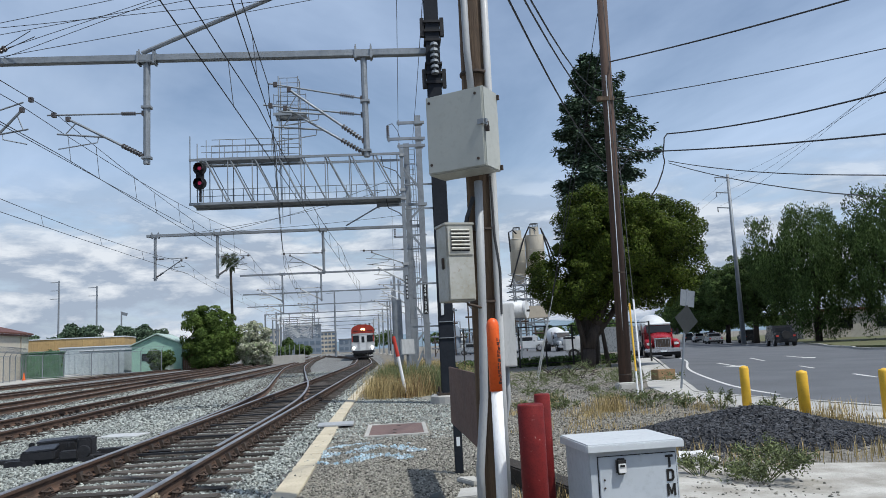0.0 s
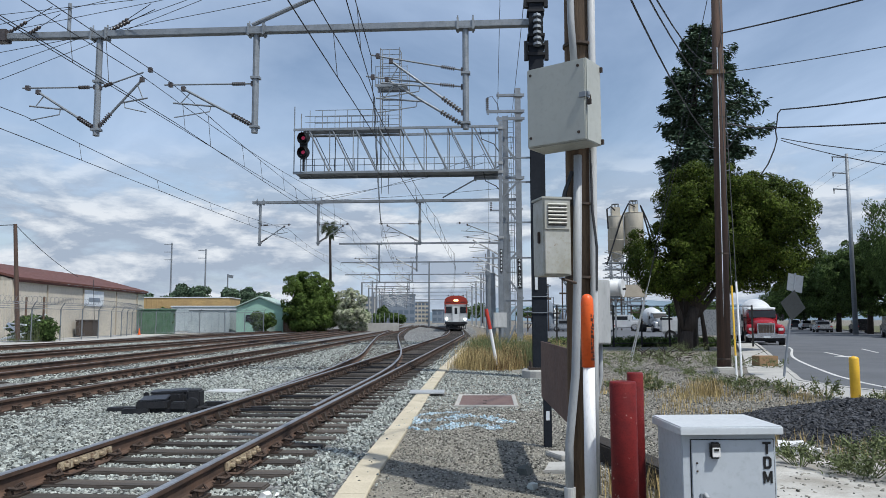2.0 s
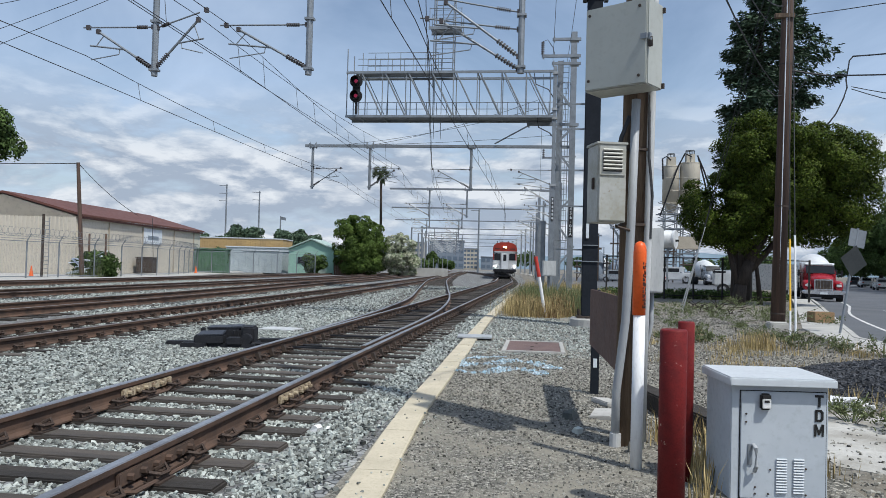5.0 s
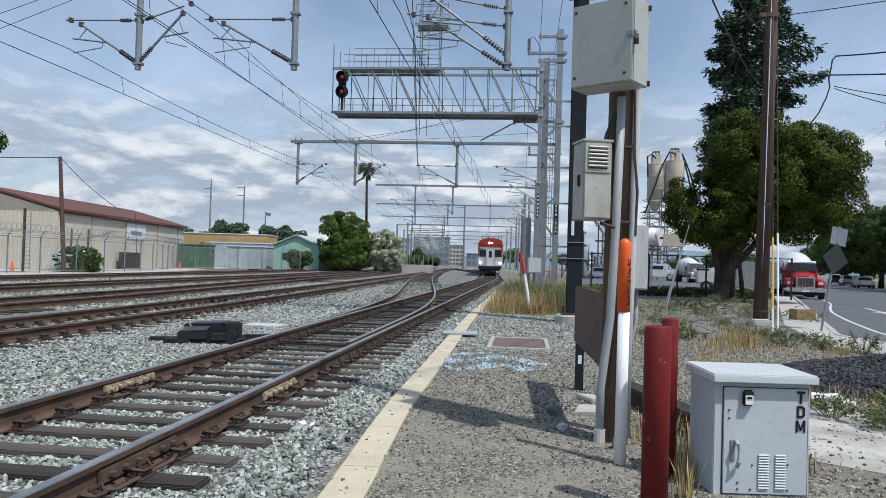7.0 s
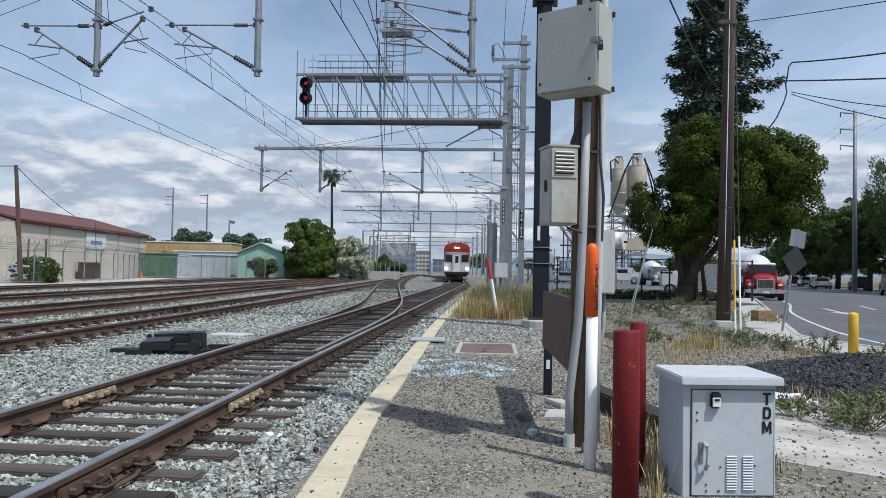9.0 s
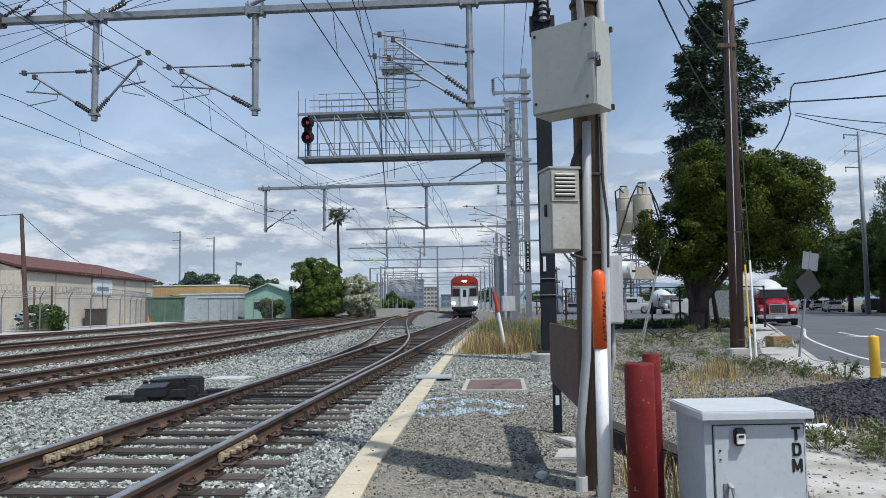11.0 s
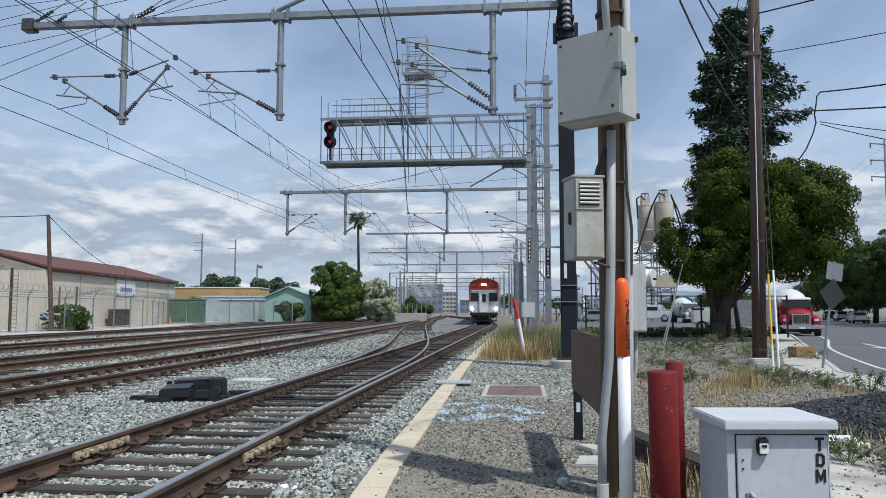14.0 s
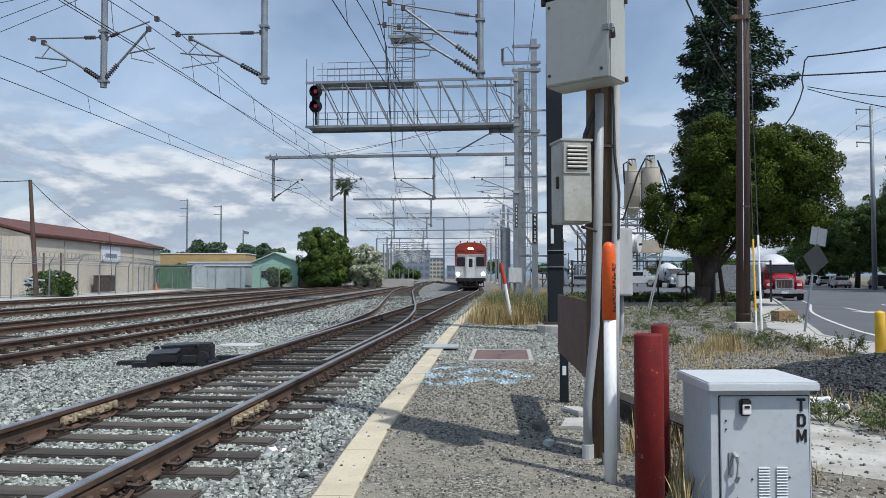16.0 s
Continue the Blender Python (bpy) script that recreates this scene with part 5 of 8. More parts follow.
for x, z in ((-0.21, 0.55), (-0.21, 0.50), (-0.15, 0.1), (-0.15, 0.06), (-0.07, 0.06), (-0.06, 0.21), (0.16, 0.22), (0.16, 0.06)):
    part("rivet", rod(B(), (x, -0.243, z), (x, -0.249, z), 0.006, 8), "iron", cb)


def text(body, size, at, rot, mat, parent, name="letter", thick=0.001):
    cu = bpy.data.curves.new(name, "FONT")
    cu.body, cu.size, cu.extrude, cu.align_x = body, size, thick, "CENTER"
    cu.offset = size * 0.012
    tmp = bpy.data.objects.new("tmp", cu)
    scene.collection.objects.link(tmp)
    me = bpy.data.meshes.new_from_object(tmp.evaluated_get(bpy.context.evaluated_depsgraph_get()))
    bpy.data.objects.remove(tmp)
    me.materials.clear()
    me.materials.append(M[mat])
    ob = new(name, me)
    ob.parent, ob.matrix_basis = parent, pose(*at, *rot)
    return ob




def letter(strokes, at):
    """A bold block letter from straight strokes of the cabinet's stencil: centre x, z, length, width, turn."""
    bm = B()
    for x, z, w, h, a in strokes:
        box(bm, (w * 0.85, 0.002, h * 0.85), (at[0] + x * 0.85, at[1], at[2] + z * 0.85), (0, a, 0))
    return part("letter", bm, "ink", cb)


letter(((0, 0.036, 0.062, 0.018, 0), (0, -0.005, 0.019, 0.08, 0)), (0.235, -0.2465, 0.64))
letter(((-0.021, 0, 0.018, 0.088, 0), (-0.004, 0.036, 0.035, 0.017, 0), (-0.004, -0.036, 0.035, 0.017, 0), (0.022, 0, 0.018, 0.05, 0), (0.017, 0.028, 0.018, 0.026, -40), (0.017, -0.028, 0.018, 0.026, 40)), (0.236, -0.2465, 0.55))
letter(((-0.027, 0, 0.016, 0.088, 0), (0.027, 0, 0.016, 0.088, 0), (-0.012, 0.006, 0.015, 0.08, -20), (0.012, 0.006, 0.015, 0.08, 20)), (0.236, -0.2465, 0.46))

# brown board on posts
sg = thing("notice_board", "brown painted board on two posts seen edge-on", "notice board", (0.6, 8.65, 0))
part("post", box(B(), (0.09, 0.09, 1.22), (0.03, 0, 0.56), bevel=0.005), "mast", sg, "dark post with a pale tag")
part("post", box(B(), (0.09, 0.09, 1.2), (0.14, -2.1, 0.55), bevel=0.005), "mast", sg)
part("board", box(B(), (0.02, 2.3, 0.63), (0.02, -1.08, 0.86), (0, 0, 2), bevel=0.003), "board", sg)
part("tag", box(B(), (0.04, 0.004, 0.1), (0.03, -0.047, 0.35)), "label", sg)


# ---------------------------------------------------------------- train
def car_shell(bm, w, h0, h1, length, y0):
    prof = [(-w / 2, h0), (-w / 2, h1 - 0.75), (-w / 2 + 0.12, h1 - 0.42), (-w / 2 + 0.5, h1 - 0.14), (-0.5, h1), (0.5, h1), (w / 2 - 0.5, h1 - 0.14), (w / 2 - 0.12, h1 - 0.42), (w / 2, h1 - 0.75), (w / 2, h0)]
    a = [bm.verts.new((x, y0, z)) for x, z in prof]
    b_ = [bm.verts.new((x, y0 + length, z)) for x, z in prof]
    k = len(prof)
    for i in range(k):
        bm.faces.new((a[i], a[(i + 1) % k], b_[(i + 1) % k], b_[i]))
    bm.faces.new(a)
    bm.faces.new(b_[::-1])
    return bm


def bogie(th, y):
    bm = B()
    for s in (-0.75, 0.75):
        for d in (-1.2, 1.2):
            rod(bm, (s - 0.06, y + d, 0.44), (s + 0.06, y + d, 0.44), 0.44, 16)
        box(bm, (0.16, 3.2, 0.3), (s * 1.3, y, 0.62), bevel=0.02)
    box(bm, (2.3, 0.5, 0.3), (0, y, 0.7))
    part("bogie", bm, "black", th)


def rail_car(front):
    name = "cab_car" if front else "coach"
    th = thing(name, "silver passenger train cab car with red top and lit headlights" if front else "silver stainless steel passenger coach behind the cab car",
               "train", group="train")
    body = part("body", car_shell(B(), 3.05, 1.05, 4.85, 25.6, 0.05), "train_side", th)
    part("roof_equipment", box(B(), (1.4, 20, 0.16), (0, 13, 4.88), bevel=0.03), "train_side", th)
    for sx in (-1, 1):
        for zz in (1.9, 3.5):
            for i in range(9):
                part("side_window", box(B(), (0.03, 1.7, 0.62), (sx * 1.53, 3 + i * 2.4, zz + 0.2)), "glass", th)
    for y in (3.5, 22):
        bogie(th, y)
    part("underframe", box(B(), (2.7, 16, 0.5), (0, 13, 0.8), bevel=0.04), "black", th)
    if not front:
        part("gangway", box(B(), (1.2, 0.3, 2.3), (0, -0.05, 2.3)), "black", th)
        return th
    # front end
    part("end_sheet", car_shell(B(), 3.06, 1.05, 3.72, 0.12, -0.07), "train_white", th, "silver lower front")
    bm = car_shell(B(), 3.06, 3.62, 4.87, 0.16, -0.11)
    part("red_cap", bm, "train_red", th, "red upper front")
    part("white_band", box(B(), (2.7, 0.05, 0.14), (0, -0.09, 3.56), bevel=0.01), "train_white", th)
    door = part("end_door", box(B(), (0.82, 0.10, 2.2), (0, -0.14, 2.22), bevel=0.02), "drum", th, "white end door")
    part("door_window", box(B(), (0.40, 0.03, 0.9), (0, -0.19, 2.72), bevel=0.05), "glass", door)
    for s in (-1, 1):
        part("windscreen", box(B(), (0.78, 0.05, 0.95), (s * 0.94, -0.09, 2.85), bevel=0.02), "glass", th)
        part("collision_post", box(B(), (0.13, 0.16, 2.5), (s * 0.47, -0.14, 2.25), bevel=0.03), "train_white", th)
        part("side_stripe", box(B(), (0.14, 0.05, 0.95), (s * 1.42, -0.085, 2.85), bevel=0.01), "train_red", th)
        part("headlight", rod(B(), (s * 1.22, -0.12, 1.55), (s * 1.22, -0.19, 1.55), 0.16, 14), "lamp", th, "lit white headlight")
        part("lamp_rim", rod(B(), (s * 1.22, -0.06, 1.55), (s * 1.22, -0.14, 1.55), 0.19, 14), "chrome", th)
        part("upper_headlight", rod(B(), (s * 0.14, -0.12, 4.2), (s * 0.14, -0.22, 4.2), 0.13, 14), "lamp_warm", th, "lit amber-white headlight")
        bm = B()
        for i in range(5):
            box(bm, (0.1, 0.012, 0.14), (s * 0.93 + (i - 2) * 0.14, -0.122, 3.95))
        part("number_bars", bm, "ink", th, "plain dark bars")
    part("lamp_housing", box(B(), (0.62, 0.10, 0.36), (0, -0.12, 4.2), bevel=0.05), "iron", th)
    bm = B()
    box(bm, (2.9, 0.3, 0.34), (0, -0.1, 0.98), bevel=0.03)
    box(bm, (0.35, 0.7, 0.34), (0, -0.35, 0.82), bevel=0.04)
    part("buffer_beam", bm, "black", th)
    bm = B()
    for i in range(11):
        x = -1.25 + i * 0.25
        box(bm, (0.06, 0.06, 0.62), (x, -0.2 - 0.25 * (1 - abs(x) / 1.3), 0.50), (14, 0, 0))
    box(bm, (2.6, 0.2, 0.12), (0, -0.3, 0.24))
    part("pilot", bm, "black", th, "dark pilot grille")
    for s in (-0.55, 0.55):
        part("air_hose", chain(B(), [(s, -0.3, 0.9), (s, -0.45, 0.6), (s * 0.6, -0.45, 0.5)], 0.03, 6), "black", th)
    bm = B()
    for s in (-1.0, -0.3, 0.4, 1.0):
        rod(bm, (s, 0.4, 4.8), (s, 0.4, 5.05), 0.05, 8)
    part("roof_horn", bm, "black", th)
    return th


TRAIN = [rail_car(True)] + [rail_car(False) for _ in range(3)]
for car_ in TRAIN:
    car_.scale = (0.965, 1.0, 0.895)
ARC = [0.0]
for a, b in zip(LINE1, LINE1[1:]):
    ARC.append(ARC[-1] + (b - a).length)


def on_line(s):
    """Place on the near track's centre line at s metres along it."""
    i = min(max(1, int(np.searchsorted(ARC, s))), len(ARC) - 1)
    f = (s - ARC[i - 1]) / (ARC[i] - ARC[i - 1])
    return LINE1[i - 1].lerp(LINE1[i], f)


def s_of_y(y):
    i = min(range(len(LINE1)), key=lambda k: abs(LINE1[k].y - y))
    return ARC[i] + (y - LINE1[i].y)


def car_pose(s):
    a, b = on_line(s + 3.5), on_line(s + 22)
    d = (b - a).normalized()
    p = a - d * 3.5
    return pose(p.x, p.y, 0.2, 0, 0, math.degrees(math.atan2(-d.x, d.y)))


TRAIN_Y = [(0, 98.5), (2, 96.6), (4, 94.6), (5.5, 92.4), (7, 90.0), (9, 86.2), (10.5, 82.8), (11.5, 80.4), (13, 77.0), (14.5, 73.8), (16, 70.8)]


def motions():
    for i, car in enumerate(TRAIN):
        walk(car, [(t, car_pose(s_of_y(y) + i * 26.2)) for t, y in TRAIN_Y])


# ---------------------------------------------------------------- trees
def trunk(th, pts, r0, r1, mat="bark", limbs=()):
    bm = B()
    n = len(pts) - 1
    for i in range(n):
        rod(bm, pts[i], pts[i + 1], r0 + (r1 - r0) * i / n, 10, r0 + (r1 - r0) * (i + 1) / n)
    t = part("trunk", bm, mat, th, smooth=True)
    for a, b, r in limbs:
        part("limb", rod(B(), a, b, r, 7, r * 0.4), mat, th, smooth=True)
    return t


def crown(th, blobs, n, size, mat, seed, label="", **kw):
    ob = new("crown", leaves(blobs, n, size, mat, "crown", seed, **kw))
    ob.parent = th
    return tagged(ob, label)


def leafy(th, lobes, k, rad, count, size, mat, seed, **kw):
    ob = new("crown", clumps(lobes, k, rad, count, size, mat, "crown", seed, **kw))
    ob.parent = th
    return ob


def many_blobs(c, r, k, seed, small=0.45):
    """A main form broken into smaller uneven ones."""
    g = np.random.default_rng(seed)
    out = [(c[0], c[1], c[2], r[0] * 0.72, r[1] * 0.72, r[2] * 0.72)]
    for _ in range(k):
        d = g.normal(size=3)
        d /= np.linalg.norm(d)
        s = g.uniform(0.7, 1.25) * small
        out.append((c[0] + d[0] * r[0] * 0.7, c[1] + d[1] * r[1] * 0.7, c[2] + d[2] * r[2] * 0.66, r[0] * s, r[1] * s, r[2] * s))
    return out


bt = thing("street_tree", "broad dense green tree with a forked dark trunk beside the pavement", "tree", (9.6, 36, 0))
trunk(bt, [(-0.6, 0, -0.1), (-0.5, 0, 0.9), (-0.1, 0, 2.0), (0.6, 0, 3.4), (1.2, 0, 5.2)], 0.34, 0.14, limbs=(
    ((-0.55, 0, 0.5), (-1.3, 0, 3.6), 0.17), ((-0.1, 0, 1.6), (2.4, 0.3, 4.4), 0.18), ((-0.7, 0.2, 0.0), (-0.6, 0.7, 3.4), 0.22), ((0.5, 0.4, -0.05), (0.1, 0.2, 3.0), 0.13),
    ((0.9, 0.2, 4.2), (3.6, -0.5, 5.8), 0.12), ((0.3, 0, 3.0), (0.2, -1.0, 6.4), 0.12), ((-0.9, 0, 2.4), (-2.2, -0.5, 4.2), 0.09)))
leafy(bt, [(2.1, 0, 6.0, 3.0, 2.9, 2.5), (-1.35, -0.2, 4.2, 1.65, 1.7, 1.6), (0.4, 0, 6.9, 1.9, 2.1, 1.75), (3.7, 0.2, 4.9, 1.7, 2.0, 1.7), (0.9, 0.3, 4.0, 2.2, 1.9, 1.35), (-0.6, 0.2, 3.3, 1.6, 1.5, 0.95), (2.8, 0.2, 3.9, 1.8, 1.6, 1.0)],
      470, 0.58, 112000, 0.125, "leaf", 11, gaps=0.42)

co = thing("conifer", "tall dark conifer with ragged branches reaching to one side", "tree", (10.8, 40, 0))
trunk(co, [(-0.6, 0, -0.1), (-0.4, 0, 9), (0.15, 0, 14), (0.3, 0, 17.3)], 0.4, 0.05)
g = np.random.default_rng(21)
P_, F_ = [], []
for i in range(150):
    z = 6.8 + 10.5 * g.uniform() ** 0.9
    z = z - (z % 0.62) * 0.6 + g.uniform(-0.08, 0.08)
    a = g.uniform(0, 2 * math.pi)
    to_right = 0.5 + 0.5 * math.cos(a)
    left, right = min(1.75, 0.3 + 0.3 * (17.5 - z)), min(4.4, 0.35 + 1.05 * (17.5 - z))
    reach = (left + (right - left) * to_right) * g.uniform(0.55, 1.05)
    root = Vector((-0.4 + 0.7 * max(0, z - 9) / 8.3, 0, z))
    way = Vector((math.cos(a), math.sin(a), 0))
    tip = root + way * reach + Vector((0, 0, 0.12 * reach - 0.03 * reach * reach))
    part("branch", chain(B(), [root, root.lerp(tip, 0.5) + Vector((0, 0, -0.08 * reach)), tip], [0.05, 0.035, 0.012], 5), "bark", co)
    side = Vector((-way.y, way.x, 0))
    for _ in range(int(60 + 68 * reach)):
        f = g.uniform(0.12, 1.0) ** 0.75
        wide = (0.16 + 0.55 * math.sin(math.pi * min(1, f * 0.85 + 0.08))) * (0.35 + 0.25 * reach)
        c = root.lerp(tip, f) + side * g.normal() * wide * 0.55 + Vector((0, 0, g.normal() * 0.13 - 0.08 * reach * math.sin(math.pi * f)))
        u = (way * g.uniform(0.2, 1) + side * g.normal() * 0.8 + Vector((0, 0, g.uniform(-0.7, 0.25)))).normalized()
        n_ = Vector((g.normal() * 0.45, g.normal() * 0.45, 1)).normalized()
        v = u.cross(n_).normalized()
        L = 0.15 * g.uniform(0.6, 1.35)
        k = len(P_)
        P_ += [tuple(c - u * L), tuple(c + v * L * 0.32), tuple(c + u * L), tuple(c - v * L * 0.32)]
        F_.append((k, k + 1, k + 2, k + 3))
needles = new("crown", cloud_mesh("crown", P_, F_, "leaf_dark"))
needles.parent = co

sh = thing("round_bush", "dense dark green rounded tree beyond the tracks", "tree", (-22, 90, 0))
trunk(sh, [(0, 0, 0), (0, 0, 3)], 0.3, 0.15)
leafy(sh, [(-0.2, 0, 3.9, 3.3, 2.5, 3.0), (0.2, 0, 1.7, 2.9, 2.3, 1.6), (-0.9, 0, 5.6, 1.8, 1.7, 1.5)], 230, 0.72, 32000, 0.24, "leaf_bright", 31, gaps=0.6)
fl = thing("flowering_bush", "pale flowering shrub beside a rounded tree", "bush", (-17.4, 91, 0))
trunk(fl, [(0, 0, 0), (0, 0, 2)], 0.2, 0.1)
leafy(fl, [(0, 0, 2.8, 2.1, 1.9, 2.5), (0.7, 0, 1.5, 1.8, 1.6, 1.4)], 130, 0.6, 14000, 0.24, "leaf_flower", 33, gaps=0.6)
pm = thing("palm", "tall thin fan palm far beyond the tracks", "tree", (-43.2, 198, 0))
trunk(pm, [(0, 0, 0), (0.3, 0, 12), (0.0, 0, 26)], 0.42, 0.3)
bm = B()
g = random.Random(3)
for i in range(46):
    a, e = g.uniform(0, 6.28), g.uniform(-0.9, 1.1)
    L = g.uniform(1.2, 2.0)
    d = Vector((math.cos(a) * math.cos(e), math.sin(a) * math.cos(e), math.sin(e)))
    c = Vector((0, 0, 26)) + d * L
    rod(bm, (0, 0, 26), c, 0.06, 4, 0.05)
    for k in range(12):
        w = Vector((g.uniform(-1, 1), g.uniform(-1, 1), g.uniform(-1.1, 0.5))) * 0.75
        rod(bm, c, c + w + d * 0.5, 0.11, 3, 0.02)
for i in range(60):
    a = g.uniform(0, 6.28)
    p = Vector((math.cos(a) * 0.3, math.sin(a) * 0.3, 25.6 - g.uniform(0, 1.6)))
    rod(bm, p, p + Vector((math.cos(a) * 0.9, math.sin(a) * 0.9, -g.uniform(0.8, 1.7))), 0.16, 3, 0.05)
part("crown", bm, "palm", pm)

for i, (x, y, h, w, s) in enumerate(((41, 72, 15.3, 4.4, 41), (45.5, 66, 15.0, 4.8, 42), (52, 63, 15.0, 5.2, 43), (40.5, 84, 11.0, 4.0, 44), (43, 97, 10.2, 3.8, 45), (47, 112, 10, 4, 46), (52, 130, 10, 4.5, 47), (60, 60, 14, 5, 48))):
    t = thing("street_tree", "leafy green street tree on the lawn across the street", "tree", (x, y, 0), group="street trees")
    trunk(t, [(0, 0, -0.1), (0.2, 0, h * 0.3), (0.1, 0, h * 0.7)], 0.35, 0.12, limbs=(((0.1, 0, h * 0.2), (-w * 0.4, 0, h * 0.55), 0.14), ((0.1, 0, h * 0.22), (w * 0.4, 0.2, h * 0.5), 0.14)))
    weep = i in (0, 1, 2, 7)
    q = np.random.default_rng(s)
    lobes = [(0, 0, h * (0.5 if weep else 0.55), w * 1.1, w * 0.95, h * (0.42 if weep else 0.38))]
    for j in range(5):
        a = j * 1.257 + q.uniform(0, 1)
        lobes.append((math.cos(a) * w * 0.75, math.sin(a) * w * 0.6, h * q.uniform(0.36, 0.74), w * q.uniform(0.5, 0.72), w * 0.55, h * q.uniform(0.18, 0.27)))
    leafy(t, lobes, 260, w * 0.18, 34000, 0.27 if weep else 0.25, "leaf_mid", s, droop=0.9 if weep else 0.1, tall=1.5 if weep else 0.8, aspect=0.4 if weep else 0.6, gaps=0.5)

lt = thing("street_tree", "leafy green tree standing by the fence near the shed", "tree", (-23.7, 26.6, 0))
trunk(lt, [(0, 0, -0.1), (0.1, 0, 3), (0, 0, 6)], 0.25, 0.1)
leafy(lt, [(0.0, 0, 6.3, 2.6, 2.4, 2.6), (0.7, -0.4, 4.6, 1.8, 1.6, 1.5), (-0.3, 0, 8.2, 1.9, 1.7, 1.6)], 190, 0.5, 30000, 0.17, "leaf_mid", 51, droop=0.3)

# ---------------------------------------------------------------- shed and the buildings beyond the tracks
sd = thing("shed", "long beige corrugated metal shed with a red-brown roof", "building", (-36.1, 55, 0), 0)
D = Vector((-3.4, 29.0, 0)).normalized()
L_SH = 28.3
SHED = pose(-36.1, 55, 0, 0, 0, math.degrees(math.atan2(-D.x, D.y)))
sd.matrix_basis = SHED
bm = B()
box(bm, (0.2, L_SH, 4.6), (-0.1, L_SH / 2, 2.3))
part("wall", bm, "shed", sd, "smooth beige side wall")
bm = B()
box(bm, (12, 0.2, 4.5), (-6.2, -0.1, 2.25))
gable_wall = part("wall", bm, "shed", sd, "ribbed beige cladding")
RIB = mesh_of(box(B(), (0.12, 0.06, 4.5), (0, 0, 0)), "rib", "shed")
for i in range(36):
    rib = new("rib", RIB)
    rib.parent, rib.location = gable_wall, (-0.25 - i * 0.33, -0.22, 2.26)
part("wall", box(B(), (12, 0.2, 4.5), (-6.2, L_SH + 0.1, 2.25)), "shed", sd)
bm = B()
v = [bm.verts.new(p) for p in ((0.35, -0.27, 4.58), (0.35, L_SH + 0.4, 4.58), (-6.1, L_SH + 0.4, 6.3), (-6.1, -0.27, 6.3), (-12.6, -0.27, 4.58), (-12.6, L_SH + 0.4, 4.58),
                               (0.35, -0.27, 4.75), (0.35, L_SH + 0.4, 4.75), (-6.1, L_SH + 0.4, 6.47), (-6.1, -0.27, 6.47), (-12.6, -0.27, 4.75), (-12.6, L_SH + 0.4, 4.75))]
for f in ((6, 7, 8, 9), (9, 8, 11, 10), (0, 3, 2, 1), (3, 4, 5, 2), (0, 1, 7, 6), (0, 6, 9, 3), (3, 9, 10, 4), (1, 2, 8, 7), (2, 5, 11, 8)):
    bm.faces.new([v[i] for i in f])
part("roof", bm, "roof_red", sd, "red-brown metal roof")
bm = B()
v = [bm.verts.new(p) for p in ((0, -0.2, 4.505), (-0.2, -0.2, 4.6), (-6.1, -0.2, 6.2), (-12.0, -0.2, 4.6), (-12.2, -0.2, 4.505))]
bm.faces.new(v)
bmesh.ops.solidify(bm, geom=bm.faces[:], thickness=0.1)
part("gable", bm, "shed", sd)
part("gutter", box(B(), (0.16, L_SH, 0.16), (0.2, L_SH / 2, 4.5)), "roof_red", sd)
sign = part("sign", box(B(), (0.05, 4.4, 1.45), (0.06, 14.4, 3.55)), "label", sd, "white sign with pale blue marks")
part("sign_bars", box(B(), (0.02, 2.6, 0.4), (0.095, 14.4, 3.4)), "far_wall", sign)
for k in (5, 12, 20, 26):
    part("downpipe", box(B(), (0.1, 0.1, 4.4), (0.06, k, 2.2)), "shed_dark", sd)

for nm, lab, x, y, w, d, h, mat, rz in (("green_container", "green corrugated shipping container by the fence", -39.9, 82, 8.4, 2.5, 2.6, "green_box", 10),
                                        ("warehouse", "low pale blue-grey warehouse behind the green-roofed shed", -36.5, 106, 15, 12, 3.3, "pale_blue", 8),
                                        ("warehouse", "small white shed beside the container", -35.0, 93, 5.0, 4, 2.7, "pale_blue", 6),
                                        ("warehouse", "low ochre building behind the container", -48, 116, 15, 8, 4.9, "ochre", 8)):
    th = thing(nm, lab, "building" if nm != "green_container" else "container", (x, y, 0), rz)
    body = part("body", box(B(), (w, d, h), (0, 0, h / 2), bevel=0.02), mat, th)
    bm = B()
    n = int(w / (0.3 if nm == "green_container" else 0.75))
    for i in range(n):
        box(bm, (0.12, 0.05, h - 0.3), (-w / 2 + (i + 0.5) * w / n, -d / 2 - 0.025, h / 2))
    part("ribs", bm, mat, th)
    part("roof", box(B(), (w + 0.2, d + 0.2, 0.14), (0, 0, h + 0.07)), "cab_top" if nm != "green_container" else mat, th)

gh = thing("green_shed", "small mint green shed with a pale gabled roof", "building", (-28, 89.5, 0), 4)
part("body", box(B(), (5.6, 7, 3.0), (0, 3.5, 1.5)), "mint", gh)
bm = B()
v = [bm.verts.new(p) for p in ((-2.8, 0, 3.0), (2.8, 0, 3.0), (0, 0, 4.2))]
f = bm.faces.new(v)
g_ = bmesh.ops.extrude_face_region(bm, geom=[f])
bmesh.ops.translate(bm, vec=(0, 7, 0), verts=[e for e in g_["geom"] if isinstance(e, bmesh.types.BMVert)])
part("gable", bm, "mint", gh)
bm = B()
for s in (-1, 1):
    box(bm, (3.3, 7.6, 0.12), (s * 1.5, 3.5, 3.68), (0, s * 23, 0))
part("roof", bm, "mint_roof", gh, "pale green roof")
part("door", box(B(), (0.9, 0.06, 2.0), (1.4, -0.03, 1.0)), "mint_roof", gh)
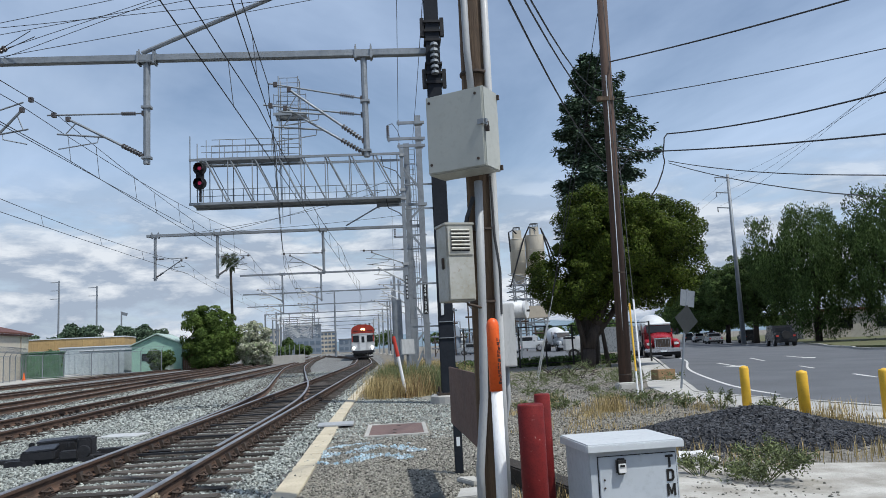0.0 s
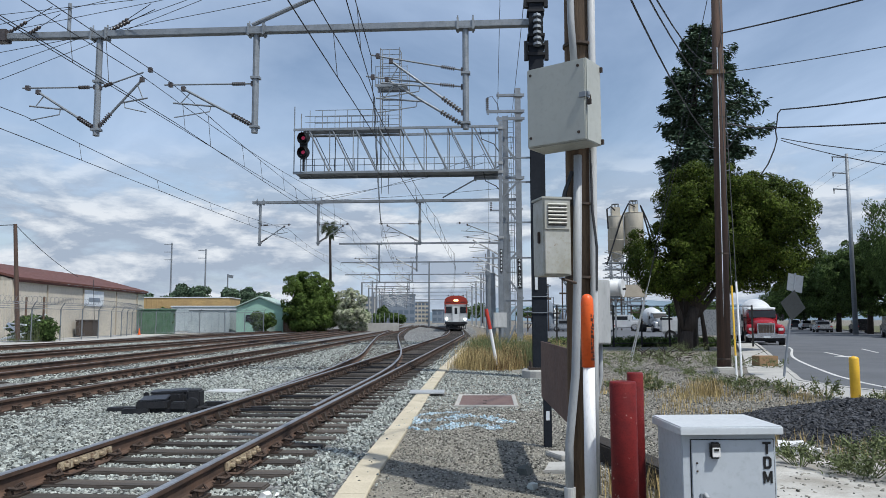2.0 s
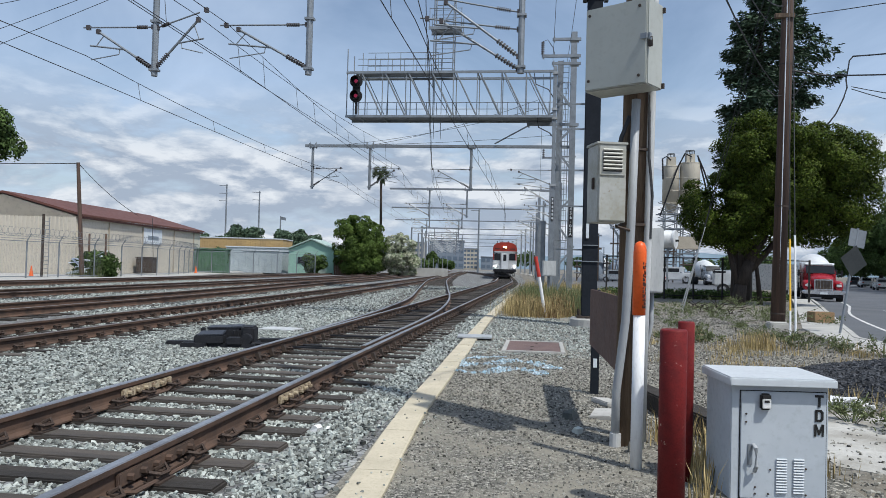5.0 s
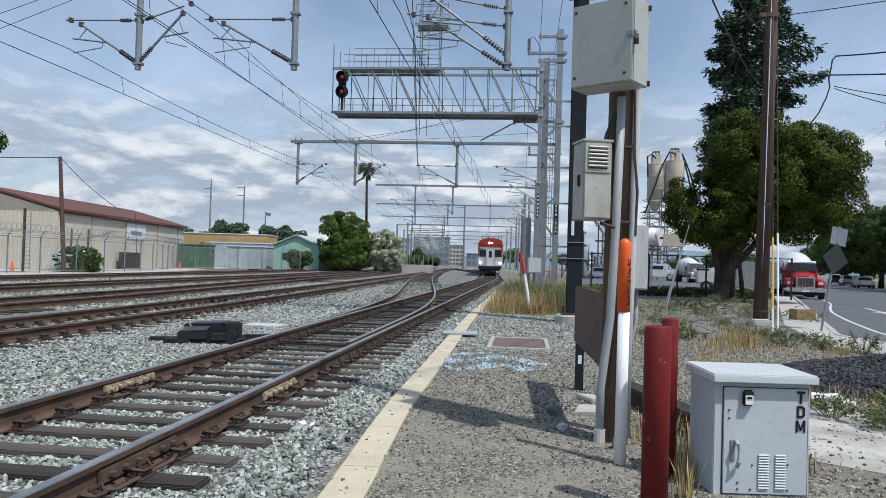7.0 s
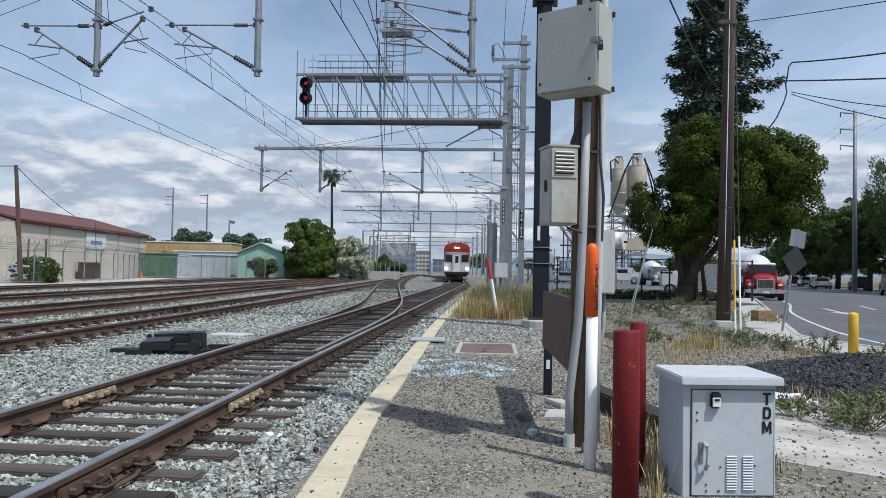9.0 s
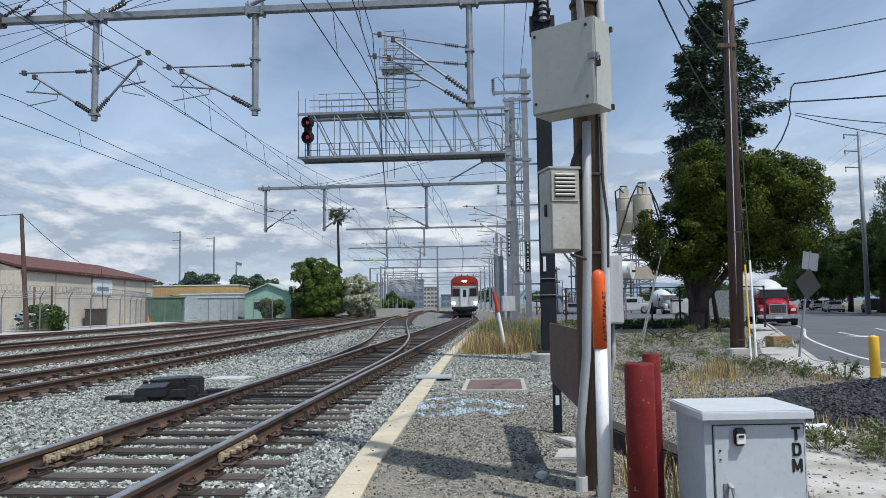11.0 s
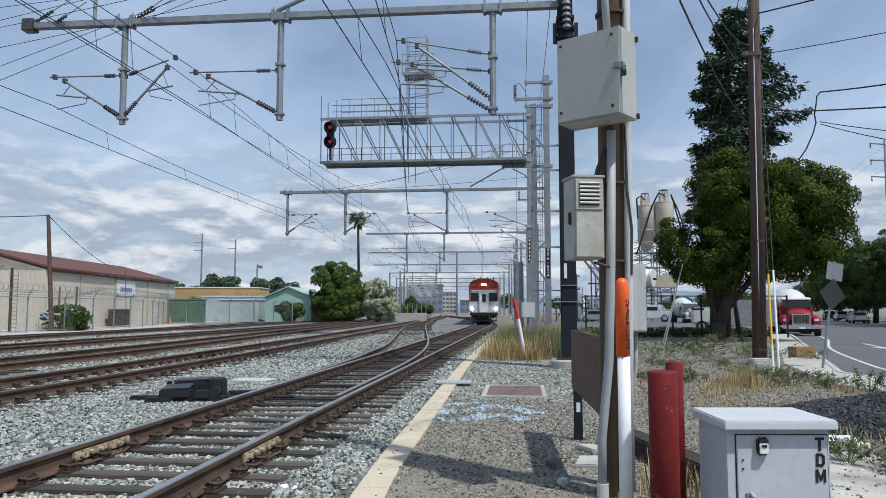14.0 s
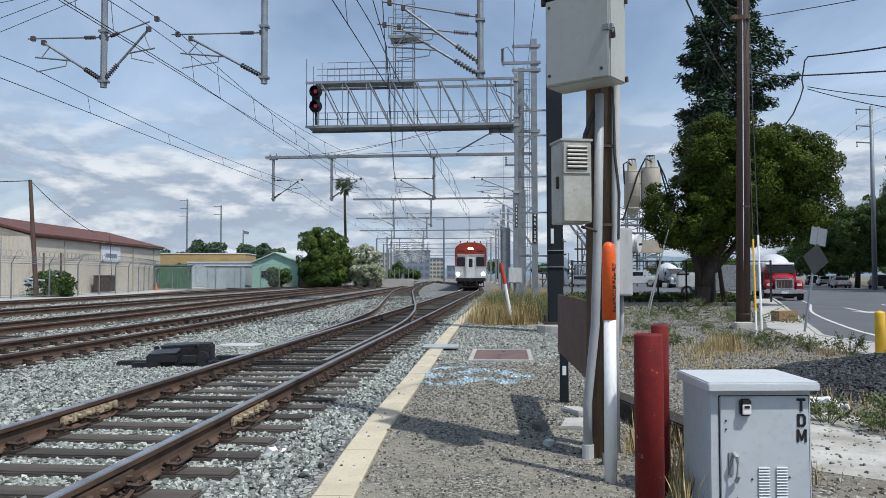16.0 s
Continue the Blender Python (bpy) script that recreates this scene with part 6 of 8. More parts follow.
part("window", box(B(), (0.9, 0.06, 0.8), (-1.2, -0.03, 1.7)), "glass", gh)


# ---------------------------------------------------------------- beside the path
hp = tagged(new("access_hatch"), "brown steel access hatch set in a pale concrete frame", "hatch")
bm = B()
box(bm, (1.06, 0.10, 0.06), (-0.09, 12.57, -0.005), (0, 0, 20 * 0.1), bevel=0.006)
box(bm, (1.06, 0.10, 0.06), (-0.09, 14.35, -0.005), (0, 0, 2), bevel=0.006)
box(bm, (0.07, 1.72, 0.06), (-0.58, 13.45, -0.004), bevel=0.006)
box(bm, (0.07, 1.72, 0.06), (0.40, 13.47, -0.004), bevel=0.006)
part("frame", bm, "concrete", hp, "pale concrete frame")
lid = part("cover", box(B(), (0.93, 1.70, 0.05), (-0.09, 13.46, -0.01), bevel=0.004), "hatch", hp)
for x, y in ((-0.12, 12.9), (-0.05, 14.0), (-0.12, 13.4)):
    part("lifting_eye", lathe(B(), [(0.035, 0.0), (0.03, 0.006)], (x, y, 0.015), 10), "iron", lid)
tagged(part("steel_plate", box(B(), (0.66, 0.62, 0.03), (-1.24, 14.62, 0.045), (0, 0, 3), bevel=0.004), "pvc"), "grey steel plate lying over the concrete strip", "plate")
pv = new("paver", mesh_of(box(B(), (0.2, 0.34, 0.05), (0, 0, 0.02), bevel=0.01), "paver", "concrete"))
pv.matrix_basis = pose(0.72, 8.0, 0.0, 0, 4, 25)
tagged(pv, "chipped concrete slab lying by the pole", "paver", "loose slabs")
copy_thing(pv, pose(0.62, 7.35, -0.005, 3, -4, -12))
tagged(part("old_timber", box(B(), (0.22, 2.6, 0.2), (1.35, 7.2, 0.08), (0, 0, 14), bevel=0.015), "tie"), "weathered dark timber lying beside the bollards", "timber")

wp = thing("marker_post", "leaning white marker post with a red top in dry grass", "marker post", (0.18, 21.8, 0))
part("post", rod(B(), (0, 0, -0.1), (-0.22, 0, 1.16), 0.045, 12), "white_post", wp)
part("cap", rod(B(), (-0.22, 0, 1.16), (-0.335, 0, 1.74), 0.052, 12), "red_post", wp, "faded red sleeve")

cs = thing("relay_cabinet", "grey metal relay cabinet on a post below the signal bridge", "cabinet", (0.38, 36, 0), 4)
part("body", box(B(), (0.62, 0.5, 0.72), (0, 0, 1.42), bevel=0.01), "pvc_light", cs)
part("door", box(B(), (0.56, 0.02, 0.66), (0, -0.26, 1.42), bevel=0.006), "pvc_light", cs)
part("post", box(B(), (0.12, 0.12, 1.1), (0.0, 0, 0.5)), "galv", cs)
part("brace", rod(B(), (0.25, 0, 0.1), (0.75, 0, 1.2), 0.05, 8), "galv", cs)
lc = thing("locker", "tall grey steel locker behind the lattice mast", "cabinet", (-0.05, 44.5, 0))
part("body", box(B(), (0.55, 0.6, 4.2), (0, 0, 2.1), bevel=0.02), "galv", lc)
part("door", box(B(), (0.48, 0.03, 4.0), (0, -0.315, 2.1), bevel=0.008), "galv", lc)
th = thing("mast_plate", "black upright plate with white letters on the line mast", "plate", (1.73, 46.49, 4.35))
part("plate", box(B(), (0.24, 0.02, 1.95), (0, 0, 0)), "ink", th)
for i, c in enumerate("456-02A"):
    text(c, 0.27, (0, -0.013, 0.66 - i * 0.26), (90, 0, 0), "label", th)
th = thing("mast_plate", "narrow black plate with pale marks on the signal bridge column", "plate", (0.55, 41.58, 4.7))
part("plate", box(B(), (0.12, 0.02, 1.3), (0, 0, 0)), "ink", th)
for i in range(6):
    part("mark", box(B(), (0.07, 0.01, 0.12), (0, -0.015, (i - 2.5) * 0.21)), "label", th)
pt = thing("mast_plate", "small pale plate strapped to the dark mast", "plate", (1.2, 18.78, 2.35))
part("plate", box(B(), (0.07, 0.012, 0.36), (-0.08, 0, 0)), "label", pt)
for z in (-0.35, -0.75):
    part("band", box(B(), (0.38, 0.02, 0.02), (0, 0.0, z)), "galv", pt)
ab = thing("anchor_bolts", "dark anchor bolts on the mast footing", "bolts", (1.2, 19, 0.2))
for dx in (-0.24, 0.24):
    for dy in (-0.24, 0.24):
        part("bolt", rod(B(), (dx, dy, -0.02), (dx, dy, 0.2), 0.03, 8), "iron", ab)
part("base_plate", box(B(), (0.6, 0.6, 0.05), (0, 0, 0.03)), "iron", ab)

# switch machine between the tracks
sm = thing("switch_machine", "black railway switch machine lying in the ballast", "switch machine", (-5.08, 11.7, 0), 12)
part("base", box(B(), (1.25, 0.85, 0.10), (0.05, 0.05, 0.05), bevel=0.015), "black", sm)
part("motor_case", box(B(), (0.66, 0.44, 0.30), (-0.02, 0.28, 0.24), bevel=0.035), "black", sm)
part("cover", box(B(), (0.72, 0.42, 0.045), (-0.02, 0.3, 0.41), (2, -3, 0), bevel=0.015), "machine_lid", sm, "flat cover, its black lightened as if lit from above")
part("gear_case", box(B(), (0.56, 0.42, 0.20), (-0.22, -0.22, 0.19), bevel=0.03), "black", sm)
part("gear_lid", box(B(), (0.50, 0.40, 0.04), (-0.2, -0.21, 0.31), (8, -3, 0), bevel=0.012), "machine_lid", sm, "sloping gear case lid")
part("end_case", box(B(), (0.26, 0.5, 0.40), (0.50, 0.05, 0.26), bevel=0.035), "black", sm)
part("end_drum", rod(B(), (0.5, -0.22, 0.2), (0.5, -0.36, 0.2), 0.12, 14), "black", sm)
part("side_box", box(B(), (0.3, 0.26, 0.16), (0.28, -0.3, 0.16), bevel=0.02), "black", sm)
part("lug", box(B(), (0.09, 0.1, 0.2), (-0.5, 0.34, 0.28), bevel=0.02), "black", sm)
part("rod", rod(B(), (-0.2, -0.25, 0.10), (-0.95, -0.05, 0.05), 0.035, 8), "black", sm)
part("rod", rod(B(), (0.3, -0.2, 0.10), (2.0, -0.25, 0.08), 0.03, 8), "black", sm)
part("foot", box(B(), (0.6, 0.22, 0.11), (-0.82, 0.0, 0.055), bevel=0.015), "black", sm)
part("foot", box(B(), (0.5, 0.2, 0.12), (-0.5, -0.36, 0.06), bevel=0.015), "black", sm)
sm.scale = (0.8, 0.85, 0.72)
part("foot", box(B(), (0.6, 0.24, 0.12), (0.9, 0.55, 0.07), bevel=0.015), "black", sm)
for x in (-0.2, 0.0, 0.2):
    part("bolt", rod(B(), (x, -0.02, 0.28), (x, -0.02, 0.36), 0.03, 8), "black", sm)
tagged(part("pale_plate", box(B(), (0.75, 0.6, 0.04), (-5.25, 14.9, 0.015), (0, 0, -8), bevel=0.004), "pvc_light"), "pale flat plate lying in the ballast", "plate")

# rail joints with bars, bolts and bond cables
def joint(x, y, side, mat, label):
    th = thing("rail_joint", label, "rail joint", (x, y, 0.02), group="rail joints")
    bar = part("joint_bar", box(B(), (0.03, 0.95, 0.085), (side * 0.030, 0, 0.08), (0, side * -6, 0), bevel=0.008), mat, th)
    for i in range(6):
        part("bolt", rod(B(), (side * 0.045, -0.38 + i * 0.152, 0.085), (side * 0.085, -0.38 + i * 0.152, 0.085), 0.022, 6), mat, bar)
    part("bond_cable", chain(B(), [(side * 0.06, -0.62, 0.06), (side * 0.13, -0.45, 0.02), (side * 0.14, 0.2, 0.02), (side * 0.07, 0.58, 0.07)], 0.014, 6), "rust_rail", th)


joint(-2.4175, 7.25, 1, "rail_paint", "bolted rail joint flecked with cream paint")
joint(-3.9225, 7.15, 1, "rail_paint", "bolted rail joint flecked with cream paint")
joint(-2.4175, 4.55, 1, "rust_rail", "rusty bolted rail joint with a thick bond cable")
bm = B()
for i in range(28):
    y = 9.5 + i * 0.52
    for x in (-2.33, -3.84):
        box(bm, (0.05, 0.09, 0.11), (x, y, 0.08), (0, -20, 0))
tagged(part("rail_braces", bm, "iron", turnout), "", "", kind="stuff")
bm = B()
for i in range(40):
    y = 11.2 + i * 0.52
    if i % 4 == 0:
        box(bm, (1.5, 0.05, 0.03), (-3.15, y + 0.26, 0.06))
tagged(part("switch_rods", bm, "black", turnout), kind="stuff")

# ---------------------------------------------------------------- loose stone
def scatter(n, x0, x1, y0, y1, seed, power=1.0):
    g = np.random.default_rng(seed)
    y = y0 + (y1 - y0) * g.uniform(0, 1, n) ** power
    return g.uniform(x0, x1, n), y, g


def in_view(x, y):
    return (x > -0.86 * y - 0.6) & (x < 0.75 * y + 0.6)


def off_track(x, y):
    ok = np.ones(len(x), bool)
    for r in (-3.9225, -2.4175, -8.85, -7.35):
        ok &= np.abs(x - r) > 0.085
    k = (y + 6) / 0.52
    tie = np.abs(k - np.round(k)) * 0.52 < 0.14
    luck = np.random.default_rng(5).uniform(0, 1, len(x)) < 0.16
    return ok & (luck | ~(tie & (np.abs(x + 3.17) < 1.36)))


x, y, g = scatter(185000, -10.5, -1.12, 2.2, 17, 61, 1.25)
k = in_view(x, y) & off_track(x, y) & (x < -1.33 - 0.012 * y + 0.06 * g.normal(size=len(x)))
x, y = x[k], y[k]
sz = g.uniform(0.015, 0.038, len(x))
low_ = np.where(np.abs(x + 3.17) < 1.4, -0.012, 0.0)
o = rocks("ballast_stones", np.stack([x, y, g.uniform(-0.012, 0.014, len(x)) + low_], 1), sz, "stone", 62)
tagged(o, "loose angular grey ballast stones between ties and tracks", "stones", kind="stuff")
x, y, g = scatter(90000, -24, -1.4, 17, 52, 63, 1.5)
k = in_view(x, y) & (np.abs(x + 3.17) > 1.2)
x, y = x[k], y[k]
o = rocks("ballast_stones", np.stack([x, y, g.uniform(-0.01, 0.01, len(x))], 1), g.uniform(0.03, 0.065, len(x)), "stone", 64)
tagged(o, "loose grey ballast stones further along the line", "stones", kind="stuff")
x, y, g = scatter(42000, -1.05, 1.9, 3.2, 13, 65, 1.3)
k = (x > -0.92 - 0.03 * y) & ((y > 7.2) | (g.uniform(0, 1, len(x)) < 0.4)) & ~((x > -0.64) & (x < 0.48) & (y > 12.5))
x, y = x[k], y[k]
near_pole = np.exp(-((x - 0.9) ** 2 + (y - 7.5) ** 2) / 3.0)
far_mix = np.clip((y - 7.0) / 4.0, 0, 1)
sz = g.uniform(0.006, 0.017, len(x)) * (0.85 + 0.9 * near_pole * g.uniform(0, 1, len(x)) + 0.8 * far_mix)
o = rocks("path_pebbles", np.stack([x, y, g.uniform(-0.006, 0.003, len(x))], 1), sz, "pebble", 66)
tagged(o, "scattered small stones on the gravel path", "stones", kind="stuff")
x, y, g = scatter(9000, -1.2, 1.5, 12, 22, 67)
k = ~((x > -0.64) & (x < 0.48) & (y > 12.5) & (y < 14.45)) & ~((x < -0.88) & (y > 14.2) & (y < 15.0))
x, y = x[k], y[k]
o = rocks("path_pebbles", np.stack([x, y, g.uniform(-0.006, 0.005, len(x))], 1), g.uniform(0.015, 0.036, len(x)), "stone", 68)
tagged(o, "grey stones on the path near the mast", "stones", kind="stuff")
x, y, g = scatter(22000, 1.6, 7.0, 3.4, 18, 69, 1.3)
k = in_view(x, y) & (x < 1.6 + 0.33 * y) & ~((x > 2.3) & (y > 5.6) & (y < 8.1) & (g.uniform(0, 1, len(x)) < 0.6))
x, y = x[k], y[k]
o = rocks("verge_pebbles", np.stack([x, y, g.uniform(-0.014, 0.0, len(x))], 1), g.uniform(0.007, 0.028, len(x)), "pebble", 70)
tagged(o, "stones strewn over the dry verge", "stones", kind="stuff")
x, y, g = scatter(26000, 1.5, 7.4, 11, 30, 73, 1.1)
k = (x < 1.6 + 0.24 * y) & (x > 0.9 + 0.02 * y)
x, y = x[k], y[k]
o = rocks("verge_pebbles", np.stack([x, y, g.uniform(-0.02, 0.0, len(x))], 1), g.uniform(0.012, 0.034, len(x)), "pebble", 74)
tagged(o, "grey and brown stones over the verge by the pavement", "stones", kind="stuff")
x, y, g = scatter(150, -1.38, -0.86, 3.0, 14, 75, 1.3)
o = rocks("path_pebbles", np.stack([x, y, np.full(len(x), 0.03)], 1), g.uniform(0.006, 0.02, len(x)), "stone", 76)
tagged(o, "stones strewn over the cream trough lids", "stones", kind="stuff")
g = np.random.default_rng(71)
n = 1500
a, r = g.uniform(0, 6.28, n), np.sqrt(g.uniform(0, 1, n))
bx, by = -0.5 + 0.85 * r * np.cos(a), 10.75 + 1.05 * r * np.sin(a)
k = np.sin(by * 7 + 2.2 * np.sin(bx * 5)) + 0.7 * np.sin(bx * 11 + 1) > 0.15
o = rocks("blue_chips", np.stack([bx, by, g.uniform(0.0, 0.014, n)], 1)[k], g.uniform(0.012, 0.036, k.sum()), "chip", 72)
tagged(o, "spilled pale blue and white stone chips on the path", "stones", kind="stuff")
for x, y, s, m in ((0.35, 6.55, 0.045, "stone"), (0.75, 5.95, 0.08, "pebble"), (0.30, 7.15, 0.07, "stone"), (-1.8, 6.05, 0.045, "plastic"), (-1.72, 6.1, 0.03, "plastic"), (0.95, 20.3, 0.2, "pebble"), (0.72, 20.6, 0.16, "pebble")):
    o = rocks("rock", np.array([(x, y, 0.02)]), np.array([s * 1.6]), m, int(y * 100))
    tagged(o, "pale loose rock on the gravel" if m != "plastic" else "scrap of white paper in the ballast", "rock" if m != "plastic" else "litter")

# heap of dark stone
pile = thing("stone_heap", "low heap of dark grey crushed stone by the street", "stone heap", (4.8, 10.35, 0))
g = np.random.default_rng(81)


def heap(u, v):
    r = np.sqrt((u / 1.8) ** 2 + (v / 1.6) ** 2)
    return 0.34 * np.clip(1 - r ** 1.6, 0, 1) * (1 + 0.16 * np.sin(3 * u + 1) * np.cos(2.3 * v)) - 0.03


bm = B()
bmesh.ops.create_grid(bm, x_segments=30, y_segments=30, size=1.85)
for v in bm.verts:
    v.co.z = float(heap(v.co.x, v.co.y)) - 0.01
part("core", bm, "black_stone", pile)
n = 17000
u, v = g.uniform(-1.85, 1.85, n), g.uniform(-1.85, 1.85, n)
h = heap(u, v)
k = (h > -0.029) | (g.uniform(0, 1, n) < 0.10)
o = rocks("stone_layer", np.stack([u, v, h + 0.01], 1)[k], g.uniform(0.022, 0.055, k.sum()), "black_stone", 82)
o.parent = pile
tagged(o, kind="stuff")

# plants on the verge
def tuft(name, label, spots, mat, seed):
    o = new(name, blades(spots, mat, name, seed))
    return tagged(o, label, "grass", kind="stuff")


g = np.random.default_rng(91)
tuft("dry_grass", "tall dry golden grass beside the track", [(g.uniform(-0.9, 0.75) , 21.6 + abs(g.normal()) * 3.2, 0.4, g.uniform(0.15, 0.68), 95) for _ in range(125)], "dry", 92)
tuft("dry_grass", "tall dry grass along the railway further on", [(g.uniform(-0.9, 3.2), g.uniform(30, 62), 0.8, g.uniform(0.4, 0.85), 90) for _ in range(80)], "dry", 93)
tuft("weeds", "green weeds among the dry grass", [(g.uniform(-0.6, 2.4), g.uniform(22, 40), 0.6, g.uniform(0.4, 0.9), 150) for _ in range(80)], "weed", 94)
tuft("dry_grass", "brown withered stalks in the tall grass", [(g.uniform(-0.5, 1.0), g.uniform(21.4, 27), 0.4, g.uniform(0.3, 0.75), 60) for _ in range(50)], "stalk", 95)
tuft("dry_grass", "dry grass tufts on the verge", [(g.uniform(2.0, 6.2), g.uniform(11.5, 19), 0.3, g.uniform(0.08, 0.22), 45) for _ in range(46)], "dry", 96)
tuft("dry_grass", "pale dry grass clump before the pavement", [(4.0 + g.uniform(-0.2, 0.2), 14.6 + g.uniform(-0.3, 0.3), 0.3, 0.36, 120) for _ in range(4)], "dry", 104)
tuft("dry_grass", "dry grass round the stone heap", [(4.75 + 2.1 * math.cos(q), 10.2 + 2.1 * math.sin(q), 0.3, 0.22, 36) for q in np.linspace(3.3, 7.6, 26)], "dry", 98)
tuft("dry_grass", "dry grass round the poles and cabinet", [(1.12, 5.6, 0.12, 0.4, 60), (1.08, 5.2, 0.1, 0.3, 50), (1.2, 6.2, 0.2, 0.35, 60), (0.95, 6.4, 0.15, 0.25, 40), (1.0, 4.75, 0.1, 0.25, 40), (1.95, 5.6, 0.2, 0.2, 40)], "dry", 100)
tuft("dry_grass", "dry tufts between the yellow bollards", [(g.uniform(6.2, 7.6), g.uniform(9, 13), 0.3, g.uniform(0.12, 0.3), 45) for _ in range(18)], "dry", 101)
tuft("weeds", "weeds along the fence by the shed", [(-32.8 + g.uniform(-1, 1.6), 51 + g.uniform(-2, 2), 0.7, g.uniform(0.5, 1.4), 120) for _ in range(14)], "weed", 102)


def shrublet(x, y, r, h, n, seed, size=0.05):
    """A low leafy weed of many small leaves on thin stems."""
    th = thing("weed_plant", "low straggling green weed on dry ground", "weed", (x, y, 0), group="weeds")
    q = np.random.default_rng(seed)
    bl_ = [(q.normal() * r * 0.5, q.normal() * r * 0.5, h * q.uniform(0.2, 0.8), r * q.uniform(0.15, 0.4), r * q.uniform(0.15, 0.4), h * q.uniform(0.15, 0.4)) for _ in range(14)]
    crown(th, bl_, n, size, "weed", seed, shell=0.05, aspect=0.35)
    bm = B()
    for b_ in bl_:
        chain(bm, [(b_[0] * 0.2, b_[1] * 0.2, -0.02), (b_[0] * 0.6, b_[1] * 0.6, b_[2] * 0.6), (b_[0] * 1.3, b_[1] * 1.3, b_[2] * 1.4)], 0.005, 4)
    part("stem", bm, "weed", th)


shrublet(3.45, 7.3, 0.62, 0.42, 3200, 401, 0.045)
shrublet(3.0, 7.7, 0.3, 0.25, 800, 402, 0.045)
shrublet(5.0, 15.0, 0.5, 0.36, 900, 403, 0.06)
shrublet(5.5, 14.6, 0.3, 0.3, 450, 404, 0.06)
shrublet(3.3, 15.6, 0.4, 0.26, 600, 405, 0.06)
shrublet(2.9, 15.9, 0.3, 0.22, 400, 406, 0.06)
shrublet(6.2, 12.6, 0.4, 0.35, 800, 407, 0.05)
shrublet(5.9, 13.9, 0.35, 0.4, 700, 408, 0.05)
for i in range(7):
    shrublet(g.uniform(2.2, 5.8), g.uniform(14.5, 21.5), g.uniform(0.25, 0.5), g.uniform(0.14, 0.3), 380, 460 + i, 0.055)
for i in range(26):
    shrublet(g.uniform(3.4, 8.6), g.uniform(21.5, 34), g.uniform(0.4, 0.9), g.uniform(0.22, 0.5), 300, 420 + i, 0.06)
bs = thing("fence_bush", "straggling green bush at the fence by the shed", "bush", (-32.2, 51.5, 0))
crown(bs, many_blobs((0, 0, 0.8), (2.2, 1, 1.1), 14, 103, 0.4), 5000, 0.26, "leaf_mid", 103)
for x, y, r, h in ((-37.3, 82.5, 1.6, 1.6), (-27.0, 87.5, 1.8, 1.3)):
    bs = thing("fence_bush", "straggling green bush against the fence", "bush", (x, y, 0))
    crown(bs, many_blobs((0, 0, h), (r, 1, h), 14, int(y), 0.4), 4500, 0.3, "leaf_mid", int(y))
tagged(new("white_bag", rocks("tmp", np.array([(0, 0, 0.06), (0.12, 0.05, 0.05), (-0.1, 0.06, 0.05), (0.05, -0.08, 0.03), (0.2, -0.02, 0.03)]), np.array([0.2, 0.16, 0.15, 0.13, 0.1]), "plastic", 5).data), "crumpled white plastic bag lying before the heap", "bag").matrix_basis = pose(3.25, 8.4, 0)
bpy.data.objects.remove(bpy.data.objects["tmp"])


# ---------------------------------------------------------------- street side
up_ = thing("utility_pole", "tall reddish-brown wooden utility pole with guy wires", "utility pole", (6.27, 21, 0))
part("pole", rod(B(), (0, 0, -0.1), (0.22, 0, 14), 0.185, 16, 0.135), "pole_grey", up_, smooth=True)
part("cross_arm", box(B(), (0.5, 0.14, 0.12), (0.02, -0.12, 8.3), bevel=0.01), "pole", up_)
part("ground_wire_cover", rod(B(), (-0.03, -0.16, 0), (0.08, -0.15, 9), 0.014, 6), "label", up_, "pale ground wire moulding")
part("bracket", chain(B(), [(0.16, 0, 12.4), (0.3, -0.1, 12.2), (0.5, -0.1, 12.35), (0.6, -0.1, 12.6)], 0.03, 6), "iron", up_)
for z in (0.35, 3.2, 7.0):
    part("pole_band", rod(B(), (0.016 * z, 0, z), (0.016 * z, 0, z + 0.04), 0.192 - 0.004 * z, 14), "iron", up_)
tagged(part("stone_block", box(B(), (0.55, 0.3, 0.2), (6.15, 20.6, 0.06), (4, 0, 12), bevel=0.03), "concrete"), "broken concrete block at the pole's foot", "block")


def guy(base, top, z_guard, mats, label):
    th = thing("guy_wire", label, "guy wire", base, group="guy wires")
    a, b = Vector((0, 0, 0)), Vector(top) - Vector(base)
    part("wire", rod(B(), a, b, 0.011, 5), "wire", th)
    f = z_guard / b.z
    n = len(mats)
    for i, m in enumerate(mats):
        part("guard", rod(B(), a.lerp(b, f * i / n), a.lerp(b, f * (i + 1) / n), 0.023, 8), m, th, "plastic guard sleeve")


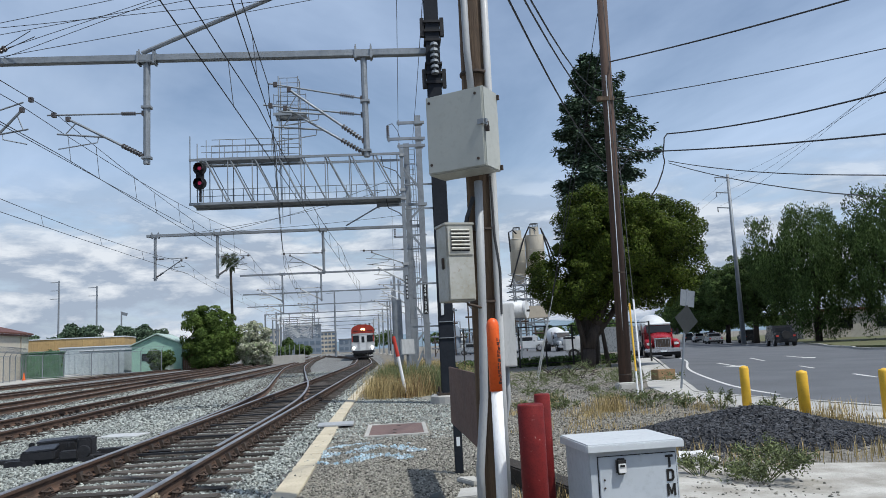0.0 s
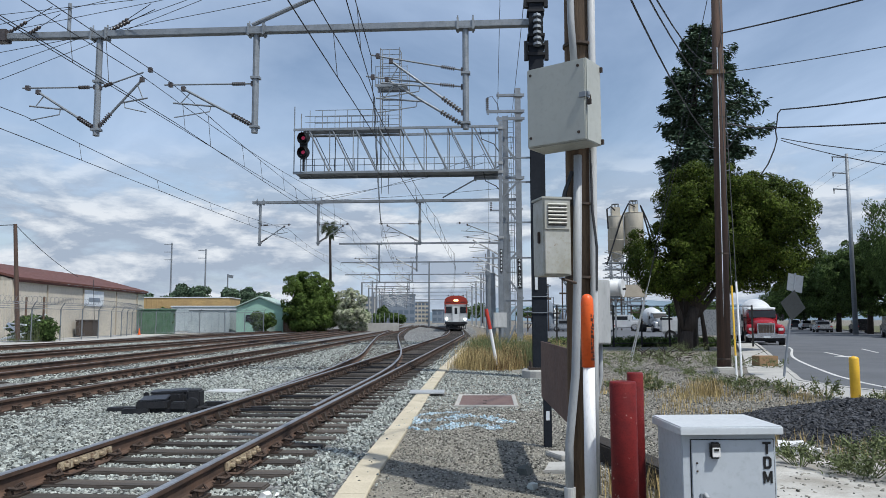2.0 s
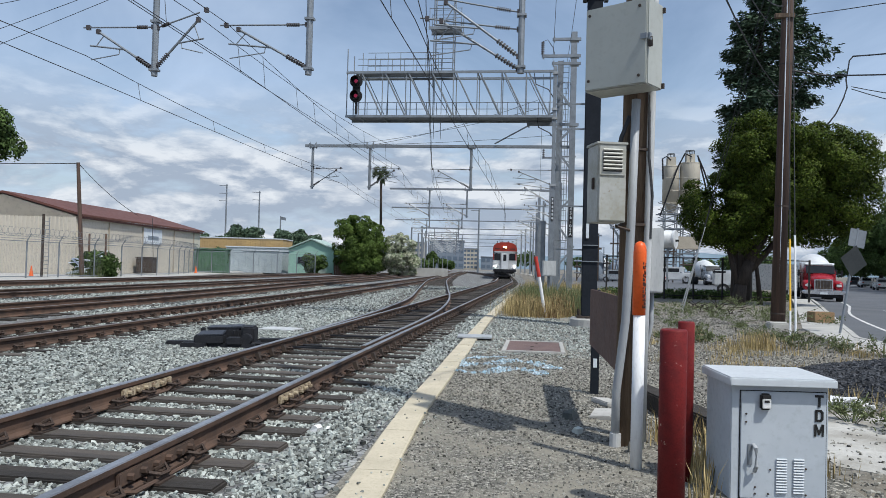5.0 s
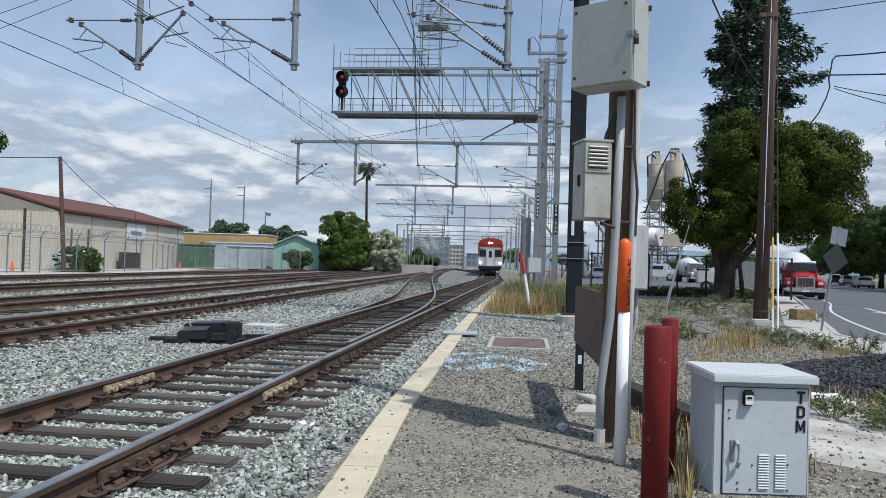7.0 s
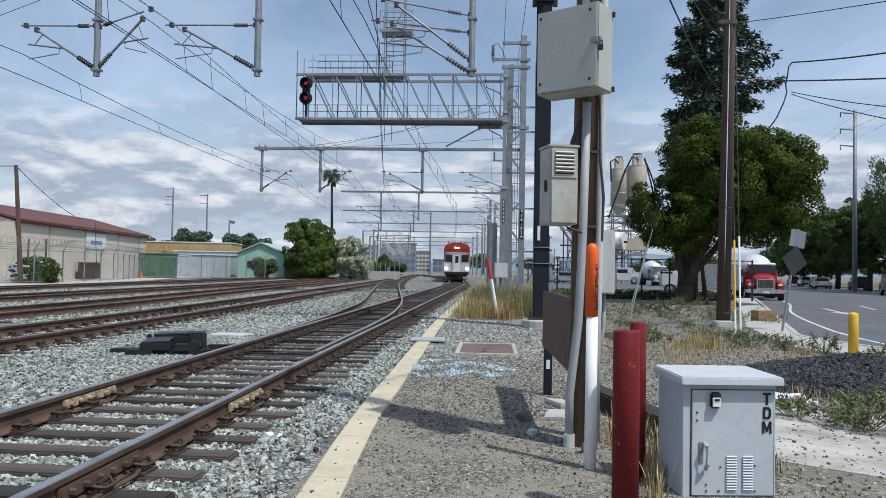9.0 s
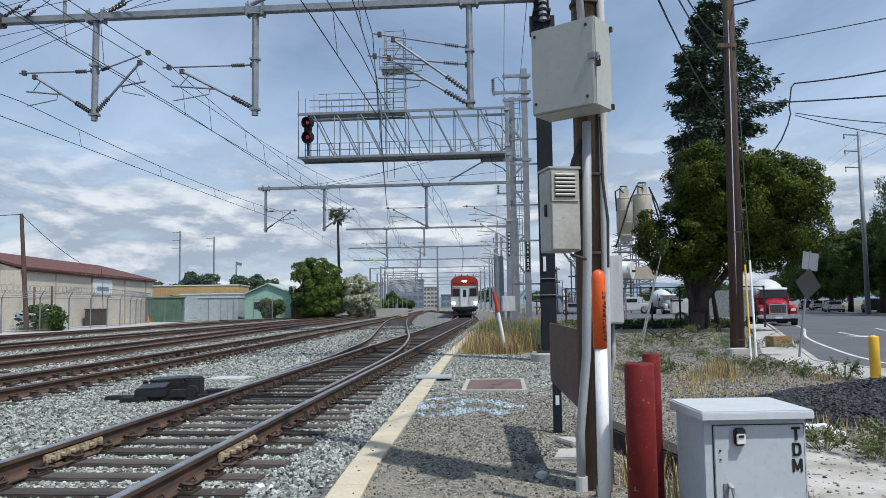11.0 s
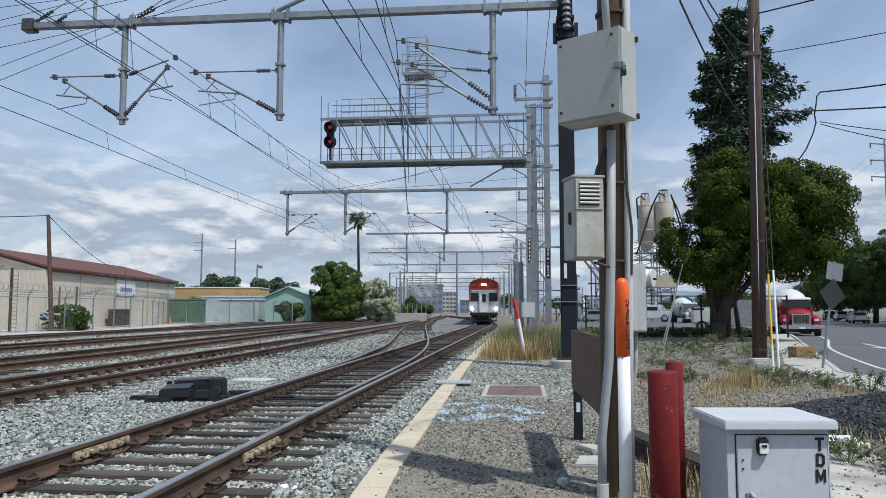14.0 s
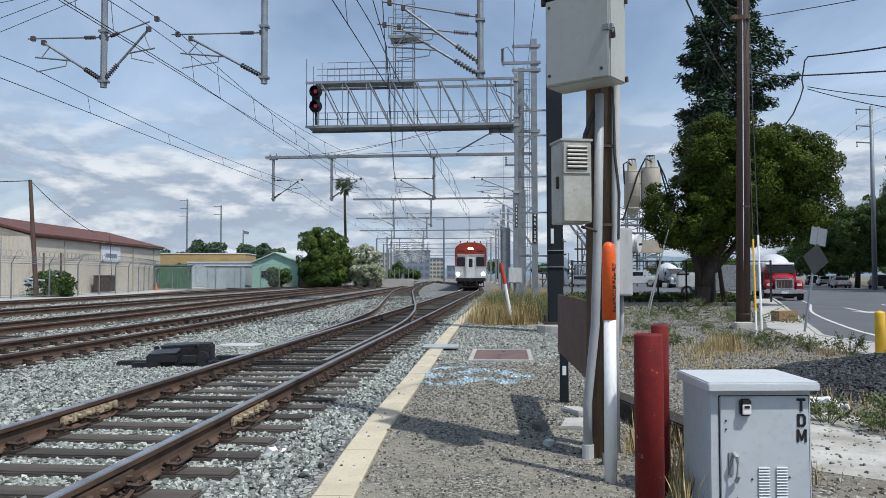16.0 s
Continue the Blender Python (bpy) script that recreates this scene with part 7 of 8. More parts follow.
guy((5.40, 30, 0), (6.42, 21.0, 10.4), 3.0, ("white_post",), "guy wire with a white plastic guard")
guy((4.90, 27, 0), (6.44, 21.0, 11.6), 2.4, ("white_post",), "guy wire with a white plastic guard")
guy((5.55, 17.3, 0), (6.44, 20.9, 11.8), 2.3, ("white_post", "white_post"), "guy wire with a white guard at the pavement")
guy((5.75, 18.3, 0), (6.40, 20.9, 9.0), 2.25, ("white_post", "yellow", "yellow", "yellow"), "guy wire with a yellow and white guard")
wires("service_cables", "thick black service cables slung from the utility pole", [
    sag((6.45, 21, 9.45), (9.36, 14, 7.96), 0.05) + sag((9.36, 14, 7.96), (14.5, 1.5, 5.6), 0.05)[1:],
    sag((8.07, 21, 7.23), (9.92, 14, 6.01), 0.12) + sag((9.92, 14, 6.01), (12.6, 4, 4.3), 0.05)[1:],
    sag((6.40, 21, 6.9), (7.52, 21, 6.72), 0.02) + sag((7.52, 21, 6.72), (9.82, 14, 5.15), 0.05)[1:] + [Vector((13, 4.5, 3.0))],
    [Vector((8.07, 21, 7.23)), Vector((7.98, 21, 7.12)), Vector((7.95, 21, 6.9)), Vector((7.9, 21, 6.62)), Vector((7.93, 21, 6.4)), Vector((7.84, 21, 6.1)), Vector((7.66, 21, 5.7)), Vector((7.45, 21, 5.4))]], 0.02, n=6)
wires("telephone_wires", "thin telephone wires from the utility pole", [
    sag((6.45, 21, 8.3), (10.04, 14, 6.92), 0.05) + [Vector((15, 4, 5))], sag((8.04, 21, 6.42), (8.9, 14, 4.35), 0.1) + [Vector((9.9, 8, 2.9))],
    sag((8.04, 21, 6.36), (8.55, 14, 4.0), 0.1) + [Vector((9.3, 8, 2.4))],
    sag((6.5, 21, 12.6), (12.5, 8, 9.9), 0.1), sag((37.2, 80, 18.2), (20, 14, 12.5), 1.0), sag((36.2, 80, 16.6), (17, 14, 11.5), 1.0), sag((36.0, 80, 15.2), (16, 14, 11.3), 1.0),
    sag((37.2, 80, 18.2), (52, 200, 17), 1.0), sag((36.2, 80, 16.6), (51, 200, 15), 1.0)], 0.011)
wires("service_cables", "black drop wires between the two wooden poles", [
    sag((0.78, 6.2, 5.15), (6.2, 21, 6.4), 0.35), sag((0.8, 6.2, 5.35), (6.2, 21, 7.9), 0.35), sag((0.8, 6.2, 5.5), (6.3, 21, 8.6), 0.55),
    [Vector((5.9, 21, 6.35)), Vector((6.1, 20.9, 6.15)), Vector((6.6, 20.9, 6.2)), Vector((6.95, 20.9, 6.7))]], 0.013)

st = thing("road_sign", "back of a diamond road sign, coloured as in shade, on a leaning post", "road sign", (7.3, 19.6, 0))
part("post", rod(B(), (0, 0, -0.1), (0.48, 0.2, 2.6), 0.03, 8), "galv_far", st)
bm = B()
bmesh.ops.create_cone(bm, cap_ends=True, segments=4, radius1=0.40, radius2=0.40, depth=0.006, matrix=pose(0.36, 0.12, 1.78, 90, 10, 22))
part("diamond", bm, "sign_back", st, "back of the sign with its shade in the dark grey")
part("upper_plate", box(B(), (0.46, 0.008, 0.44), (0.46, 0.18, 2.35), (0, 10, 18), bevel=0.002), "galv_far", st)
for x, y, s, rz in ((8.4, 24.0, 0.42, 14), (8.6, 24.4, 0.36, -10)):
    b = tagged(part("carton", box(B(), (s * 1.5, s, s * 0.75), (x, y, s * 0.37), (0, 0, rz), bevel=0.01), "carton"), "brown cardboard carton standing on the pavement", "carton", "cartons")
br = thing("brush_pile", "heap of dark dead branches on the verge", "brush pile", (6.1, 27.2, 0))
g = random.Random(17)
for i in range(46):
    a = Vector((g.uniform(-0.8, 0.8), g.uniform(-0.4, 0.4), g.uniform(0.0, 0.3)))
    part("branch", rod(B(), a, a + Vector((g.uniform(-0.5, 0.5), g.uniform(-0.3, 0.3), g.uniform(-0.05, 0.3))), 0.02, 5, 0.008), "bark", br)


def wheel(th, x, y, r, w, z=None):
    t = part("wheel", rod(B(), (x - w / 2, y, z or r), (x + w / 2, y, z or r), r, 20), "tyre", th)
    s = 1 if x > 0 else -1
    part("rim", rod(B(), (x + s * w * 0.3, y, z or r), (x + s * (w / 2 + 0.01), y, z or r), r * 0.58, 14), "chrome", t)


def loft(bm, sections, n=20, p=3.2):
    """Rounded box-like rings joined along y: y, centre z, width, height."""
    rings = []
    for y, cz, w, h in sections:
        ring = []
        for i in range(n):
            a = 2 * math.pi * (i + 0.5) / n
            c, s = math.cos(a), math.sin(a)
            k = (abs(c) ** p + abs(s) ** p) ** (-1 / p)
            ring.append(bm.verts.new((c * k * w / 2, y, cz + s * k * h / 2)))
        rings.append(ring)
    for lo, hi in zip(rings, rings[1:]):
        for i in range(n):
            bm.faces.new((lo[i], lo[(i + 1) % n], hi[(i + 1) % n], hi[i]))
    bm.faces.new(rings[0][::-1])
    bm.faces.new(rings[-1])
    return bm


def mixer(at, rz, paint, label, s=1.0):
    th = thing("mixer_truck", label, "truck", at, rz)
    part("hood", loft(B(), [(0.0, 1.03, 1.12, 0.72), (0.12, 1.06, 1.24, 0.82), (0.8, 1.12, 1.42, 0.98), (1.6, 1.18, 1.72, 1.16)]), paint, th, smooth=True)
    part("grille_rim", box(B(), (1.06, 0.05, 0.68), (0, -0.03, 1.02), bevel=0.05), "chrome", th, "bright grille rim")
    part("grille", box(B(), (0.94, 0.05, 0.57), (0, -0.05, 1.02), bevel=0.03), "iron", th, "dark grille")
    for i in range(5):
        part("grille_bar", box(B(), (0.012, 0.012, 0.53), (-0.36 + i * 0.18, -0.08, 1.02)), "chrome", th)
    part("bumper", loft(B(), [(-0.28, 0.56, 2.25, 0.24), (-0.2, 0.56, 2.4, 0.3), (0.05, 0.56, 2.44, 0.28)], p=5), "chrome", th, "bright steel bumper")
    part("air_dam", box(B(), (2.0, 0.2, 0.2), (0, 0.0, 0.34), bevel=0.03), "black", th)
    for q in (-1, 1):
        f = part("fender", loft(B(), [(0.06, 0.9, 0.36, 0.4), (0.2, 0.95, 0.5, 0.56), (0.8, 1.02, 0.52, 0.56), (1.45, 0.92, 0.46, 0.5)]), paint, th, smooth=True)
        f.location = (q * 0.86, 0, 0)
        part("headlight", box(B(), (0.34, 0.06, 0.2), (0, 0.05, 0.98), (0, 0, q * 12), bevel=0.03), "drum", f, "clear headlight")
        wheel(th, q * 1.0, 0.85, 0.46, 0.3)
        wheel(th, q * 1.0, 5.2, 0.46, 0.5)
        wheel(th, q * 1.0, 6.5, 0.46, 0.5)
        part("mirror", box(B(), (0.14, 0.08, 0.42), (q * 1.22, 1.6, 1.72), bevel=0.03), "black", th)
        part("mirror_arm", rod(B(), (q * 0.85, 1.75, 1.7), (q * 1.2, 1.6, 1.75), 0.025, 6), "black", th)
        part("exhaust_pipe", rod(B(), (q * 0.95, 3.2, 0.8), (q * 0.95, 3.2, 2.4), 0.07, 10), "chrome", th, "chrome exhaust pipe")
    cab = part("cab", loft(B(), [(1.5, 1.25, 1.72, 1.15), (1.75, 1.42, 1.82, 1.5), (2.1, 1.5, 1.86, 1.68), (2.95, 1.5, 1.86, 1.68), (3.05, 1.45, 1.7, 1.5)], p=4), paint, th, smooth=True)
    part("windscreen", box(B(), (1.62, 0.05, 0.55), (0, 1.485, 1.93), (-30, 0, 0), bevel=0.02), "glass", cab)
    part("roof_cap", loft(B(), [(1.72, 2.26, 1.6, 0.08), (2.0, 2.32, 1.74, 0.14), (2.9, 2.3, 1.7, 0.12)]), "drum", cab, "white roof cap")
    bm = lathe(B(), [(0.35, -2.1), (0.75, -1.95), (1.02, -1.5), (1.12, -0.9), (1.14, 0.2), (0.95, 1.1), (0.55, 2.1)], n=26)
    bmesh.ops.transform(bm, matrix=pose(0, 5.0, 1.85) @ pose(0, 0, 0, -80), verts=bm.verts)
    part("drum", bm, "drum", th, "white mixing drum", True)
    part("chassis", box(B(), (0.9, 6.8, 0.28), (0, 4, 0.7)), "black", th)
    part("hopper", loft(B(), [(7.0, 2.0, 0.7, 0.7), (7.6, 2.2, 1.0, 0.9)]), "drum", th)
    part("chute", box(B(), (0.5, 1.5, 0.16), (0, 7.7, 1.35), (-35, 0, 0), bevel=0.03), "drum", th)
    part("plate_bar", box(B(), (0.4, 0.02, 0.12), (0, -0.285, 0.5)), "label", th)
    th.scale = (s, s, s)
    return th


mixer((16.72, 47.4, -0.12), -12, "truck_red", "red mixer truck with a white drum parked at the kerb", 0.98)
mixer((20.3, 58.5, -0.12), -15, "drum", "white mixer truck parked behind a red one", 1.06)
mixer((20.1, 90, -0.02), 4, "car_grey", "white mixer truck standing in the yard", 1.0)


def car(at, rz, paint, label, h=1.45, L=4.5, w=1.8, boxy=False, kind="car"):
    th = thing(kind, label, "car", at, rz, group="parked cars")
    part("body", box(B(), (w, L, h * 0.48), (0, 0, h * 0.42), bevel=0.14), paint, th)
    bm = B()
    box(bm, (w * 0.9, L * (0.62 if boxy else 0.52), h * 0.42), (0, L * 0.05, h * 0.8), bevel=0.05 if boxy else 0.2)
    cabin = part("cabin", bm, paint, th)
    part("rear_window", box(B(), (w * 0.72, 0.05, h * 0.24), (0, -L * (0.255 if boxy else 0.215), h * 0.80), bevel=0.02), "glass", cabin)
    part("front_window", box(B(), (w * 0.72, 0.05, h * 0.24), (0, L * (0.36 if boxy else 0.31), h * 0.80), bevel=0.02), "glass", cabin)
    for q in (-1, 1):
        part("side_window", box(B(), (0.04, L * 0.4, h * 0.24), (q * w * 0.445, L * 0.05, h * 0.80), bevel=0.015), "glass", cabin)
        for y in (-L * 0.32, L * 0.32):
            wheel(th, q * (w / 2 - 0.12), y, h * 0.23, 0.24)
        part("tail_light", box(B(), (0.22, 0.04, 0.14), (q * w * 0.38, -L / 2 - 0.005, h * 0.5), bevel=0.01), "red_post", th)
    part("bumper", box(B(), (w * 0.95, 0.16, 0.2), (0, -L / 2 - 0.03, h * 0.26), bevel=0.04), "black", th)
    if boxy:
        part("spare_wheel", rod(B(), (0, -L / 2 - 0.2, h * 0.55), (0, -L / 2, h * 0.55), 0.36, 18), "tyre", th)
    return th


car((34.3, 66.5, -0.12), -15, "car_dark", "black boxy off-road car parked by the lawn", 1.8, 4.2, 1.85, True)
car((40.6, 96, -0.12), -15, "car_grey", "silver saloon car parked along the street", 1.42)
car((42.6, 90.5, -0.12), -15, "car_dark", "dark car parked along the street", 1.6, 4.6)
car((47.6, 118, -0.12), -15, "car_white", "white car parked far down the street", 1.5)
car((45.2, 108, -0.12), -15, "car_dark", "dark car parked further down the street", 1.5)
car((50.5, 130, -0.12), -15, "car_dark", "dark car parked far down the street", 1.5)
car((12.6, 92, -0.02), 70, "car_white", "white car parked in the yard", 1.5)
car((9.6, 96, -0.02), 80, "car_grey", "silver car parked in the yard", 1.5)
car((17.0, 100, -0.02), 75, "car_white", "white van parked in the yard", 2.1, 5.0, 1.9, True)
wt_ = thing("service_truck", "white box-bodied service truck standing in the yard", "truck", (13.2, 50.5, 0), 72)
part("cargo_box", box(B(), (2.0, 3.4, 1.65), (0, -1.2, 1.25), bevel=0.04), "car_grey", wt_)
part("cab", box(B(), (1.8, 1.5, 1.1), (0, 1.35, 1.05), bevel=0.18), "drum", wt_)
part("windscreen", box(B(), (1.5, 0.9, 0.4), (0, 1.62, 1.45), bevel=0.1), "glass", wt_)
for q in (-1, 1):
    for y in (-2.0, 1.4):
        wheel(wt_, q * 0.85, y, 0.38, 0.26)

sp = thing("steel_pole", "tall slim steel power pole with short arms", "power pole", (37.15, 80, 0))
part("pole", rod(B(), (0, 0, -0.1), (0, 0, 18.7), 0.26, 12, 0.16), "galv_far", sp, smooth=True)
for z in (18.3, 16.6, 14.9):
    part("arm", rod(B(), (0, 0, z), (-1.5, 0, z + 0.12), 0.07, 6), "galv_far", sp)
    bm = B()
    insulator(bm, (-1.45, 0, z + 0.1), (-1.45, 0, z - 0.4), 0.08, 4)
    part("insulator", bm, "insul", sp)
hs_ = thing("house", "low pale house behind the street trees", "house", (56, 92, 0), -15)
part("wall", box(B(), (12, 8, 3.2), (0, 0, 1.6)), "cream_wall", hs_)
part("roof", box(B(), (12.8, 8.8, 0.35), (0, 0, 3.37), bevel=0.1), "roof_red", hs_)
for x in (-4, -1, 3):
    part("window", box(B(), (1.3, 0.08, 1.2), (x, -4.03, 1.7), bevel=0.01), "glass", hs_)

# dark fence and low hedge between verge and yard
yf = thing("yard_fence", "dark thin fence posts with rails along the yard", "fence", (0, 40, 0))
for i in range(8):
    part("post", box(B(), (0.08, 0.08, 2.2), (3.4 + i * 1.5, i * 0.2, 1.1)), "ink", yf)
part("rail", box(B(), (10.6, 0.05, 0.05), (8.65, 0.7, 2.15), (0, 0, 7.5)), "ink", yf)
part("rail", box(B(), (10.6, 0.05, 0.05), (8.65, 0.7, 0.2), (0, 0, 7.5)), "ink", yf)
hd_ = thing("hedge", "low dark green hedge along the yard edge", "hedge", (8.0, 41.5, 0))
crown(hd_, [(x, 0.1 * math.sin(x), 0.22, 0.7, 0.45, 0.33) for x in np.arange(-4.6, 4.8, 0.45)], 6500, 0.16, "leaf_mid", 121, shell=0.3)

# concrete plant: silos, conveyor, tank, pipes
pl = thing("silo_tower", "two pale steel silos on a steel frame with roof cages", "silo", (33, 190, 0))
for x, r, zt in ((-1.85, 1.98, 27.3), (2.65, 2.38, 28.1)):
    s_ = part("silo", lathe(B(), [(r, 18.2), (r, zt), (r * 0.985, zt + 0.12)], (x, 0, 0), 28), "silo", pl, "pale stained steel cylinder", True)
    part("cone", lathe(B(), [(0.5, 15.6), (r * 0.99, 18.19)], (x, 0, 0), 28), "silo", s_)
    for z in (18.2, 21.3, 24.4, zt):
        part("hoop", lathe(B(), [(r + 0.02, z - 0.08), (r + 0.07, z - 0.06), (r + 0.07, z + 0.06), (r + 0.02, z + 0.08)], (x, 0, 0), 28), "silo", s_)
    for k in range(8):
        a = k * math.pi / 4
        cx, cy = x + r * 0.45 * math.cos(a), r * 0.45 * math.sin(a)
        part("cage_post", rod(B(), (cx, cy, zt + 0.3), (cx, cy, zt + 3.2), 0.07, 5), "galv_far", s_)
    for z in (1.2, 2.2, 3.1):
        part("cage_ring", lathe(B(), [(r * 0.45, zt + z), (r * 0.48, zt + z + 0.1)], (x, 0, 0), 12), "galv_far", s_)
    part("filter_box", box(B(), (2.1, 2.0, 2.2), (x, 0, zt + 1.2), bevel=0.1), "silo", s_)
    for k in range(4):
        a = math.pi / 4 + k * math.pi / 2
        part("leg", rod(B(), (x + r * math.cos(a), r * math.sin(a), 0), (x + r * math.cos(a), r * math.sin(a), 17.6), 0.16, 6), "galv_far", pl)
bm = B()
for z in (4, 6, 8, 10, 12, 14, 15.6):
    for y in (-2, 2):
        box(bm, (10, 0.2, 0.25), (0, y, z))
        rod(bm, (-4.5, y, z), (4.5, y, z + 3), 0.1, 5)
        rod(bm, (4.5, y, z), (-4.5, y, z + 3), 0.1, 5)
part("frame", bm, "galv_far", pl)
part("cladding", box(B(), (8.5, 4.5, 3.0), (0.8, 0, 8.6)), "shed_dark", pl)
for pts in ([(2.6, -2.2, 29.5), (1, -2.4, 30.2), (-0.6, -2.4, 27), (-4.6, -2.4, 15)], [(4.4, -1, 29.5), (5.6, -1, 25), (6.8, -1, 20)], [(4.2, -1, 30), (5.9, -1, 26), (8, -1, 19)], [(-4.0, -1.9, 24), (-4.2, -1.9, 29), (-3.2, -1.9, 29.6), (-2.2, -1.9, 28.6)]):
    part("pipe", chain(B(), pts, 0.2, 6), "black", pl)
cv = thing("conveyor", "inclined steel lattice conveyor of a concrete plant", "conveyor", (7.6, 112, 0))
for d in (0, 1.3):
    for yy in (0, 1.4):
        part("chord", rod(B(), (0, yy, 11.5 + d), (7.5, yy, 1.0 + d), 0.1, 5), "galv_far", cv)
for i in range(12):
    f, f2 = i / 12, (i + 1) / 12
    part("brace", rod(B(), (7.5 * f, 0, 11.5 - 10.5 * f), (7.5 * f2, 0, 12.8 - 10.5 * f2), 0.06, 5), "galv_far", cv)
for x in (0.3, 3.5, 6.5):
    part("leg", rod(B(), (x, 0.7, 0), (x, 0.7, 11.3 - 1.4 * x), 0.14, 6), "galv_far", cv)
g = random.Random(23)
for i in range(9):
    x = 6.6 + i * 1.15
    th = thing("plant_tank", "grey steel tank and pipework of a concrete plant", "tank", (x, 104 + g.uniform(0, 10), 0), group="plant tanks")
    h = g.uniform(2.5, 7.5)
    part("vessel", lathe(B(), [(0.5, 0.0), (0.62, 0.3), (0.62, h - 0.4), (0.3, h)], n=12), g.choice(("galv_far", "drum", "silo", "far_wall")), th, smooth=True)
    part("pipe", chain(B(), [(0.7, 0, 0), (0.7, 0, h + 0.5), (-0.4, 0, h + 0.5)], 0.07, 5), "galv_far", th)
    part("platform", box(B(), (1.9, 1.4, 0.1), (0, 0, h * 0.6)), "galv_far", th)
for i in range(10):
    x = 5.2 + i * 1.5
    pr = thing("pipe_rack", "dark steel pipe rack of a concrete plant", "pipe rack", (x, 96 + (i * 37 % 11), 0), group="pipe racks")
    h = 2.6 + (i * 53 % 7) * 0.9
    for q in (-0.7, 0.7):
        part("post", box(B(), (0.16, 0.16, h), (q, 0, h / 2)), "iron", pr)
    for k in range(3):
        part("pipe", rod(B(), (-1.1, 0, h * (0.4 + 0.28 * k)), (1.1, 0, h * (0.4 + 0.28 * k)), 0.11, 6), ("galv_far", "iron", "far_wall")[k], pr)
    part("brace", rod(B(), (-0.7, 0, 0.2), (0.7, 0, h), 0.05, 5), "iron", pr)
tk = thing("horizontal_tank", "white horizontal tank on a steel stand", "tank", (9.7, 58, 0))
part("vessel", rod(B(), (0.25, 0, 3.85), (-2.6, 1.4, 3.85), 0.66, 22), "drum", tk, smooth=True)
part("end_ring", rod(B(), (0.27, -0.02, 3.85), (0.12, 0.05, 3.85), 0.69, 22), "drum", tk)
part("tag", box(B(), (0.3, 0.02, 0.16), (0.32, -0.2, 3.75), (0, 0, -27)), "ink", tk)
for x in (-0.3, -2.0):
    part("leg", box(B(), (0.14, 0.14, 3.3), (x, -x * 0.5, 1.65)), "galv_far", tk)
part("beam", box(B(), (2.6, 0.2, 0.2), (-1.1, 0.55, 3.2), (0, 0, -27)), "galv_far", tk)

# ---------------------------------------------------------------- beyond the tracks: fence, pole, bits
FENCE = spline([(-31.6, 36), (-31.6, 46), (-31.3, 53), (-32.2, 60), (-34.3, 68), (-37.2, 77), (-41, 88), (-46, 101)], 3.0)
fc = thing("chain_link_fence", "rusty chain-link fence with slanted barbed wire arms", "fence")
for p in FENCE:
    part("post", rod(B(), (p.x, p.y, 0), (p.x, p.y, 2.3), 0.045, 6), "galv_far", fc)
    part("barb_arm", rod(B(), (p.x, p.y, 2.3), (p.x + 0.35, p.y - 0.1, 2.75), 0.03, 5), "galv_far", fc)
for dz, dx in ((2.28, 0), (2.42, 0.1), (2.56, 0.2), (2.7, 0.3), (0.1, 0)):
    part("rail" if dx == 0 else "barbed_wire", chain(B(), [(p.x + dx, p.y, dz) for p in FENCE], 0.022 if dx == 0 else 0.012, 4), "galv_far", fc)
vs, fs = [], []
for a, b in zip(FENCE, FENCE[1:]):
    n = 26
    for i in range(n):
        for s in (0, 1):
            f0, f1 = i / n, (i + 1.6) / n
            z0, z1 = (0.1, 2.25) if s else (2.25, 0.1)
            p, q = a.lerp(b, f0), a.lerp(b, min(f1, 1))
            k = len(vs)
            vs += [(p.x, p.y, z0), (p.x, p.y + 0.005, z0), (q.x, q.y + 0.005, z1), (q.x, q.y, z1)]
            fs.append((k, k + 1, k + 2, k + 3))
mesh_ob = new("wire_mesh", cloud_mesh("wire_mesh", vs, fs, "galv_far"))
mesh_ob.parent = fc
tagged(mesh_ob, kind="stuff")
rz_ = []
for i in range(900):
    f = i / 900 * (len(FENCE) - 1)
    a, b = FENCE[int(f)], FENCE[min(int(f) + 1, len(FENCE) - 1)]
    p = a.lerp(b, f % 1)
    rz_.append((p.x + 0.15 + 0.28 * math.cos(i * 0.9), p.y, 2.85 + 0.28 * math.sin(i * 0.9)))
part("razor_coil", chain(B(), rz_[:600], 0.012, 3), "galv_far", fc)

FENCE_FAR = spline([(-38.2, 79.5), (-35.0, 81.5), (-30.5, 84.5), (-26.4, 86.0)], 2.6)
ff = thing("chain_link_fence", "grey chain-link fence before the low sheds", "fence")
for p in FENCE_FAR:
    part("post", rod(B(), (p.x, p.y, 0), (p.x, p.y, 2.4), 0.05, 6), "galv_far", ff)
    part("barb_arm", rod(B(), (p.x, p.y, 2.4), (p.x + 0.3, p.y - 0.1, 2.8), 0.03, 5), "galv_far", ff)
for dz in (0.1, 2.38, 2.6, 2.78):
    part("rail", chain(B(), [(p.x + max(0, dz - 2.4), p.y, dz) for p in FENCE_FAR], 0.025 if dz < 2.5 else 0.014, 4), "galv_far", ff)
vs, fs = [], []
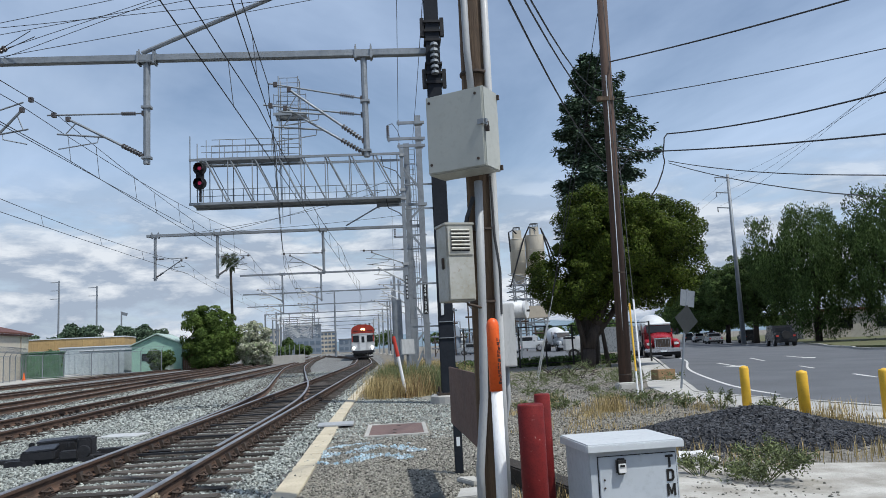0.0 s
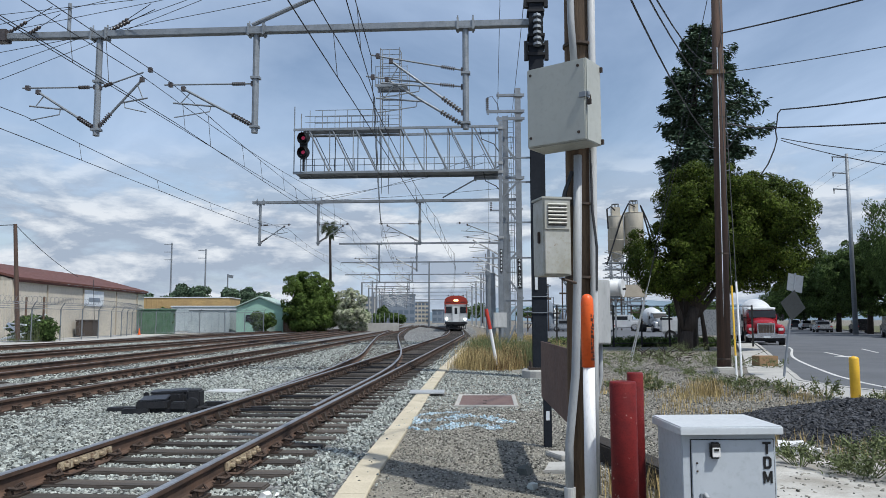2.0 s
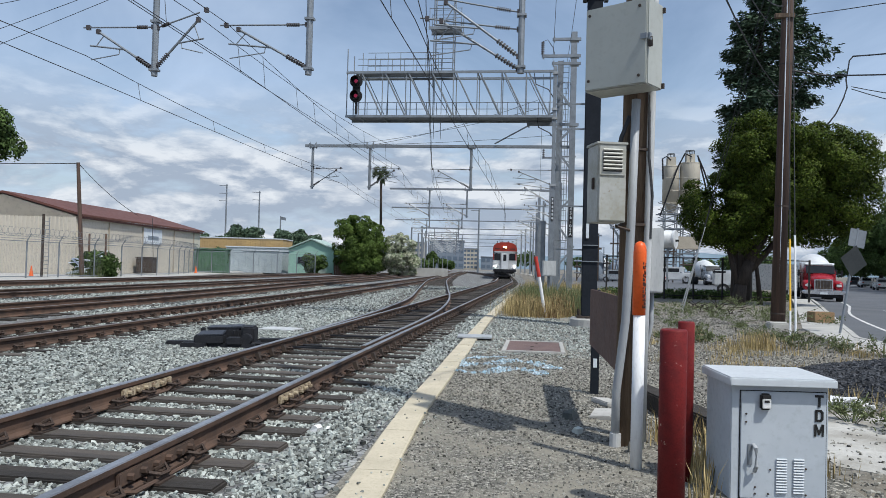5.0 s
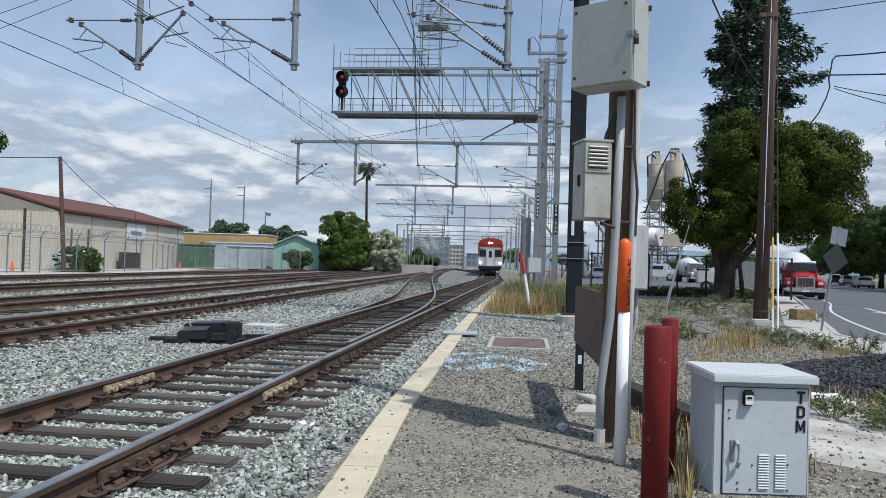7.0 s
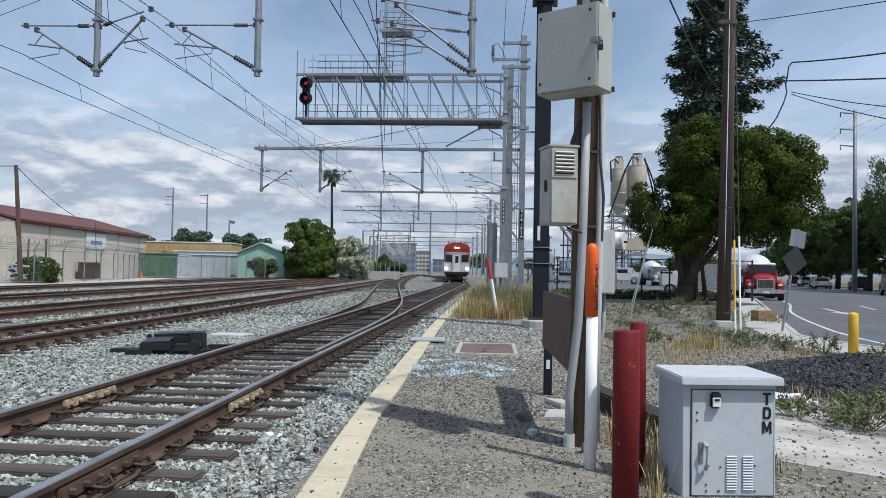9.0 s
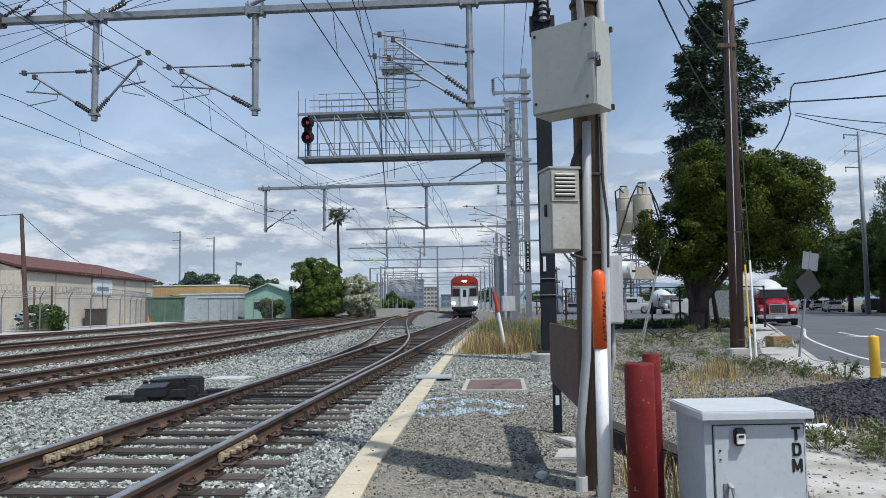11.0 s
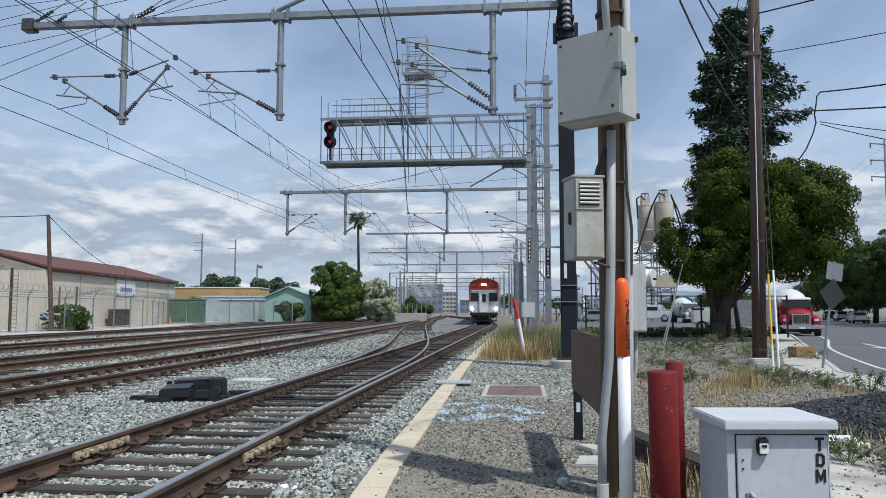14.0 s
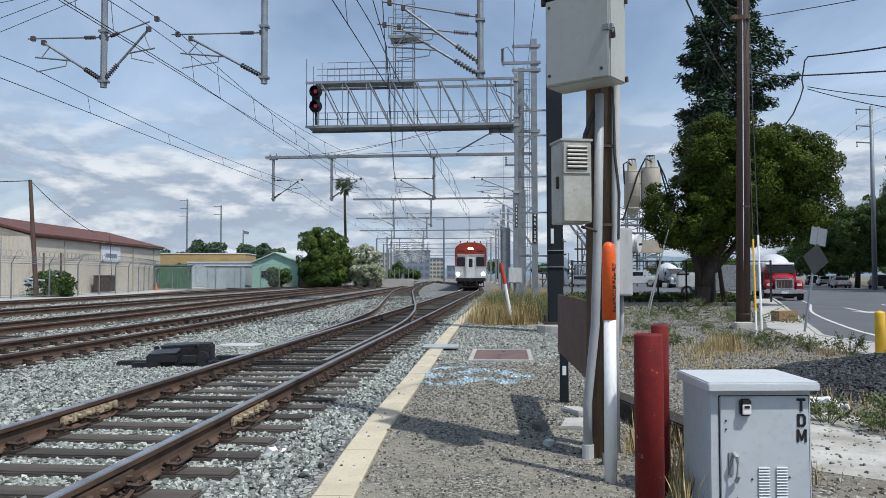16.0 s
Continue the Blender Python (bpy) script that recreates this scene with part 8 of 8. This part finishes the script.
for a, b in zip(FENCE_FAR, FENCE_FAR[1:]):
    for i in range(22):
        for z0, z1 in ((0.1, 2.35), (2.35, 0.1)):
            p, q = a.lerp(b, i / 22), a.lerp(b, min((i + 1.6) / 22, 1))
            k = len(vs)
            vs += [(p.x, p.y, z0), (p.x + 0.008, p.y, z0), (q.x + 0.008, q.y, z1), (q.x, q.y, z1)]
            fs.append((k, k + 1, k + 2, k + 3))
mesh_ob = new("wire_mesh", cloud_mesh("wire_mesh", vs, fs, "galv_far"))
mesh_ob.parent = ff
tagged(mesh_ob, kind="stuff")

lp = thing("utility_pole", "dark leaning wooden pole beside the beige shed", "utility pole", (-32.5, 50, 0))
part("pole", rod(B(), (0, 0, -0.1), (-0.62, 0, 8.15), 0.17, 10, 0.12), "pole_grey", lp)
wires("telephone_wires", "drooping wire on the pole beside the shed", [sag((-33.1, 50, 8.1), (-60, 48, 9.5), 0.6), sag((-33.1, 50, 8.1), (-36.4, 64, 5.3), 0.3), sag((-36.6, 67, 5.2), (-36.3, 67, 0.3), 0.0)], 0.03)
ld = thing("ladder_post", "tall dark post with a ladder in front of the shed", "post", (-33.0, 46.3, 0))
part("post", rod(B(), (0, 0, 0), (0, 0, 4.2), 0.09, 8), "iron", ld)
for i in range(14):
    part("rung", rod(B(), (0.05, 0, 0.3 + i * 0.26), (0.45, 0, 0.3 + i * 0.26), 0.018, 5), "galv_far", ld)
part("stile", rod(B(), (0.45, 0, 0), (0.45, 0, 4.0), 0.025, 5), "galv_far", ld)
lm = thing("lumber_pile", "stack of white timbers leaning by the pole", "timber", (-32.6, 51.0, 0))
g = random.Random(31)
for i in range(9):
    part("timber", box(B(), (0.12, 1.9, 0.1), (g.uniform(-0.8, 0.6), g.uniform(-0.4, 0.4), 0.25 + i * 0.16), (g.uniform(-24, 24), 0, g.uniform(30, 100)), bevel=0.01), "label", lm)
for x in (-0.2, 1.1):
    part("stake", rod(B(), (x, 0.2, 0), (x, 0.2, 3.1), 0.07, 6), "fence_wood", lm)
wb = thing("waste_bin", "dark rolling waste bin against the shed wall", "bin", (-36.2, 65.5, 0), 8)
part("body", box(B(), (1.5, 1.3, 1.35), (0, 0, 0.75), bevel=0.06), "iron", wb)
part("lid", box(B(), (1.6, 1.4, 0.1), (0, 0, 1.48), bevel=0.03), "iron", wb)
for x, y in ((-36.4, 76), (-33.9, 46.5)):
    cn = thing("traffic_cone", "orange traffic cone standing by the fence", "cone", (x, y, 0), group="cones")
    part("cone", lathe(B(), [(0.18, 0.0), (0.18, 0.04), (0.13, 0.05), (0.03, 0.72)], n=12), "cone", cn)

for x, z, arms in ((-65.6, 17.4, 3), (-58.4, 16.1, 2), (-53.7, 10.9, 0), (-12.5, 13.0, 1)):
    th = thing("power_pole", "thin grey power pole far beyond the tracks", "power pole", (x, 150, 0), group="distant poles")
    part("pole", rod(B(), (0, 0, 0), (0, 0, z), 0.22, 8, 0.14), "galv_far", th)
    for k in range(arms):
        part("arm", box(B(), (1.8, 0.12, 0.12), (-0.7, 0, z - 0.3 - k * 1.6)), "galv_far", th)
    if not arms:
        part("flag", box(B(), (1.1, 0.05, 0.6), (0.6, 0, z - 0.5), (0, 12, 0)), "galv_far", th, "small faded flag")
for i, (x, y, h, w) in enumerate(((-66, 150, 6.5, 3.0), (-60, 142, 8.6, 2.3), (-55.5, 140, 8.0, 2.6), (-50.5, 142, 7.4, 2.2), (-47, 141, 7.8, 2.4), (-43.5, 140, 7.0, 2.6), (-71, 150, 7, 3))):
    t = thing("far_tree", "small dark tree behind low buildings", "tree", (x, y, 0), group="distant trees")
    trunk(t, [(0, 0, 0), (0, 0, h * 0.8)], 0.2, 0.08)
    crown(t, many_blobs((0, 0, h * 0.75), (w, w, h * 0.28), 12, 200 + i, 0.4), 2600, 0.6, "leaf_dark", 200 + i)
for i, (x, y, h, w) in enumerate(((-30, 172, 4.2, 3.2), (-26, 168, 3.2, 2.6), (-34, 176, 3.6, 3.0), (-22.5, 178, 3.4, 2.4), (-38.5, 180, 4.4, 3.2), (-27.5, 190, 5.2, 2.0))):
    t = thing("far_tree", "low dark tree beside the distant tracks", "tree", (x, y, 0), group="distant trees")
    trunk(t, [(0, 0, 0), (0, 0, h * 0.7)], 0.2, 0.08)
    crown(t, many_blobs((0, 0, h * 0.55), (w, w, h * 0.42), 12, 240 + i, 0.4), 2600, 0.55, "leaf_mid", 240 + i)
bf = thing("board_fence", "brown wooden board fence beside the green shed", "fence", (-23.9, 90, 0))
for i in range(18):
    part("board", box(B(), (0.2, 0.03, 1.95), (-1.2 + i * 0.22, 0, 0.97)), "fence_wood", bf)
cwall = thing("low_wall", "pale grey low wall and fence by the tracks", "wall", (-14.8, 97, 0), 6)
part("wall", box(B(), (5.6, 0.2, 1.1), (0, 0, 0.55)), "concrete", cwall)
for i in range(10):
    part("post", box(B(), (0.08, 0.08, 2.4), (-2.7 + i * 0.6, 0.2, 1.2)), "galv_far", cwall)


for a, b, h in (((-19.8, 99), (-24.6, 132), 2.0), ((-24.8, 134), (-30.5, 172), 2.2), ((-31, 175), (-40, 235), 2.6)):
    d = Vector((b[0] - a[0], b[1] - a[1]))
    th = thing("low_wall", "pale grey concrete wall along the distant tracks", "wall", (*a, 0), math.degrees(math.atan2(-d.x, d.y)), group="trackside walls")
    n = int(d.length / 4)
    for i in range(n):
        part("panel", box(B(), (0.18, d.length / n - 0.05, h), (0, (i + 0.5) * d.length / n, h / 2)), "cream_wall", th)
        part("post", box(B(), (0.26, 0.26, h + 0.15), (0, i * d.length / n, h / 2)), "concrete", th)
for i in range(7):
    y = 152 + i * 20
    lm_ = thing("line_mast", "slim grey overhead line mast across the tracks", "line mast", (-18.3 - 0.115 * (y - 100), y, 0), group="line masts")
    part("mast", box(B(), (0.3, 0.3, 9.5), (0, 0, 4.75)), "galv_far", lm_)
    cantilever(lm_, (0.1, 0, 5.6), 1, 1.5, True, tie=(1.5, 1.9), diag=(0.2, 1.6))
    cantilever(lm_, (7.2, 0, 5.6), -1, 1.4, True, tie=(1.5, 1.9), diag=(0.2, 1.6))
    part("drop_tube", rod(B(), (7.2, 0, 5.5), (7.2, 0, 9.3), 0.08, 6), "galv_far", lm_)
    part("beam", box(B(), (7.6, 0.15, 0.16), (3.7, 0, 9.2)), "galv_far", lm_)


def far_block(x, y, w, d, h, mat, floors, cols, label):
    th = thing("distant_building", label, "building", (x, y, 0), 5, group="distant buildings")
    part("wall", box(B(), (w, d, h), (0, 0, h / 2)), mat, th)
    part("roof", box(B(), (w + 0.6, d + 0.6, 0.5), (0, 0, h + 0.25)), "galv_far", th)
    for f in range(floors):
        for c in range(cols):
            part("window", box(B(), (w / cols * 0.72, 0.2, h / floors * 0.5), (-w / 2 + (c + 0.5) * w / cols, -d / 2 - 0.05, (f + 0.55) * h / floors)), "far_glass", th)


# far_wall and far_glass carry the distance haze in their colour
far_block(-52.5, 420, 19, 14, 15.5, "far_wall", 4, 6, "distant office block tinted blue-grey for haze, with rows of windows")
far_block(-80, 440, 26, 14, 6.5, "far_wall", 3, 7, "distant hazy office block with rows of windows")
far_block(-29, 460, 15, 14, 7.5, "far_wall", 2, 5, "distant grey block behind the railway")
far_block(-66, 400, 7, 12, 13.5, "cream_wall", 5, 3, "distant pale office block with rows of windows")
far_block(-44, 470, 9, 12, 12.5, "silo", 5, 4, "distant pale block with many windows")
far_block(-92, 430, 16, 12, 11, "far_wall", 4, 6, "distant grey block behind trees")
g = random.Random(41)
for i in range(26):
    x = -150 + i * 13.5 + g.uniform(-4, 4)
    y = 330 + g.uniform(-30, 40)
    if -60 < x < -14:
        continue
    h = g.uniform(6, 11)
    t = thing("far_tree", "hazy tree on the far skyline", "tree", (x, y, 0), group="distant trees")
    trunk(t, [(0, 0, 0), (0, 0, h * 0.8)], 0.3, 0.1)
    crown(t, many_blobs((0, 0, h * 0.6), (6, 4, h * 0.42), 10, 300 + i, 0.45), 1500, 1.1, "leaf_mid", 300 + i)
bm = B()
g = np.random.default_rng(51)
hv = [(x, 2300 + 120 * math.sin(x * 0.002), 26 + 18 * math.sin(x * 0.0021 + 1) + 9 * math.sin(x * 0.0063) + (28 if x > 300 else 0)) for x in np.arange(-2200, 2300, 60)]
lo = [bm.verts.new((x, y, -5)) for x, y, z in hv]
hi = [bm.verts.new((x, y + 160, z)) for x, y, z in hv]
for i in range(len(hv) - 1):
    bm.faces.new((lo[i], lo[i + 1], hi[i + 1], hi[i]))
tagged(part("backdrop", bm, "hill"), "hills on the horizon with blue haze in their colour", "hills", kind="structure")


motions()
